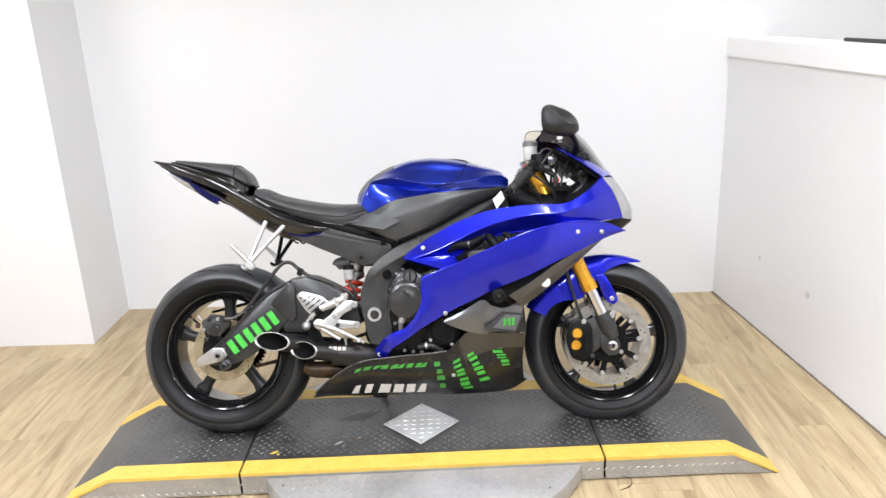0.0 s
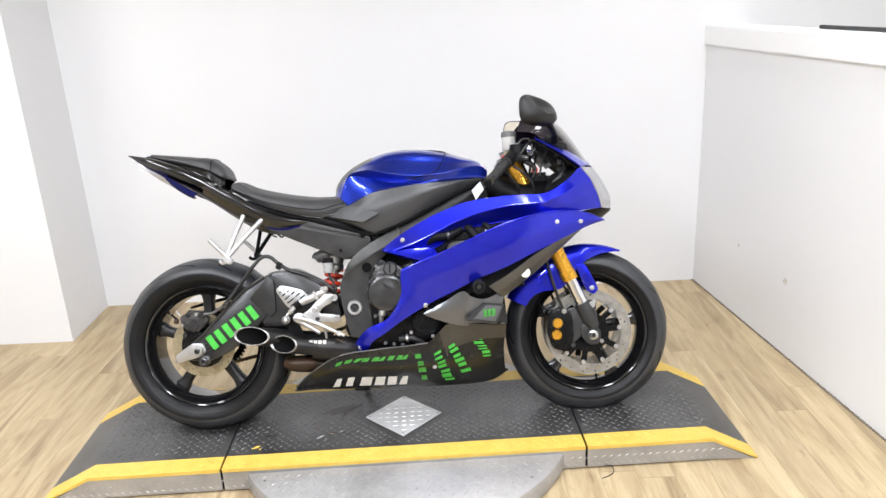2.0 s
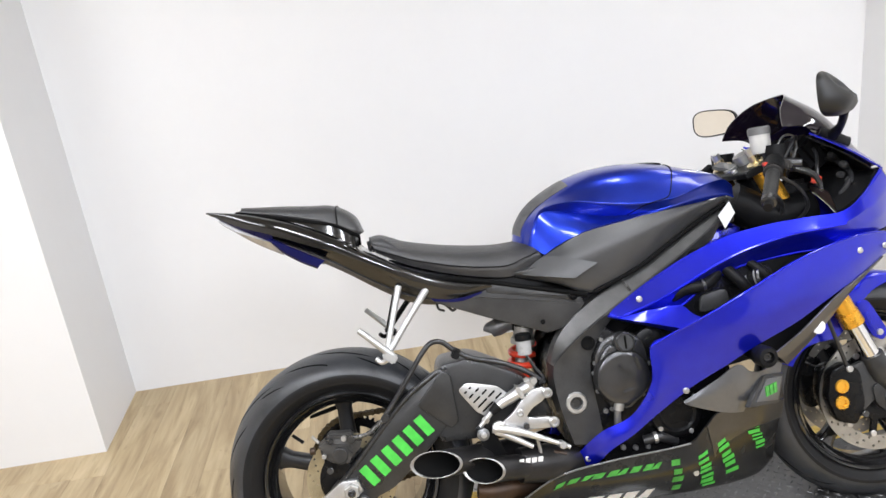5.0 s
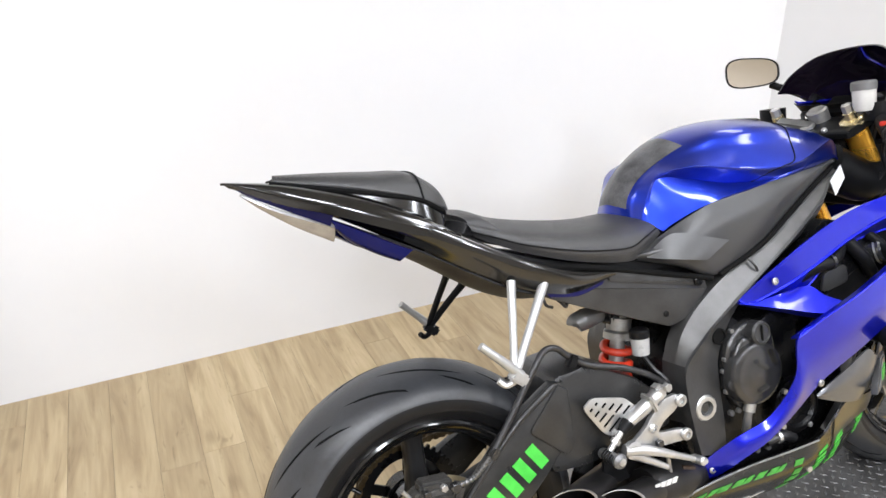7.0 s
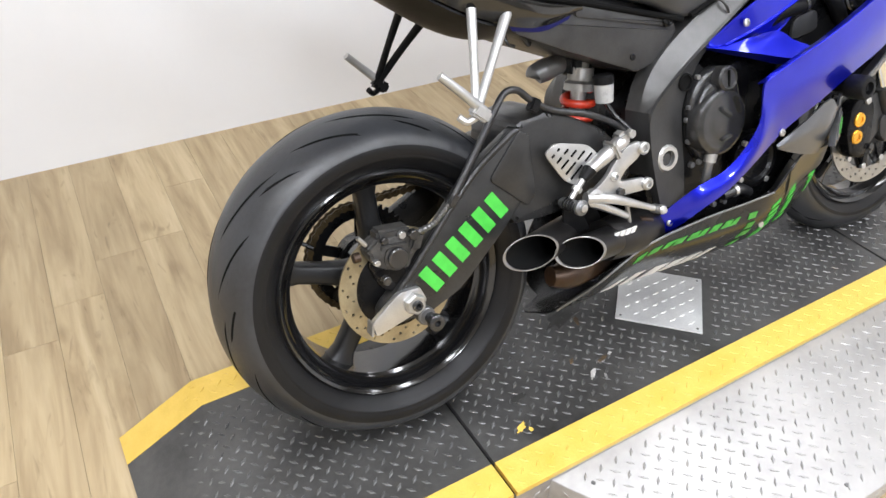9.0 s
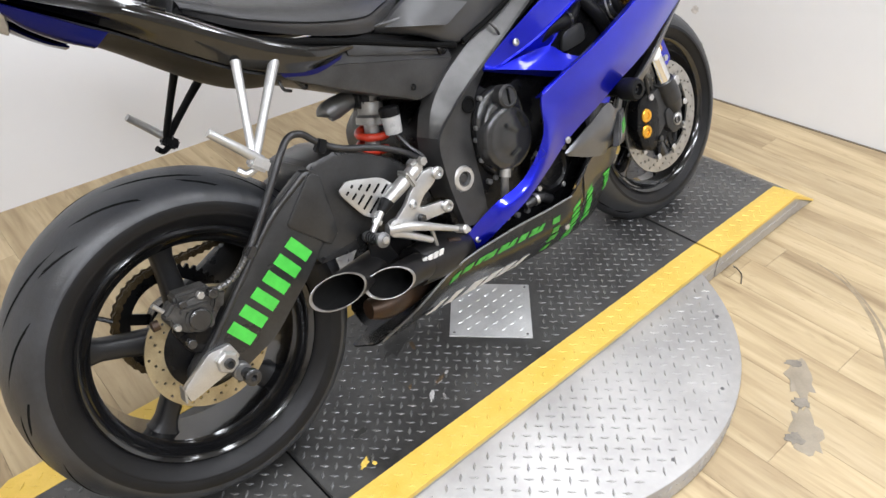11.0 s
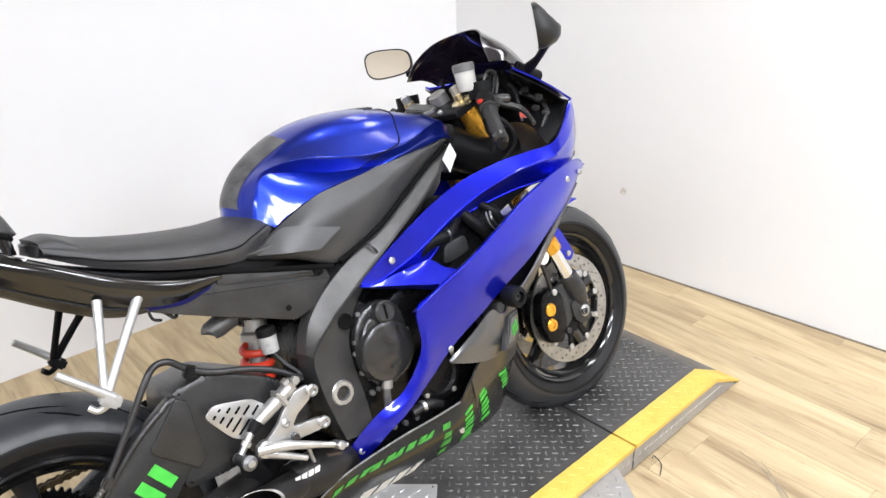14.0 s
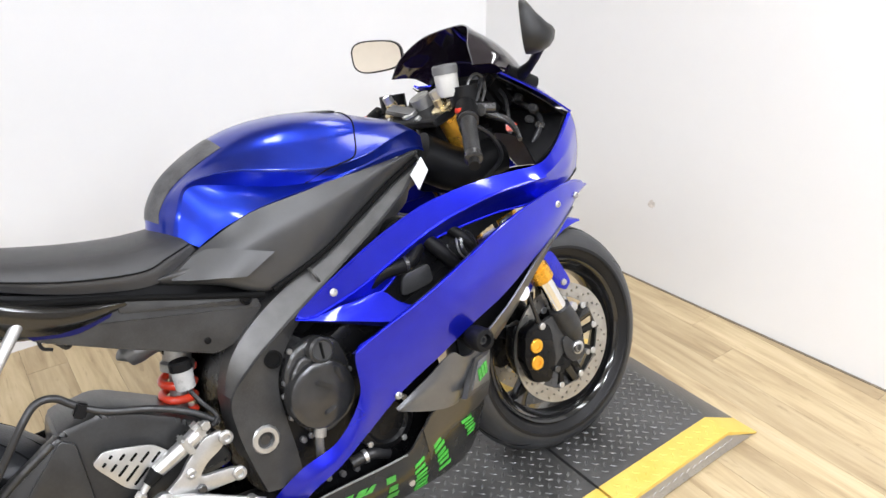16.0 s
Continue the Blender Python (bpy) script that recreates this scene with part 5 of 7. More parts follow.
for a in (35, 130, 215, 300):
    part("bolt", knob((0.108 + 0.056 * math.cos(radians(a)), -0.170, 0.372 + 0.056 * math.sin(radians(a))), 0.0065, 0.008, n=6), ALUCAST, low, "bare steel cover bolt")
part("water_pipe", tube([(-0.020, -0.172, 0.446), (-0.028, -0.184, 0.425), (-0.038, -0.184, 0.400), (-0.040, -0.176, 0.36)], [0.008, 0.010, 0.008, 0.009], 12), GREYCAST, engine)
part("pipe_joint", knob((-0.036, -0.184, 0.405), 0.012, 0.018, (0.3, 0, 1)), ALUCAST, engine)
part("lower_hose", tube([(0.02, -0.165, 0.315), (0.06, -0.172, 0.32), (0.10, -0.16, 0.30)], 0.012, 12), HOSE, engine)
part("hose_clip", lathe([(0.014, -0.004), (0.014, 0.004)], (0.048, -0.171, 0.320), (1, -0.1, 0.1), 16), ALU, engine, "bright hose clip")
for x, z in ((-0.03, 0.305), (0.0, 0.30), (0.03, 0.298), (-0.06, 0.40)):
    part("bolt", knob((x, -0.155, z), 0.0065, 0.010, n=6), GREYCAST, engine)
head = part("cylinder_head", prism(rounded([(0.14, 0.60), (0.20, 0.76), (0.36, 0.72), (0.32, 0.56)], 3, 0.2), -0.165, 0.165, 0.008), ENGINE, engine)
part("throttle_hose", tube([(0.12, -0.16, 0.640), (0.16, -0.182, 0.665), (0.21, -0.185, 0.668), (0.25, -0.17, 0.690)], 0.016, 12), PLASTIC, engine)
part("hose_clip", lathe([(0.018, -0.004), (0.018, 0.004)], (0.205, -0.185, 0.668), (1, 0, 0.1), 18), COVER, engine)
part("coolant_hose", tube([(0.27, -0.17, 0.700), (0.30, -0.185, 0.66), (0.33, -0.18, 0.62)], 0.015, 12), PLASTIC, engine)
part("coolant_hose", tube([(0.33, -0.17, 0.705), (0.36, -0.185, 0.67), (0.38, -0.18, 0.63)], 0.012, 12), PLASTIC, engine)
part("coil_pack", block((0.23, -0.172, 0.705), (0.05, 0.03, 0.028), 0.005, (0, -20, 0)), COVER, engine)
part("inner_fairing", prism([(0.16, 0.45), (0.30, 0.47), (0.38, 0.455), (0.46, 0.51), (0.56, 0.60), (0.56, 0.68), (0.46, 0.66), (0.30, 0.63), (0.16, 0.57)], -0.168, -0.164, 0), PLASTIC, bike, "black inner panel behind the lower fairing")
part("inner_wall", prism([(-0.09, 0.56), (-0.07, 0.64), (0.02, 0.70), (0.14, 0.74), (0.16, 0.62), (0.02, 0.56)], -0.06, 0.06, 0.004), PLASTIC, engine)
throttle = part("throttle_body", lathe([(0.020, -0.03), (0.030, -0.025), (0.030, 0.020), (0.026, 0.024), (0.018, 0.022), (0.001, 0.012)], (0.353, -0.165, 0.662), (0.5, -1, 0.25), 28), COVER, engine, "dark metal throttle body")
for along in (-0.012, 0.012):
    part("clamp_ring", lathe([(0.0305, along - 0.002), (0.0318, along - 0.0015), (0.0318, along + 0.0015), (0.0305, along + 0.002)], (0.353, -0.165, 0.662), (0.5, -1, 0.25), 28), ALU, throttle, "bright clamp ring")
part("cable_bracket", block((0.471, -0.175, 0.686), (0.034, 0.012, 0.012), 0.003, (0, -20, 10)), ALU, engine, "bare metal cable bracket")
part("bracket_bolt", knob((0.477, -0.181, 0.664), 0.007, 0.010, n=6), ALU, engine)
part("air_box_cover", prism(rounded([(0.194, 0.599), (0.204, 0.643), (0.269, 0.651), (0.274, 0.609)], 3, 0.25), -0.172, -0.160, 0.004), FRAMEDARK, engine)
radiator = part("radiator", block((0.415, 0, 0.575), (0.03, 0.32, 0.20), 0.004, (0, -18, 0)), ENGINE, bike, "black radiator behind the front wheel")
for k in range(20):
    part("fin", block((0.433 + (k - 10) * -0.0028, 0, 0.575 + (k - 10) * 0.009), (0.006, 0.29, 0.0015), 0, (0, -18, 0)), COVER, radiator)
for s in (-1, 1):
    sl = part("crash_slider", lathe([(0.016, -0.06), (0.016, 0.012), (0.0235, 0.014), (0.025, 0.020), (0.025, 0.048), (0.021, 0.055), (0.013, 0.056), (0.012, 0.040), (0.001, 0.040)], (0.300, s * 0.222, 0.494), (0, s, 0), 28), PLASTIC, bike, "black plastic crash slider")
    part("slider_bolt", lathe([(0.009, 0), (0.009, 0.008), (0.005, 0.008), (0.005, 0.003), (0.001, 0.003)], (0.300, s * 0.262, 0.494), (0, s, 0), 16), COVER, sl)

# ---- exhaust ----


def exhaust_pipe(front, back, r, cut):
    """A pipe whose end is cut slantwise, open to the outside."""
    f, b = np.array(front, float), np.array(back, float)
    t = (b - f) / np.linalg.norm(b - f)
    out = np.array([0, -1.0, 0.12])
    out -= t * (out @ t)
    out /= np.linalg.norm(out)
    up = np.cross(t, out)
    n = 40

    def turned(rows):
        bm = bmesh.new()
        seq = []
        for s, q, slant in rows:
            seq.append([bm.verts.new(f + t * (s - slant * q * math.cos(k * 2 * math.pi / n)) + (math.cos(k * 2 * math.pi / n) * out + math.sin(k * 2 * math.pi / n) * up) * q) for k in range(n)])
        for p, q in zip(seq, seq[1:]):
            for k in range(n):
                bm.faces.new((p[k], p[(k + 1) % n], q[(k + 1) % n], q[k]))
        return bm, seq

    end = np.linalg.norm(b - f)
    body, _ = turned([(0, r, 0), (end * 0.5, r, cut * 0.3), (end - 0.003, r, cut)])
    lip, _ = turned([(end - 0.004, r + 0.0004, cut), (end + 0.0005, r + 0.0004, cut), (end + 0.001, r - 0.0004, cut), (end + 0.0005, r - 0.0013, cut), (end - 0.006, r - 0.0015, cut)])
    bore, seq = turned([(end - 0.005, r - 0.0015, cut), (end - 0.05, r - 0.003, cut * 0.5), (end * 0.35, r - 0.005, 0)])
    bore.faces.new(seq[-1])
    return body, lip, bore


EXH = mat("dark_exhaust_steel", (0.022, 0.021, 0.021), 0.36, 0.6, 0.35, 22, 0.1, 300)
can = part("exhaust", tube([(-0.285, -0.155, 0.302), (-0.24, -0.147, 0.297), (-0.17, -0.130, 0.286), (-0.11, -0.10, 0.270)], [0.041, 0.045, 0.045, 0.036], 28), EXH, bike, "twin-tipped short black exhaust")
for fr, bk, r, cut in (((-0.24, -0.045, 0.305), (-0.483, -0.210, 0.356), 0.031, 1.6), ((-0.20, -0.140, 0.290), (-0.376, -0.206, 0.322), 0.0295, 1.3)):
    body_, lip, bore = exhaust_pipe(fr, bk, r, cut)
    tip = part("exhaust_tip", body_, EXH, can, "slant-cut exhaust tip")
    part("tip_lip", lip, TIPSTEEL, tip, "polished lip")
    part("bore", bore, DARK, tip, "sooty bore")
part("down_pipe", tube([(-0.390, -0.122, 0.248), (-0.352, -0.122, 0.240), (-0.29, -0.106, 0.236), (-0.15, -0.04, 0.215), (0.0, 0, 0.20)], [0.020, 0.029, 0.032, 0.033, 0.033], 18), RUST, can, "heat-browned pipe")
part("hanger", prism([(-0.42, 0.425), (-0.38, 0.43), (-0.37, 0.39), (-0.40, 0.385)], -0.11, -0.106, 0.001), PLASTIC, can, "dark exhaust hanger")
part("hanger", prism([(-0.365, 0.41), (-0.34, 0.41), (-0.31, 0.335), (-0.37, 0.33)], -0.150, -0.143, 0.001), PLASTIC, can)
part("maker_mark", bar_word((-0.290, -0.192, 0.318), (1, 0.12, -0.06), (0.05, -0.35, 0.93), 0.062, 0.014, 4, 0.1, 0.25, 0.003), WHITE, can, "small white mark shown as bars")
part("spring_hook", tube([(-0.20, -0.165, 0.325), (-0.17, -0.165, 0.315)], 0.006, 8), RUST, can)

# ---- rider footrest set ----
rs = part("footrest_plate", prism(rounded([(-0.334, 0.405), (-0.285, 0.436), (-0.268, 0.456), (-0.234, 0.484), (-0.205, 0.487), (-0.192, 0.474), (-0.210, 0.454), (-0.238, 0.440), (-0.256, 0.420), (-0.196, 0.413), (-0.182, 0.402), (-0.190, 0.387), (-0.262, 0.391), (-0.300, 0.388)], 3, 0.22), -0.177, -0.166, 0.003), ALU, bike, "bare aluminium rider footrest set")
for x, z, q in ((-0.198, 0.472, 0.0125), (-0.191, 0.400, 0.0125), (-0.268, 0.434, 0.009)):
    part("boss", lathe([(q, 0), (q, 0.007), (q - 0.003, 0.010), (q * 0.5, 0.010), (q * 0.45, 0.004), (0.001, 0.004)], (x, -0.175, z), (0, -1, 0), 20), ALU, rs)
HEEL = rounded([(-0.406, 0.506), (-0.384, 0.522), (-0.312, 0.503), (-0.286, 0.477), (-0.318, 0.442), (-0.346, 0.433), (-0.368, 0.448)], 4, 0.25)
part("heel_guard", prism(HEEL, -0.160, -0.155, 0.0015), ALU, rs, "bare aluminium heel guard with slots")
# near-black bars on the uncut plate paint the dark inside its slots
for (x0, z0), (x1, z1), lengths in (((-0.376, 0.508), (-0.311, 0.479), (0.004, 0.009, 0.013, 0.018, 0.018)), ((-0.388, 0.499), (-0.340, 0.457), (0.005, 0.011, 0.019, 0.027, 0.031))):
    for k, l in enumerate(lengths):
        part("guard_slot", block((x0 + (x1 - x0) * k / 4, -0.1602, z0 + (z1 - z0) * k / 4), (l + 0.003, 0.0016, 0.0046), 0.0007, (0, -37, 0)), DARK, rs, "black bar drawn as a dark slot in the heel guard")
mc = part("rear_master_cylinder", tube([(-0.318, -0.170, 0.458), (-0.285, -0.168, 0.472), (-0.238, -0.164, 0.492)], [0.012, 0.014, 0.014], 18), ALU, rs, "bare aluminium brake master cylinder")
part("cylinder_flange", block((-0.262, -0.168, 0.482), (0.012, 0.036, 0.036), 0.004, (0, -24, 0)), ALUCAST, mc)
part("cylinder_head", block((-0.236, -0.162, 0.496), (0.024, 0.028, 0.030), 0.006, (0, -24, 0)), ALUCAST, mc)
part("banjo_bolt", knob((-0.226, -0.172, 0.506), 0.009, 0.012, n=6), ALUCAST, mc)
part("boot", tube([(-0.336, -0.172, 0.444), (-0.316, -0.170, 0.458)], [0.009, 0.014], 14), PLASTIC, mc, "black rubber boot")
rod = part("push_rod", tube([(-0.366, -0.174, 0.416), (-0.334, -0.172, 0.446)], 0.006, 12), ALU, mc)
part("lock_nut", knob((-0.354, -0.173, 0.427), 0.010, 0.010, (0.72, 0, 0.69), 6), ALUCAST, rod)
peg = part("footpeg", lathe([(0.009, -0.005), (0.011, 0.0), (0.011, 0.045), (0.0145, 0.047), (0.0145, 0.053), (0.009, 0.057), (0.001, 0.057)], (-0.366, -0.150, 0.402), (0.05, -1, 0.05), 20), GREYCAST, rs, "knurled aluminium footpeg")
for k in range(5):
    part("knurl", lathe([(0.0122, 0), (0.0122, 0.004)], (-0.366, -0.160 - 0.008 * k, 0.402), (0.05, -1, 0.05), 18), COVER, peg)
part("peg_end", lathe([(0.007, 0), (0.007, 0.004), (0.001, 0.005)], (-0.363, -0.206, 0.405), (0.05, -1, 0.05), 14), ALU, peg, "bright peg end")
pedal = part("brake_pedal", tube([(-0.338, -0.180, 0.410), (-0.285, -0.188, 0.397), (-0.225, -0.192, 0.370), (-0.165, -0.200, 0.342)], [0.012, 0.010, 0.007, 0.005], 14), ALU, rs, "bare aluminium brake pedal")
part("pedal_tip", lathe([(0.0075, 0), (0.009, 0.004), (0.009, 0.030), (0.006, 0.033), (0.001, 0.033)], (-0.186, -0.184, 0.350), (0.1, -1, 0.1), 16), ALU, pedal)
part("pedal_arm", tube([(-0.330, -0.180, 0.402), (-0.290, -0.184, 0.378), (-0.250, -0.188, 0.353)], [0.010, 0.008, 0.006], 12), ALU, pedal)
part("return_spring", tube([(-0.236, -0.172, 0.372), (-0.232, -0.172, 0.330)], 0.0045, 8), ALUCAST, pedal)
part("pedal_pivot", lathe([(0.017, 0), (0.017, 0.012), (0.010, 0.014), (0.001, 0.010)], (-0.322, -0.177, 0.408), (0, -1, 0), 20), ALU, pedal)
part("stop_bolt", knob((-0.258, -0.176, 0.402), 0.008, 0.012, n=6), COVER, rs)

# ---- fairings ----
LT = [(-0.154, -0.136, 0.274), (-0.138, -0.146, 0.304), (-0.086, -0.190, 0.361), (-0.014, -0.214, 0.396), (0.036, -0.238, 0.472), (0.042, -0.247, 0.556), (0.09, -0.254, 0.578), (0.19, -0.265, 0.616), (0.29, -0.268, 0.658), (0.39, -0.262, 0.698), (0.49, -0.250, 0.724), (0.58, -0.228, 0.734), (0.66, -0.190, 0.729), (0.715, -0.155, 0.714), (0.756, -0.124, 0.699)]
LB = [(-0.128, -0.144, 0.262), (-0.095, -0.164, 0.281), (-0.069, -0.198, 0.317), (-0.020, -0.218, 0.349), (0.040, -0.226, 0.390), (0.112, -0.222, 0.430), (0.16, -0.226, 0.455), (0.22, -0.232, 0.482), (0.297, -0.236, 0.518), (0.394, -0.232, 0.553), (0.48, -0.222, 0.592), (0.569, -0.206, 0.630), (0.646, -0.180, 0.662), (0.70, -0.152, 0.682), (0.752, -0.124, 0.696)]
mid = [((a[0] + b[0]) / 2, (a[1] + b[1]) / 2 - 0.007, (a[2] + b[2]) / 2) for a, b in zip(LT, LB)]
edge = [(x + 0.002, y + 0.022, z - 0.006) for x, y, z in LT]
lowp = part("lower_fairing", surf([LT, mid, LB], 84, 13, 0.004), BLUE, bike, "metallic blue lower side fairing", sharp=50)
part("lower_fairing", surf([flip(LT), flip(mid), flip(LB)], 60, 9, 0.004), BLUE, bike, "metallic blue lower side fairing", sharp=50)
part("fairing_lip", surf([[(x, y + 0.001, z - 0.0005) for x, y, z in LT[5:14]], edge[5:14]], 40, 4, 0.002), BLUE, lowp)


def screw(p, parent, out=(0, -1, 0)):
    part("screw", lathe([(0.0078, 0), (0.0075, 0.003), (0.0055, 0.0044), (0.0035, 0.0048), (0.003, 0.002), (0.0005, 0.002)], p, out, 16), ALUCAST, parent, "bright button-head screw")


for p in ((0.574, -0.226, 0.698), (0.660, -0.192, 0.696), (0.118, -0.224, 0.436), (-0.118, -0.158, 0.292)):
    screw(p, lowp, (0, -1, 0.05))
UT = [(-0.028, -0.158, 0.628), (0.000, -0.171, 0.650), (0.050, -0.187, 0.684), (0.120, -0.197, 0.722), (0.185, -0.204, 0.751), (0.270, -0.212, 0.778), (0.370, -0.222, 0.791), (0.460, -0.231, 0.794), (0.537, -0.236, 0.796)]
UM = [(-0.022, -0.164, 0.628), (0.012, -0.174, 0.623), (0.094, -0.191, 0.650), (0.167, -0.202, 0.683), (0.229, -0.210, 0.712), (0.311, -0.220, 0.740), (0.407, -0.232, 0.759), (0.483, -0.238, 0.763), (0.540, -0.242, 0.766)]
UB = [(-0.014, -0.163, 0.626), (0.014, -0.170, 0.620), (0.150, -0.174, 0.624), (0.215, -0.170, 0.662), (0.287, -0.171, 0.692), (0.359, -0.176, 0.703), (0.443, -0.188, 0.711), (0.503, -0.202, 0.712), (0.545, -0.218, 0.722)]
SKIN_T = UT + [(0.600, -0.224, 0.828), (0.664, -0.205, 0.880)]
SKIN_M = UM[:-1] + [(0.540, -0.244, 0.770), (0.620, -0.222, 0.800), (0.700, -0.178, 0.842)]
SKIN_L = [((a[0] + b[0]) / 2, (a[1] + b[1]) / 2 + 0.003, (a[2] + b[2]) / 2) for a, b in zip(UM, UB)] + [(0.640, -0.204, 0.765), (0.730, -0.142, 0.790)]
SKIN_B = UB + [(0.650, -0.182, 0.732), (0.748, -0.112, 0.742)]
SKIN_I = [(x, y + 0.008, z - 0.005) for x, y, z in UT] + [(0.600, -0.216, 0.823), (0.660, -0.198, 0.874)]
SKIN = [SKIN_I, SKIN_T, SKIN_M, SKIN_L, SKIN_B]
upper = part("upper_fairing", surf(SKIN, 72, 25, 0.004, True), BLUE, bike, "metallic blue upper side fairing that runs into the nose", sharp=24)
part("upper_fairing", surf([flip(r) for r in SKIN], 50, 17, 0.004, True), BLUE, bike, "metallic blue upper side fairing that runs into the nose", sharp=24)
# beads added along the crease and edges to draw thin highlight lines
part("highlight_bead", tube(UM[1:], 0.0032, 8, 60), BLUE, upper)
part("highlight_bead", tube(UB[2:], 0.0028, 8, 60), BLUE, upper)
part("highlight_bead", tube(LT[5:14], 0.0026, 8, 70), BLUE, lowp)
screw((0.048, -0.190, 0.660), upper, (0, -1, 0.15))
part("vent_wedge", surf([[(0.010, -0.173, 0.623), (0.080, -0.184, 0.629), (0.148, -0.180, 0.628), (0.168, -0.204, 0.607), (0.194, -0.232, 0.592)], [(-0.026, -0.164, 0.625), (0.020, -0.184, 0.613), (0.069, -0.202, 0.599), (0.120, -0.222, 0.584), (0.172, -0.244, 0.573)], [(-0.020, -0.150, 0.620), (0.030, -0.165, 0.602), (0.075, -0.178, 0.587), (0.125, -0.198, 0.569), (0.170, -0.220, 0.558)]], 24, 11, 0.004, True), BLUE, upper, sharp=18)
part("inner_panel", surf([[(0.10, -0.150, 0.655), (0.25, -0.160, 0.715), (0.42, -0.170, 0.745), (0.56, -0.170, 0.745)], [(0.12, -0.160, 0.585), (0.28, -0.165, 0.620), (0.42, -0.170, 0.680), (0.56, -0.170, 0.715)]], 16, 5, 0.003), PLASTIC, upper)

# grey middle panel and strip behind the front wheel
GT = [(0.111, -0.218, 0.410), (0.185, -0.228, 0.447), (0.244, -0.234, 0.478), (0.276, -0.226, 0.457), (0.315, -0.202, 0.446), (0.353, -0.177, 0.455), (0.400, -0.158, 0.487)]
GB = [(0.115, -0.216, 0.401), (0.154, -0.218, 0.385), (0.199, -0.216, 0.369), (0.243, -0.208, 0.359), (0.290, -0.186, 0.354), (0.328, -0.164, 0.351), (0.361, -0.146, 0.352)]
GM = [((a[0] + b[0]) / 2, (a[1] + b[1]) / 2 - 0.005, (a[2] + b[2]) / 2) for a, b in zip(GT, GB)]
grey = part("middle_fairing", surf([GT, GM, GB], 40, 13, 0.004), GREY, bike, "silver-grey middle fairing panel", sharp=40)
part("middle_fairing", surf([flip(GT), flip(GM), flip(GB)], 30, 9, 0.004), GREY, bike, "silver-grey middle fairing panel")
ST = [(0.335, -0.236, 0.490), (0.41, -0.232, 0.532), (0.50, -0.222, 0.592), (0.58, -0.206, 0.632), (0.662, -0.178, 0.668)]
SB = [(0.385, -0.190, 0.448), (0.43, -0.188, 0.480), (0.50, -0.180, 0.530), (0.57, -0.168, 0.588), (0.655, -0.165, 0.660)]
part("grey_strip", surf([ST, [(x, y - 0.006, z) for x, y, z in smooth_line([((a[0] + b[0]) / 2, (a[1] + b[1]) / 2, (a[2] + b[2]) / 2) for a, b in zip(ST, SB)], 5)], SB, [(x - 0.005, y + 0.03, z) for x, y, z in SB]], 30, 13, 0.004, True), mat("dark_grey_fairing", (0.095, 0.094, 0.093), 0.36, 0.6, 0.12, 10, coat=0.3), bike, "dark grey fairing strip behind the fork", sharp=20)
part("round_badge", lathe([(0.0165, 0), (0.0165, 0.003), (0.014, 0.0045), (0.001, 0.0045)], (0.462, -0.207, 0.530), (0.05, -1, -0.1), 28), WHITE, grey, "small round white badge")
TILT = Matrix.Translation((0.268, -0.229, 0)) @ Matrix.Rotation(radians(33), 4, "Z") @ Matrix.Diagonal((1.15, 1, 1, 1)) @ Matrix.Translation((-0.27, 0.214, 0))
inset = part("panel_inset", prism([(0.252, 0.378), (0.316, 0.434), (0.392, 0.421), (0.380, 0.393), (0.360, 0.354)], -0.2200, -0.206, 0.002), FRAMEDARK, grey, "black angular inset of the panel", TILT)
part("inset_face", prism([(0.276, 0.384), (0.322, 0.425), (0.380, 0.416), (0.370, 0.393), (0.355, 0.365)], -0.2225, -0.219, 0.001), GREY, inset, "silver-grey inset face", TILT)
part("panel_mark", bar_word((0.312, -0.2225, 0.386), (1, 0, 0), (-0.1, 0, 0.95), 0.046, 0.024, 3, 0.1, 0.25, 0.002, (0, -1, 0)), GREEND, grey, "green decal shown as bars", TILT)
part("panel_vent", surf([[(0.22, -0.206, 0.372), (0.266, -0.198, 0.374), (0.305, -0.178, 0.398), (0.345, -0.156, 0.426), (0.392, -0.135, 0.446)], [(0.22, -0.20, 0.358), (0.262, -0.195, 0.360), (0.305, -0.182, 0.362), (0.350, -0.160, 0.358), (0.400, -0.120, 0.350)]], 12, 6, 0.003), PAN, grey)

# belly pan
PT = [(-0.362, -0.092, 0.150), (-0.300, -0.146, 0.207), (-0.195, -0.174, 0.268), (-0.06, -0.184, 0.287), (0.05, -0.200, 0.297), (0.118, -0.212, 0.306), (0.160, -0.216, 0.342), (0.20, -0.214, 0.370), (0.30, -0.190, 0.360), (0.395, -0.130, 0.348)]
PM = [(-0.366, -0.062, 0.132), (-0.290, -0.110, 0.162), (-0.190, -0.142, 0.212), (-0.06, -0.155, 0.216), (0.05, -0.165, 0.218), (0.125, -0.170, 0.222), (0.185, -0.172, 0.240), (0.24, -0.165, 0.260), (0.325, -0.135, 0.260), (0.385, -0.090, 0.255)]
PB = [(-0.372, -0.030, 0.122), (-0.285, -0.055, 0.134), (-0.200, -0.065, 0.136), (-0.06, -0.070, 0.136), (0.05, -0.072, 0.135), (0.13, -0.074, 0.134), (0.21, -0.072, 0.136), (0.28, -0.068, 0.140), (0.345, -0.055, 0.148), (0.392, -0.035, 0.170)]
PC = [(-0.385, 0, 0.120)] + [(x, 0, z - 0.012) for x, y, z in PB[1:-1]] + [(0.404, 0, 0.165)]
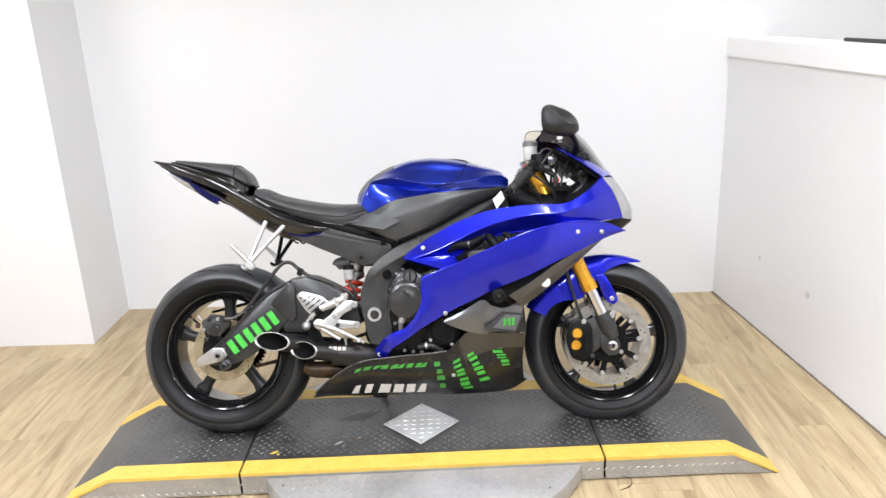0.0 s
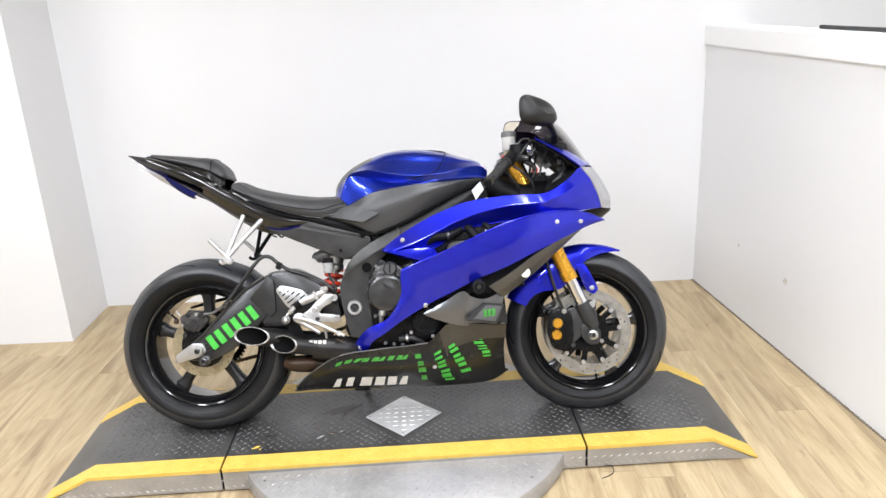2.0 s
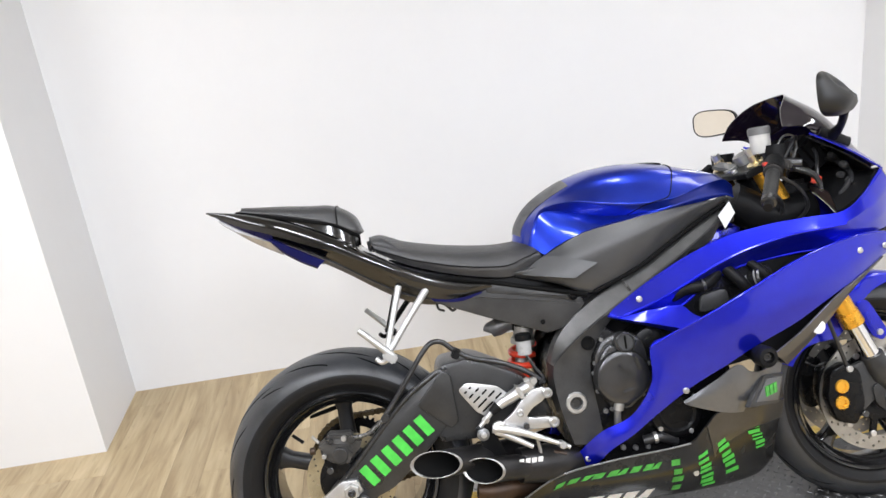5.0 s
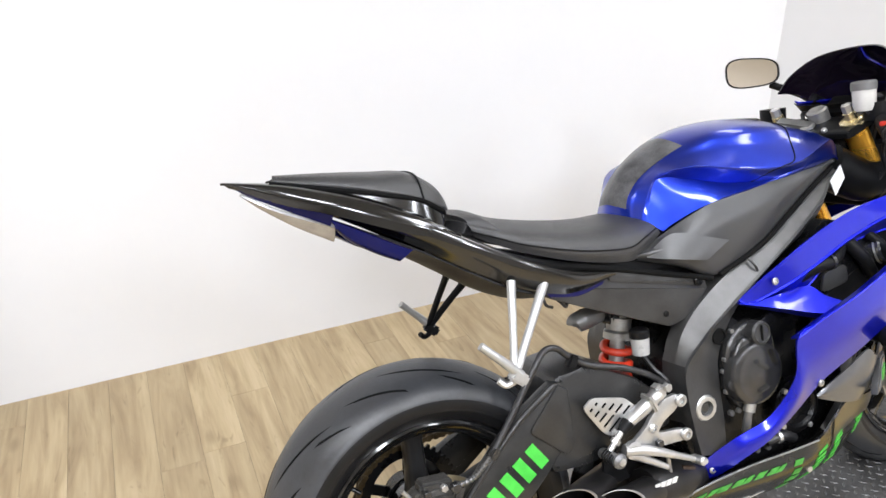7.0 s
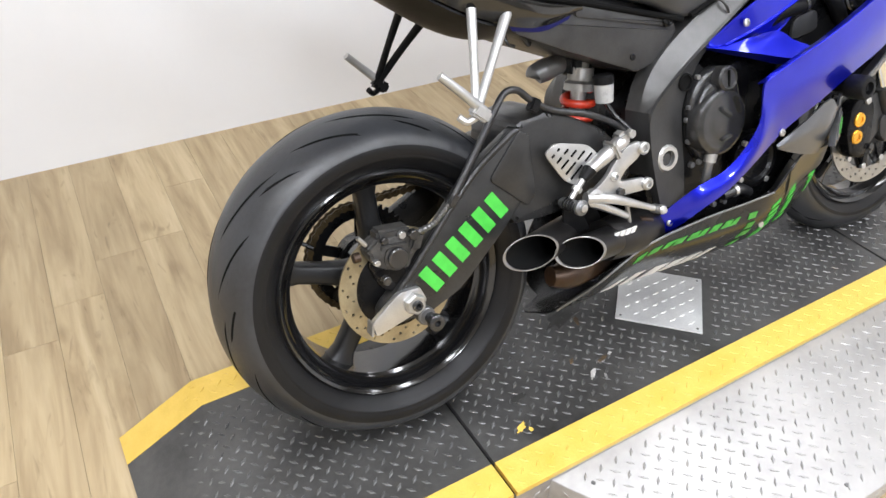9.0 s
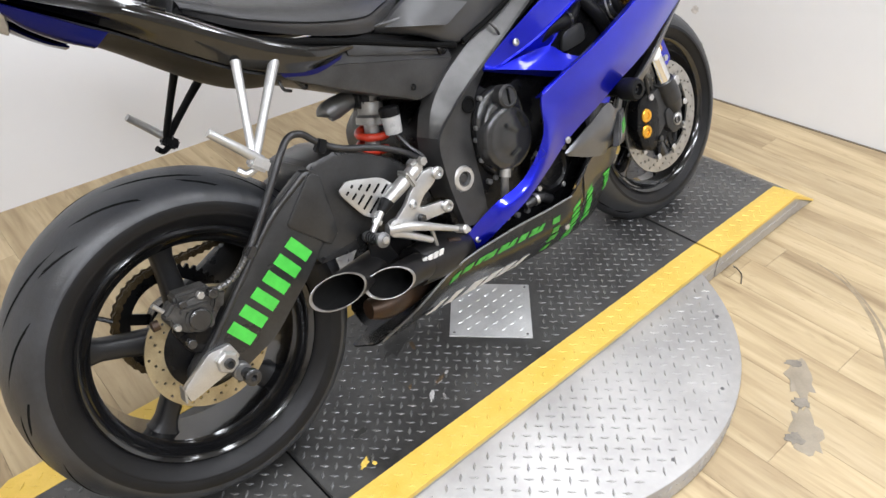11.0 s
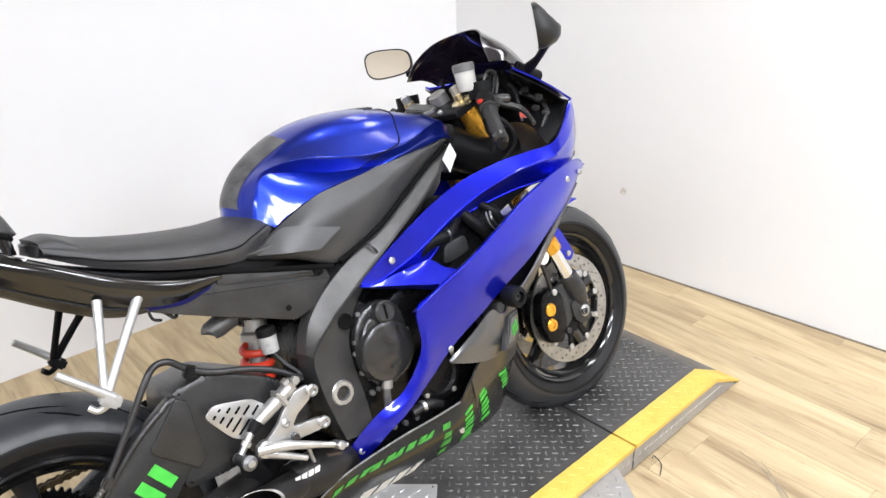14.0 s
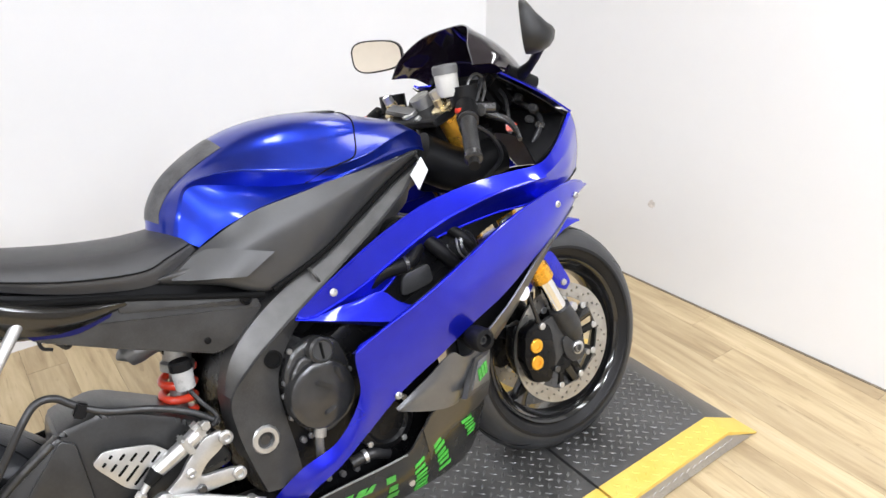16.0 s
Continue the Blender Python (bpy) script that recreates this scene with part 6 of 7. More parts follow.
# the far side is cut shorter at the back, where the pipe comes out
sides = both([PT, PM, PB, PC])
sides = sides[:4] + [[(x if x > -0.2 else -0.2 + (x + 0.2) * 0.75, y, z) for x, y, z in q] for q in sides[4:]]
pan = part("belly_pan", surf(sides, 60, 37, 0.004), PAN, bike, "scuffed dark grey belly pan with decals", sharp=50)
part("pan_lip", tube([(x, y - 0.001, z) for x, y, z in PT[:6]], 0.0022, 8), GREYCAST, pan, "bright worn upper edge of the pan")
part("pan_flare", surf([[(x, y - 0.002, z) for x, y, z in PT[6:]], [(a[0] * 0.5 + b[0] * 0.5, (a[1] + b[1]) / 2 - 0.006, a[2] * 0.5 + b[2] * 0.5) for a, b in zip(PT[6:], PM[6:])], [(a[0] * (1 - q) + b[0] * q, a[1] * (1 - q) + b[1] * q - 0.003, a[2] * (1 - q) + b[2] * q) for a, b, q in zip(PT[6:], PM[6:], (0.9, 0.75, 0.55, 0.5))]], 24, 9, 0.002), mat("bronze_grey_fairing", (0.060, 0.056, 0.050), 0.33, 0.6, 0.2, 10, coat=0.3), pan, "bronze-grey upper corner of the pan")
gpan = grid_of(both([PT, PM, PB, PC]), 100, 121)[:, :41]


def pan_word(u0, u1, v0, v1, count, material, label, diag=False):
    """Bars that follow the side of the pan."""
    bm = bmesh.new()
    n = np.cross(np.gradient(gpan, axis=0), np.gradient(gpan, axis=1))
    n /= np.maximum(np.linalg.norm(n, axis=2), 1e-9)[..., None]
    n *= -np.sign(n[..., 1:2])
    at = lambda u, v: gpan[int(round(u * 99)), int(round(v * 40))] + n[int(round(u * 99)), int(round(v * 40))] * 0.0016
    for k in range(count):
        if diag:
            a0, a1 = v0 + (v1 - v0) * k / count, v0 + (v1 - v0) * (k + 0.60) / count
            sh = 0.45 * (u1 - u0) * k / count
            q = [at(u0 + sh, a0), at(u1 + sh - 0.02, a0), at(u1 + sh - 0.02, a1), at(u0 + sh, a1)]
        else:
            a0, a1 = u0 + (u1 - u0) * k / count, u0 + (u1 - u0) * (k + 0.66) / count
            q = [at(a0, v1), at(a1, v1), at(a1 + 0.012, v0), at(a0 + 0.012, v0)]
        top = [bm.verts.new(p) for p in q]
        low_ = [bm.verts.new(p + np.array([0, 0.002, 0])) for p in q]
        bm.faces.new(top), bm.faces.new(low_[::-1])
        for i in range(4):
            bm.faces.new((top[i], low_[i], low_[(i + 1) % 4], top[(i + 1) % 4]))
    part("pan_lettering", bm, material, pan, label)


pan_word(0.185, 0.440, 0.70, 0.93, 6, WHITE, "white block lettering shown as bars")
pan_word(0.205, 0.445, 0.19, 0.29, 9, GREEND, "worn green lettering shown as bars")
pan_word(0.475, 0.530, 0.20, 0.86, 4, GREEND, "worn green lettering shown as bars", True)
pan_word(0.585, 0.655, 0.28, 0.92, 7, GREEN, "green lettering shown as bars", True)
pan_word(0.690, 0.765, 0.22, 0.80, 7, GREEN, "green lettering shown as bars", True)
pan_word(0.835, 0.895, 0.22, 0.62, 7, GREEN, "green lettering shown as bars", True)
part("pan_fastener", knob(gpan[int(0.58 * 99), 22] + np.array([0, -0.001, 0]), 0.007, 0.003), ALU, pan)

# nose, lamp glass, inner cowl and screen
nose = part("nose_fairing", surf(both([[(0.520, -0.172, 0.990), (0.60, -0.194, 0.936), (0.668, -0.206, 0.882)], [(0.545, -0.150, 0.984), (0.635, -0.145, 0.940), (0.705, -0.130, 0.892)], [(0.655, 0, 0.985), (0.705, 0, 0.938), (0.748, 0, 0.880)]]), 24, 25, 0.004), BLUE, bike, "metallic blue nose cowl above the head lamps", sharp=40)
part("nose_chin", surf([[(0.56, -0.21, 0.728), (0.65, -0.175, 0.731), (0.750, -0.105, 0.740), (0.80, 0, 0.735), (0.750, 0.105, 0.740), (0.65, 0.175, 0.731), (0.56, 0.21, 0.728)], [(0.58, -0.18, 0.700), (0.65, -0.15, 0.700), (0.73, -0.08, 0.705), (0.76, 0, 0.705), (0.73, 0.08, 0.705), (0.65, 0.15, 0.700), (0.58, 0.18, 0.700)]], 40, 6, 0.004), PLASTIC, nose)

LAMPG = both([[(0.666, -0.205, 0.881), (0.702, -0.176, 0.841), (0.732, -0.141, 0.789), (0.750, -0.110, 0.741)], [(0.722, -0.110, 0.884), (0.757, -0.096, 0.836), (0.783, -0.078, 0.782), (0.790, -0.060, 0.738)], [(0.748, 0, 0.880), (0.780, 0, 0.830), (0.804, 0, 0.775), (0.804, 0, 0.735)]])
part("head_lamp", surf(LAMPG, 24, 25, 0.004), LENS, nose, "clear head lamp glass")
part("inner_cowl", surf([[(0.535, -0.222, 0.796), (0.60, -0.214, 0.828), (0.66, -0.195, 0.878)], [(0.56, -0.14, 0.85), (0.63, -0.13, 0.88), (0.68, -0.12, 0.88)], [(0.57, 0, 0.86), (0.65, 0, 0.90), (0.70, 0, 0.88)], [(0.56, 0.14, 0.85), (0.63, 0.13, 0.88), (0.68, 0.12, 0.88)], [(0.535, 0.222, 0.796), (0.60, 0.214, 0.828), (0.66, 0.195, 0.878)]], 14, 21, 0.003), PLASTIC, nose)
part("inner_wall", surf([[(0.53, -0.222, 0.790), (0.60, -0.214, 0.822), (0.655, -0.196, 0.874)], [(0.52, -0.19, 0.72), (0.60, -0.17, 0.74), (0.66, -0.14, 0.76)]], 14, 6, 0.003), PLASTIC, nose)
part("cowl_liner", surf(both([[(0.512, -0.166, 0.984), (0.592, -0.189, 0.928), (0.660, -0.201, 0.872)], [(0.535, -0.146, 0.974), (0.622, -0.141, 0.928), (0.692, -0.126, 0.880)], [(0.640, 0, 0.972), (0.690, 0, 0.926), (0.735, 0, 0.868)]]), 24, 25, 0.002), PLASTIC, nose, "black inside of the cowl", sharp=40)
gauge = part("instrument_pod", block((0.570, 0, 0.945), (0.06, 0.20, 0.09), 0.015, (0, -35, 0)), PLASTIC, nose, "black instrument pod")
part("dial", lathe([(0.038, 0), (0.038, 0.008), (0.034, 0.009), (0.001, 0.006)], (0.535, -0.035, 0.955), (-0.8, 0, 0.55), 28), COVER, gauge)
for y, z in ((-0.12, 0.925), (-0.16, 0.90), (-0.14, 0.875), (-0.17, 0.86), (-0.10, 0.95)):
    part("connector", block((0.60 + 0.1 * (0.93 - z), y, z), (0.022, 0.02, 0.016), 0.003, (20, 30, 40)), COVER, nose)
part("harness", tube([(0.60, -0.08, 0.93), (0.62, -0.13, 0.90), (0.61, -0.17, 0.87), (0.57, -0.18, 0.83)], 0.006, 8), HOSE, nose)
part("harness", tube([(0.58, -0.05, 0.97), (0.56, -0.12, 0.94), (0.54, -0.15, 0.90), (0.53, -0.16, 0.86)], 0.004, 8), HOSE, nose)
SCR = both([
    [(0.545, -0.152, 0.986), (0.510, -0.165, 1.008), (0.458, -0.168, 1.014)],
    [(0.628, -0.145, 0.945), (0.555, -0.140, 1.025), (0.474, -0.138, 1.056)],
    [(0.700, -0.100, 0.905), (0.605, -0.095, 1.030), (0.515, -0.090, 1.093)],
    [(0.728, 0, 0.905), (0.640, 0, 1.035), (0.548, 0, 1.104)],
])
part("windscreen", surf(SCR, 28, 37, 0.003), SCREEN, bike, "dark smoked windscreen", sharp=50)

# mirrors


def mirror(side):
    c = np.array([0.510, -0.282, 1.062] if side < 0 else [0.500, 0.290, 1.076])
    d = np.array([-0.70, side * 0.71, 0.06])
    d /= np.linalg.norm(d)
    nrm = np.array([-0.71, -side * 0.70, 0.02])
    up = np.array([0.0, 0, 1.0])
    up -= nrm * (up @ nrm) / (nrm @ nrm)
    up /= np.linalg.norm(up)
    nrm = np.cross(d, up) * (1 if np.cross(d, up) @ nrm > 0 else -1)
    loop, size = [], 1.10 if side < 0 else 0.9
    for k in range(40):
        a = k * 2 * math.pi / 40
        x, z = math.cos(a), math.sin(a)
        e = 3.2
        q = (abs(x) ** e + abs(z) ** e) ** (-1 / e)
        loop.append((size * 0.074 * x * q, size * 0.043 * z * q * (1 + 0.12 * x)))
    bm = bmesh.new()
    rings = []
    for s, depth in ((0.95, -0.001), (1.0, 0.003), (1.03, -0.008), (0.98, -0.024), (0.84, -0.040), (0.60, -0.050), (0.28, -0.054)):
        rings.append([bm.verts.new(c + d * u * s + up * v * s + nrm * depth * (1 - 0.6 * ((v + 0.043) / 0.086) ** 2 if depth < 0 else 1)) for u, v in loop])
    for a, b in zip(rings, rings[1:]):
        for k in range(40):
            bm.faces.new((a[k], a[(k + 1) % 40], b[(k + 1) % 40], b[k]))
    bm.faces.new(rings[0]), bm.faces.new(rings[-1])
    shell = part("mirror", bm, MIRSHELL, bike, "black plastic rear-view mirror", sharp=50)
    bm = bmesh.new()
    f = bm.faces.new([bm.verts.new(c + d * u * 0.94 + up * v * 0.93 + nrm * 0.0035) for u, v in loop])
    part("mirror_glass", bm, MIRROR, shell, "mirror glass")
    root = np.array([0.585, side * 0.148, 0.972])
    foot = c - d * 0.045 - up * 0.035 - nrm * 0.02
    part("stalk", tube([foot, foot * 0.45 + root * 0.55 + np.array([0.01, 0, 0.0]), root], [0.010, 0.009, 0.016], 12), PLASTIC, shell)
    part("mirror_foot", tube([root + np.array([-0.03, 0, 0.018]), root + np.array([0.035, 0, -0.022])], [0.014, 0.02], 12), PLASTIC, shell)


mirror(-1)
mirror(1)

# ---- front end ----
fw = part("front_wheel", lathe([(0.014, -0.075), (0.028, -0.07), (0.036, -0.05), (0.038, 0), (0.036, 0.05), (0.028, 0.07), (0.014, 0.075)], FRONT, n=40), RIMBLACK, bike, m=STEER)
tyre(fw, FRONT, 0.300, 0.062, [(0.0, 0.10, 0.60, 0.42, -0.12), (0.30, 0.45, 0.93, 0.32, 0.2)], STEER)
part("rim", rim(FRONT, 0.050), RIMBLACK, fw, "gloss black rim", m=STEER)
for k in range(5):
    part("spoke", spoke(FRONT, 11 + 72 * k, 0.034, 0.19, 0.020), RIMBLACK, fw, m=STEER)
part("valve", tube([FRONT + Vector((0.033, 0.0, -0.180)), FRONT + Vector((0.027, -0.008, -0.150))], 0.0045, 8), ENGINE, fw, m=STEER)
for s in (-1, 1):
    part("brake_disc", brake_disc(FRONT, 0.117, 0.155, s * 0.066 - 0.0025, 0.005, [(3, 0), (9, 5), (15, 10)], 300, 0.006), STEELF, fw, "drilled steel brake disc", m=STEER)
    car = part("disc_carrier", lathe([(0.030, s * 0.06), (0.050, s * 0.067), (0.074, s * 0.066), (0.074, s * 0.061), (0.03, s * 0.055)], FRONT, n=40), ENGINE, fw, "black disc carrier", m=STEER)
    for k in range(10):
        part("carrier_arm", block((FRONT.x + 0.086 * math.cos(radians(36 * k + 6)), s * 0.065, FRONT.z + 0.086 * math.sin(radians(36 * k + 6))), (0.056, 0.007, 0.021), 0.003, (0, -36 * k - 6, 0)), ENGINE, car, m=STEER)
    for k in range(10):
        a = radians(36 * k + 6)
        part("disc_button", knob((FRONT.x + 0.112 * math.cos(a), s * 0.062, FRONT.z + 0.112 * math.sin(a)), 0.0085, 0.009, (0, s, 0), 14), ALU, car, "bright disc button", m=STEER)


def fork_leg(s):
    at = lambda z: Vector((0.632 - (z - 0.5) * 0.445, s * 0.104, z))
    leg = part("fork_leg", tube([at(0.925), at(0.505)], 0.0265, 24), GOLD, bike, "gold anodised fork leg", m=STEER)
    part("fork_collar", tube([at(0.530), at(0.497)], [0.029, 0.029], 24), GOLD, leg, m=STEER)
    part("chrome_tube", tube([at(0.50), at(0.38)], 0.0215, 24), CHROME, leg, "chromed lower fork tube", m=STEER)
    part("axle_lug", tube([at(0.412), at(0.385), at(0.355), at(0.322)], [0.028, 0.031, 0.030, 0.020], 20), FRAMEDARK, leg, "black axle carrier", m=STEER)
    part("lug_foot", prism(rounded([(0.66, 0.33), (0.70, 0.345), (0.735, 0.31), (0.728, 0.262), (0.69, 0.258), (0.665, 0.285)], 3, 0.3), s * 0.086, s * 0.112, 0.005), FRAMEDARK, leg, m=STEER)
    part("axle_end", lathe([(0.017, 0), (0.017, 0.005), (0.013, 0.008), (0.008, 0.008), (0.008, -0.004), (0.001, -0.004)], (0.706, s * 0.112, 0.295), (0, s, 0), 20), ALU, leg, "bright axle end", m=STEER)
    part("pinch_bolt", knob((0.735, s * 0.106, 0.272), 0.007, 0.012, (0, s, 0)), ALUCAST, leg, m=STEER)
    part("reflector_stub", knob((0.704, s * 0.112, 0.405), 0.012, 0.012, (0, s, 0)), ALU, leg, m=STEER)
    cal = part("front_caliper", prism(rounded([(0.555, 0.385), (0.600, 0.402), (0.635, 0.375), (0.640, 0.285), (0.610, 0.235), (0.560, 0.250), (0.540, 0.315)], 4, 0.25), s * 0.075, s * 0.110, 0.008), ENGINE, bike, "black front brake caliper with gold piston caps", m=STEER)
    part("caliper_inner", prism(rounded([(0.555, 0.385), (0.595, 0.395), (0.60, 0.255), (0.560, 0.250), (0.540, 0.315)], 3, 0.25), s * 0.030, s * 0.060, 0.006), ENGINE, cal, m=STEER)
    for x, z in ((0.577, 0.342), (0.572, 0.300)):
        part("piston_cap", lathe([(0.0185, 0), (0.0185, 0.006), (0.016, 0.009), (0.009, 0.009), (0.008, 0.006), (0.001, 0.006)], (x + 0.003, s * 0.107, z), (0, s, 0), 24), GOLD, cal, "gold piston cap", m=STEER)
    part("caliper_bolt", knob((0.605, s * 0.104, 0.385), 0.009, 0.012, (0, s, 0)), ALU, cal, m=STEER)
    part("caliper_bolt", knob((0.632, s * 0.104, 0.262), 0.009, 0.012, (0, s, 0)), COVER, cal, m=STEER)
    part("bracket", prism(rounded([(0.60, 0.385), (0.655, 0.40), (0.70, 0.32), (0.62, 0.255), (0.60, 0.30)], 3, 0.25), s * 0.090, s * 0.106, 0.005), FRAMEDARK, cal, m=STEER)
    part("brake_line", tube([(0.600, s * 0.108, 0.395), (0.580, s * 0.118, 0.45), (0.560, s * 0.120, 0.52), (0.535, s * 0.110, 0.62), (0.50, s * 0.08, 0.74)], 0.0055, 8), HOSE, cal, m=STEER)


fork_leg(-1)
fork_leg(1)


def fender():
    """A mudguard that hugs the tyre, with a pointed front and low skirts by the fork."""
    bm = bmesh.new()
    g = []
    for k in range(41):
        t = k / 40
        a = radians(66 + (155 - 66) * t)
        skirt = 0.066 + 0.060 * math.exp(-((t - 0.60) / 0.20) ** 2)
        wide = 0.074 * (0.55 + 0.45 * min(1, t / 0.3))
        row = []
        for j in range(21):
            v = -1 + j / 10
            drop = max(0, abs(v) - 0.45) / 0.55
            r = 0.316 + 0.006 * (1 - v * v) - drop * skirt * min(1, t / 0.35)
            y = wide * math.copysign(min(1, abs(v) / 0.62) ** 0.8, v) + 0.008 * v
            row.append((FRONT.x + r * math.cos(a), y, FRONT.z + r * math.sin(a)))
        g.append(row)
    return sheet(np.array(g), 0.003, bm, 0.3)


fend = part("front_mudguard", fender(), BLUE, bike, "metallic blue front mudguard", m=STEER, sharp=55)
for s in (-1, 1):
    part("mudguard_stay", prism(rounded([(0.655, 0.548), (0.690, 0.552), (0.738, 0.458), (0.718, 0.438), (0.690, 0.455)], 3, 0.25), s * 0.080, s * 0.086, 0.002), BLUE, fend, m=STEER)
    part("screw", lathe([(0.009, 0), (0.008, 0.004), (0.001, 0.005)], (0.712, s * 0.086, 0.462), (0, s, 0), 14), ALU, fend, m=STEER)
part("front_axle", tube([(0.70, -0.12, 0.295), (0.70, 0.12, 0.295)], 0.011, 16), COVER, bike, m=STEER)

clamp = part("top_clamp", prism(rounded([(0.385, 0.925), (0.475, 0.955), (0.480, 0.935), (0.39, 0.905)], 2, 0.2), -0.13, 0.13, 0.005), PLASTIC, bike, "black top fork clamp", m=STEER)
part("lower_clamp", prism(rounded([(0.47, 0.770), (0.56, 0.800), (0.565, 0.765), (0.48, 0.735)], 2, 0.2), -0.135, 0.135, 0.006), PLASTIC, bike, "black lower fork clamp", m=STEER)
for s in (-1, 1):
    cap = part("fork_cap", lathe([(0.027, 0), (0.027, 0.010), (0.020, 0.014), (0.014, 0.014), (0.014, 0.030), (0.006, 0.032), (0.006, 0.045), (0.001, 0.046)], (0.437, s * 0.104, 0.938), (-0.40, 0, 0.91), 24), AMBER, clamp, "brass-coloured fork adjuster cap", m=STEER)
    part("adjuster", lathe([(0.012, 0), (0.012, 0.02), (0.001, 0.021)], (0.425, s * 0.104, 0.965), (-0.40, 0, 0.91), 6), ALU, cap, m=STEER)
part("ignition", lathe([(0.024, 0), (0.024, 0.03), (0.018, 0.034), (0.001, 0.030)], (0.455, 0, 0.945), (-0.40, 0, 0.91), 24), ALUCAST, clamp, m=STEER)
part("stem_nut", lathe([(0.018, 0), (0.018, 0.016), (0.001, 0.016)], (0.415, 0, 0.925), (-0.40, 0, 0.91), 6), ALU, clamp, m=STEER)
MIR = STEER @ Matrix.Diagonal((1, -1, 1, 1)) @ STEER.inverted()
for s, m in ((-1, None), (1, MIR)):
    A, B = Vector((0.428, -0.160, 0.920)), Vector((0.338, -0.284, 0.832))
    dirn = (B - A).normalized()
    bar = part("clip_on_bar", tube([A - dirn * 0.06, B], 0.011, 14), PLASTIC, bike, "black clip-on handlebar", m=m)
    part("grip", lathe([(0.0165, 0), (0.0175, 0.004), (0.0165, 0.01), (0.0160, 0.10), (0.0165, 0.108), (0.013, 0.11), (0.001, 0.11)], A + dirn * 0.03, dirn, 20), GRIPMAT, bar, "black rubber grip", m=m)
    part("bar_end", lathe([(0.0175, 0), (0.0175, 0.014), (0.012, 0.018), (0.006, 0.018), (0.006, 0.012), (0.001, 0.012)], A + dirn * 0.141, dirn, 20), COVER, bar, m=m)
    part("grip_flange", lathe([(0.022, 0), (0.022, 0.006), (0.016, 0.008)], A + dirn * 0.022, dirn, 20), GRIPMAT, bar, m=m)
    sw = part("switch_gear", tube([A - dirn * 0.028, A + dirn * 0.020], [0.022, 0.023], 16), PLASTIC, bar, m=m)
    part("kill_switch", block(A + Vector((-0.022, -0.004, 0.010)), (0.012, 0.014, 0.010), 0.002), RED, sw, "red switch", m=m)
    part("bar_clamp", tube([A - dirn * 0.07 + Vector((0, 0, 0.02)), A - dirn * 0.07 - Vector((0, 0, 0.02))], 0.032, 20), PLASTIC, bar, m=m)
    lev = part("brake_lever", tube([A + Vector((0.055, 0.01, -0.008)), A + Vector((0.080, -0.022, -0.028)), A + Vector((0.080, -0.048, -0.050)), A + Vector((0.070, -0.070, -0.068))], [0.009, 0.008, 0.006, 0.005], 12), COVER, bar, "dark metal lever", m=m)
    part("lever_bracket", block(A + Vector((0.030, 0.010, 0.004)), (0.045, 0.035, 0.022), 0.005, (0, 15, -40)), COVER, lev, m=m)
    part("master_cylinder", tube([A + Vector((0.012, 0.030, 0.012)), A + Vector((0.070, -0.004, 0.000))], [0.014, 0.012], 14), COVER, lev, m=m)
    part("lever_adjuster", block(A + Vector((0.084, -0.030, -0.044)), (0.012, 0.022, 0.018), 0.003, (0, 20, 30)), RED, lev, "red lever adjuster", m=m)
pot = part("brake_reservoir", lathe([(0.019, 0), (0.024, 0.010), (0.025, 0.048)], (0.434, -0.098, 0.958), (0, 0, 1), 24), RESERVOIR, bike, "milky front brake fluid reservoir")
part("cap", lathe([(0.027, 0), (0.027, 0.016), (0.023, 0.020), (0.001, 0.021)], (0.434, -0.098, 1.004), (0, 0, 1), 24), mat("grey_cap_plastic", (0.12, 0.12, 0.12), 0.4), pot, "grey reservoir cap")
part("hose", tube([(0.432, -0.098, 0.968), (0.440, -0.115, 0.945), (0.455, -0.14, 0.925)], 0.006, 8), HOSE, pot)
for pts in ([(0.465, -0.14, 0.935), (0.50, -0.13, 0.975), (0.525, -0.10, 0.985), (0.535, -0.06, 0.95), (0.52, -0.03, 0.88)],
            [(0.40, -0.17, 0.895), (0.43, -0.14, 0.86), (0.46, -0.12, 0.82), (0.45, -0.08, 0.77)],
            [(0.44, -0.15, 0.90), (0.49, -0.15, 0.86), (0.51, -0.14, 0.81), (0.48, -0.09, 0.76)],
            [(0.42, 0.05, 0.93), (0.47, 0.10, 0.96), (0.53, 0.08, 0.93), (0.53, 0.02, 0.86)],
            [(0.44, -0.06, 0.94), (0.49, -0.08, 0.95), (0.51, -0.06, 0.90), (0.49, -0.04, 0.82)]):
    part("control_cable", tube(pts, 0.0048, 8), HOSE, bike, "black control cable")
part("bleed_hose", tube([(0.445, -0.125, 0.930), (0.470, -0.128, 0.985), (0.500, -0.125, 0.992), (0.512, -0.122, 0.965), (0.500, -0.120, 0.935)], 0.003, 8), BRAID, bike, "thin pale hose looped behind the bars")
part("steering_bracket", block((0.415, 0.04, 0.945), (0.03, 0.10, 0.012), 0.003, (10, -24, 0)), GREYCAST, clamp, m=STEER)
for y in (-0.065, 0.065):
    part("clamp_bolt", knob((0.395, y, 0.925), 0.007, 0.010, (-0.6, 0, 0.8), 6), ALU, clamp, m=STEER)
part("air_duct", tube([(0.36, -0.05, 0.85), (0.45, -0.06, 0.80), (0.56, -0.05, 0.80)], 0.05, 20), PLASTIC, bike, "black air duct by the steering head")
part("front_stay", block((0.53, 0, 0.84), (0.10, 0.10, 0.08), 0.012), PLASTIC, bike, "black stay behind the instruments")
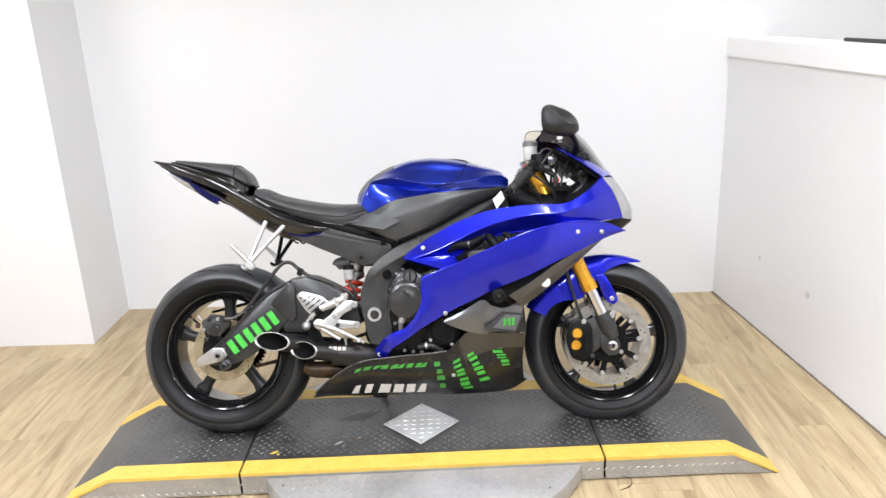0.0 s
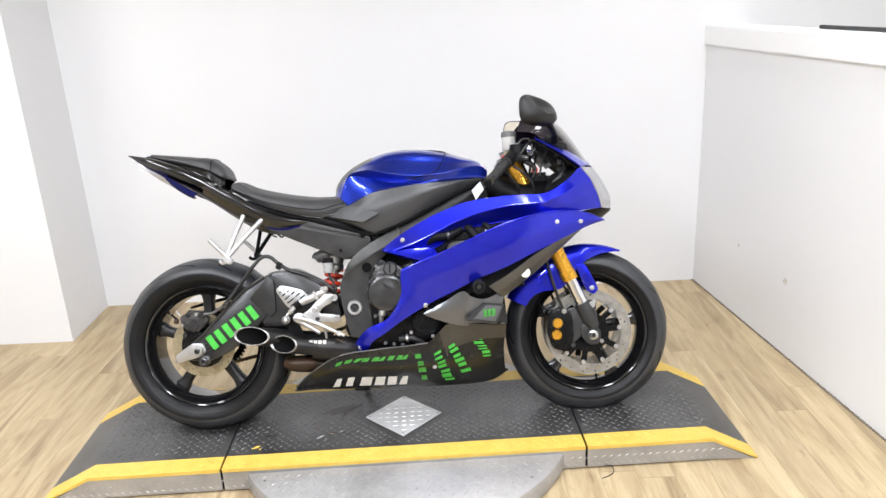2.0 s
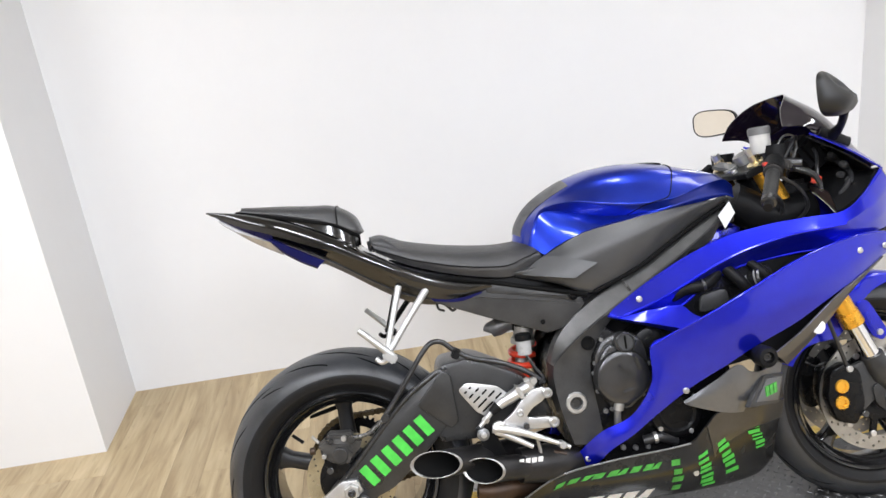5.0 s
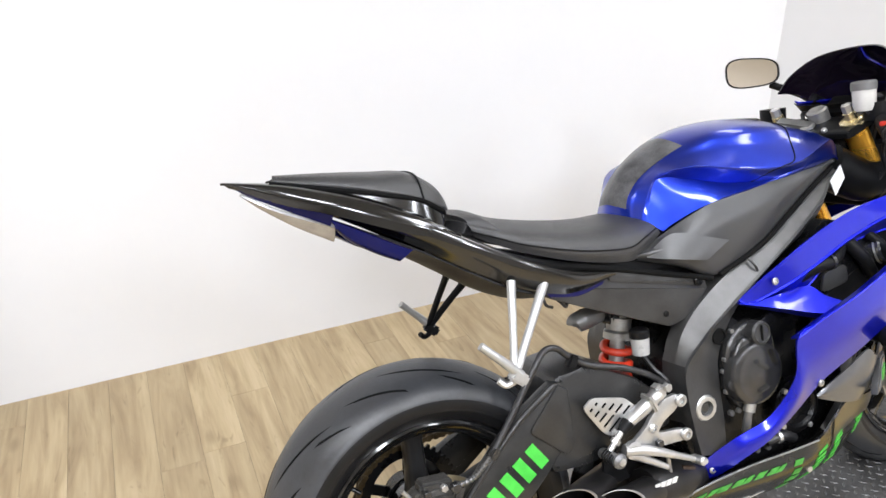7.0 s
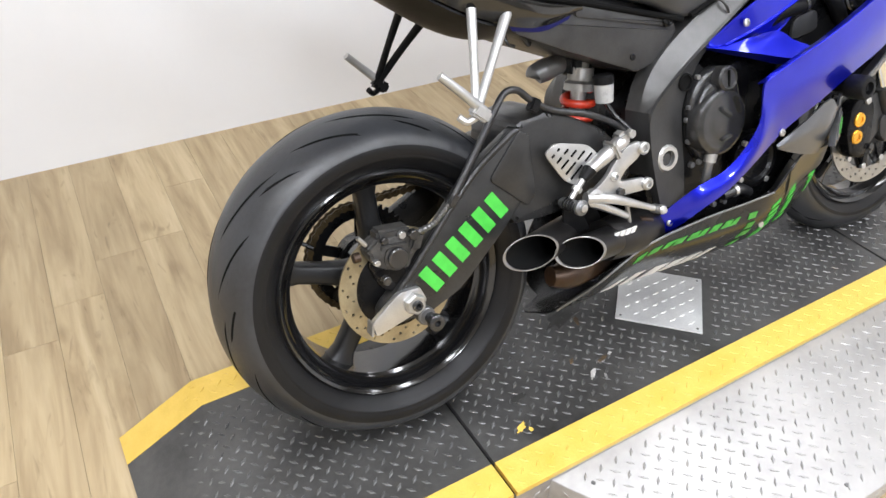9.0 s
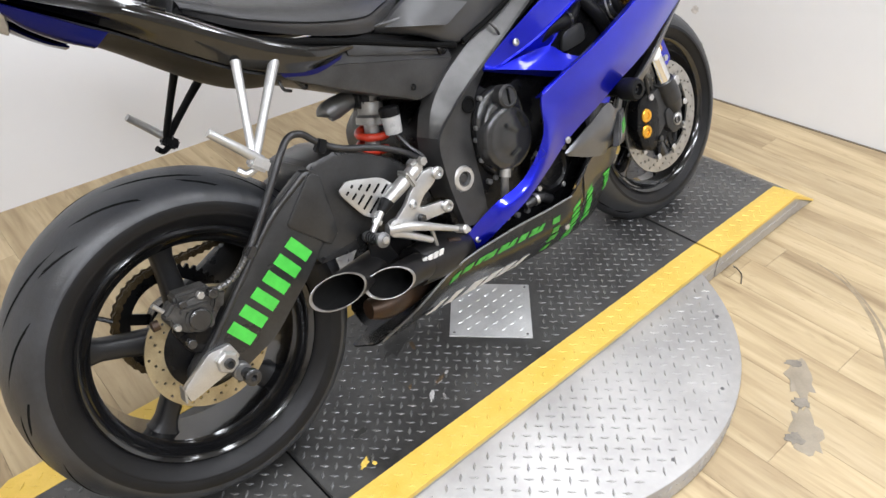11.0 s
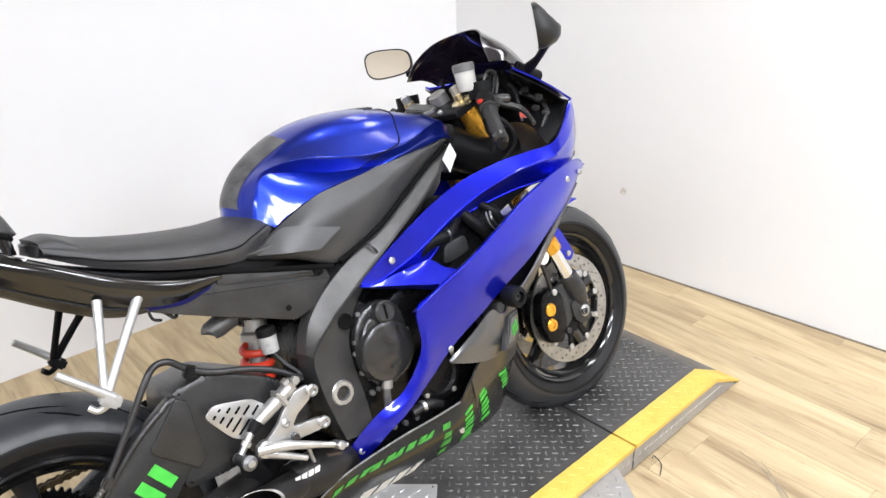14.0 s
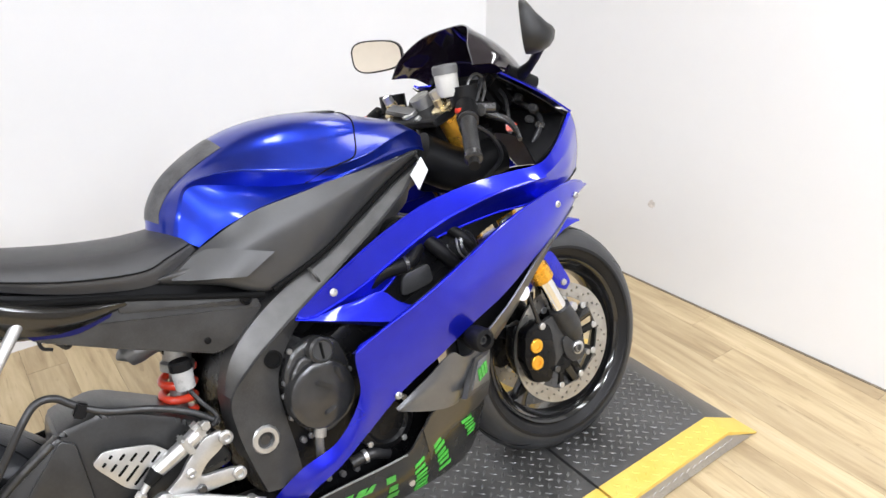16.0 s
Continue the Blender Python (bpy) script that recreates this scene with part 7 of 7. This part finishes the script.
stand = part("side_stand", tube([(-0.07, 0.155, 0.30), (-0.12, 0.20, 0.15), (-0.16, 0.235, 0.075)], [0.014, 0.012, 0.011], 12), PLASTIC, bike, "black side stand")
part("stand_foot", block((-0.165, 0.238, 0.070), (0.06, 0.035, 0.008), 0.002, (17, 0, 0)), PLASTIC, stand)

part("frame_label", prism([(0.326, 0.853), (0.337, 0.823), (0.308, 0.788), (0.294, 0.822)], -0.120, -0.118, 0), WHITE, bike, "plain white paper label on the frame")

# ---- wall foot joints and scuffs ----


def foot_joint(x0, y0, x1, y1):
    d = Vector((x1 - x0, y1 - y0, 0))
    a = math.degrees(math.atan2(d.y, d.x))
    part("floor_joint", block((0, 0, 0.0015), (d.length, 0.009, 0.003), 0), JOINT, floor, "", pose((x0 + x1) / 2, (y0 + y1) / 2, 0, 0, 0, a))


JOINT = mat("dark_joint_filler", (0.16, 0.13, 0.095), 0.7, 0, 0.4, 20)
foot_joint(2.016, -3.2, 1.558, 1.50)
SCUFF = mat("brown_wall_scuff", (0.63, 0.60, 0.57), 0.7, 0, 0.3, 60)
for k, (x, y, z, rx, ry) in enumerate(((1.610, 1.009, 0.356, 0.014, 0.012), (1.651, 0.584, 0.330, 0.018, 0.022))):
    ob = tagged(blotch("wall_scuff", 0, 0, 0, rx, ry, 0, SCUFF, None, 60 + k, ""), "small brown scuff on the white partition wall", "scuff")
    ob.matrix_world = pose(x - 0.001, y, z, 90, 0, -84.4)

# ---- floor planks ----
W, L = 0.124, 1.22
me = None
rng = random.Random(4)
rest = bmesh.new()
for i in range(-32, 36):
    start = -5.6 + rng.random() * L
    for j in range(7):
        x, y = i * W, start + j * L
        if y - L / 2 > 1.62 or y + L / 2 < -5.1 or (x < -1.9 and y - L / 2 > 1.1):
            continue
        if not -2.75 < x < 2.35 or y < -3.3:
            corners = [(x + a * (W - 0.0006) / 2, y + b * (L - 0.0008) / 2) for a, b in ((-1, -1), (1, -1), (1, 1), (-1, 1))]
            rest.faces.new([rest.verts.new((u, v, -0.0002)) for u, v in corners])
            continue
        if me is None:
            p = part("plank", block((0, 0, -0.002), (W - 0.0006, L - 0.0008, 0.004), 0.0003), OAK, floor)
            me = p.data
        else:
            p = new("plank", me)
            p.parent = floor
        p.location = (x, y, 0)
p = part("far_planks", rest, OAK, floor)
p["kind"] = "stuff"
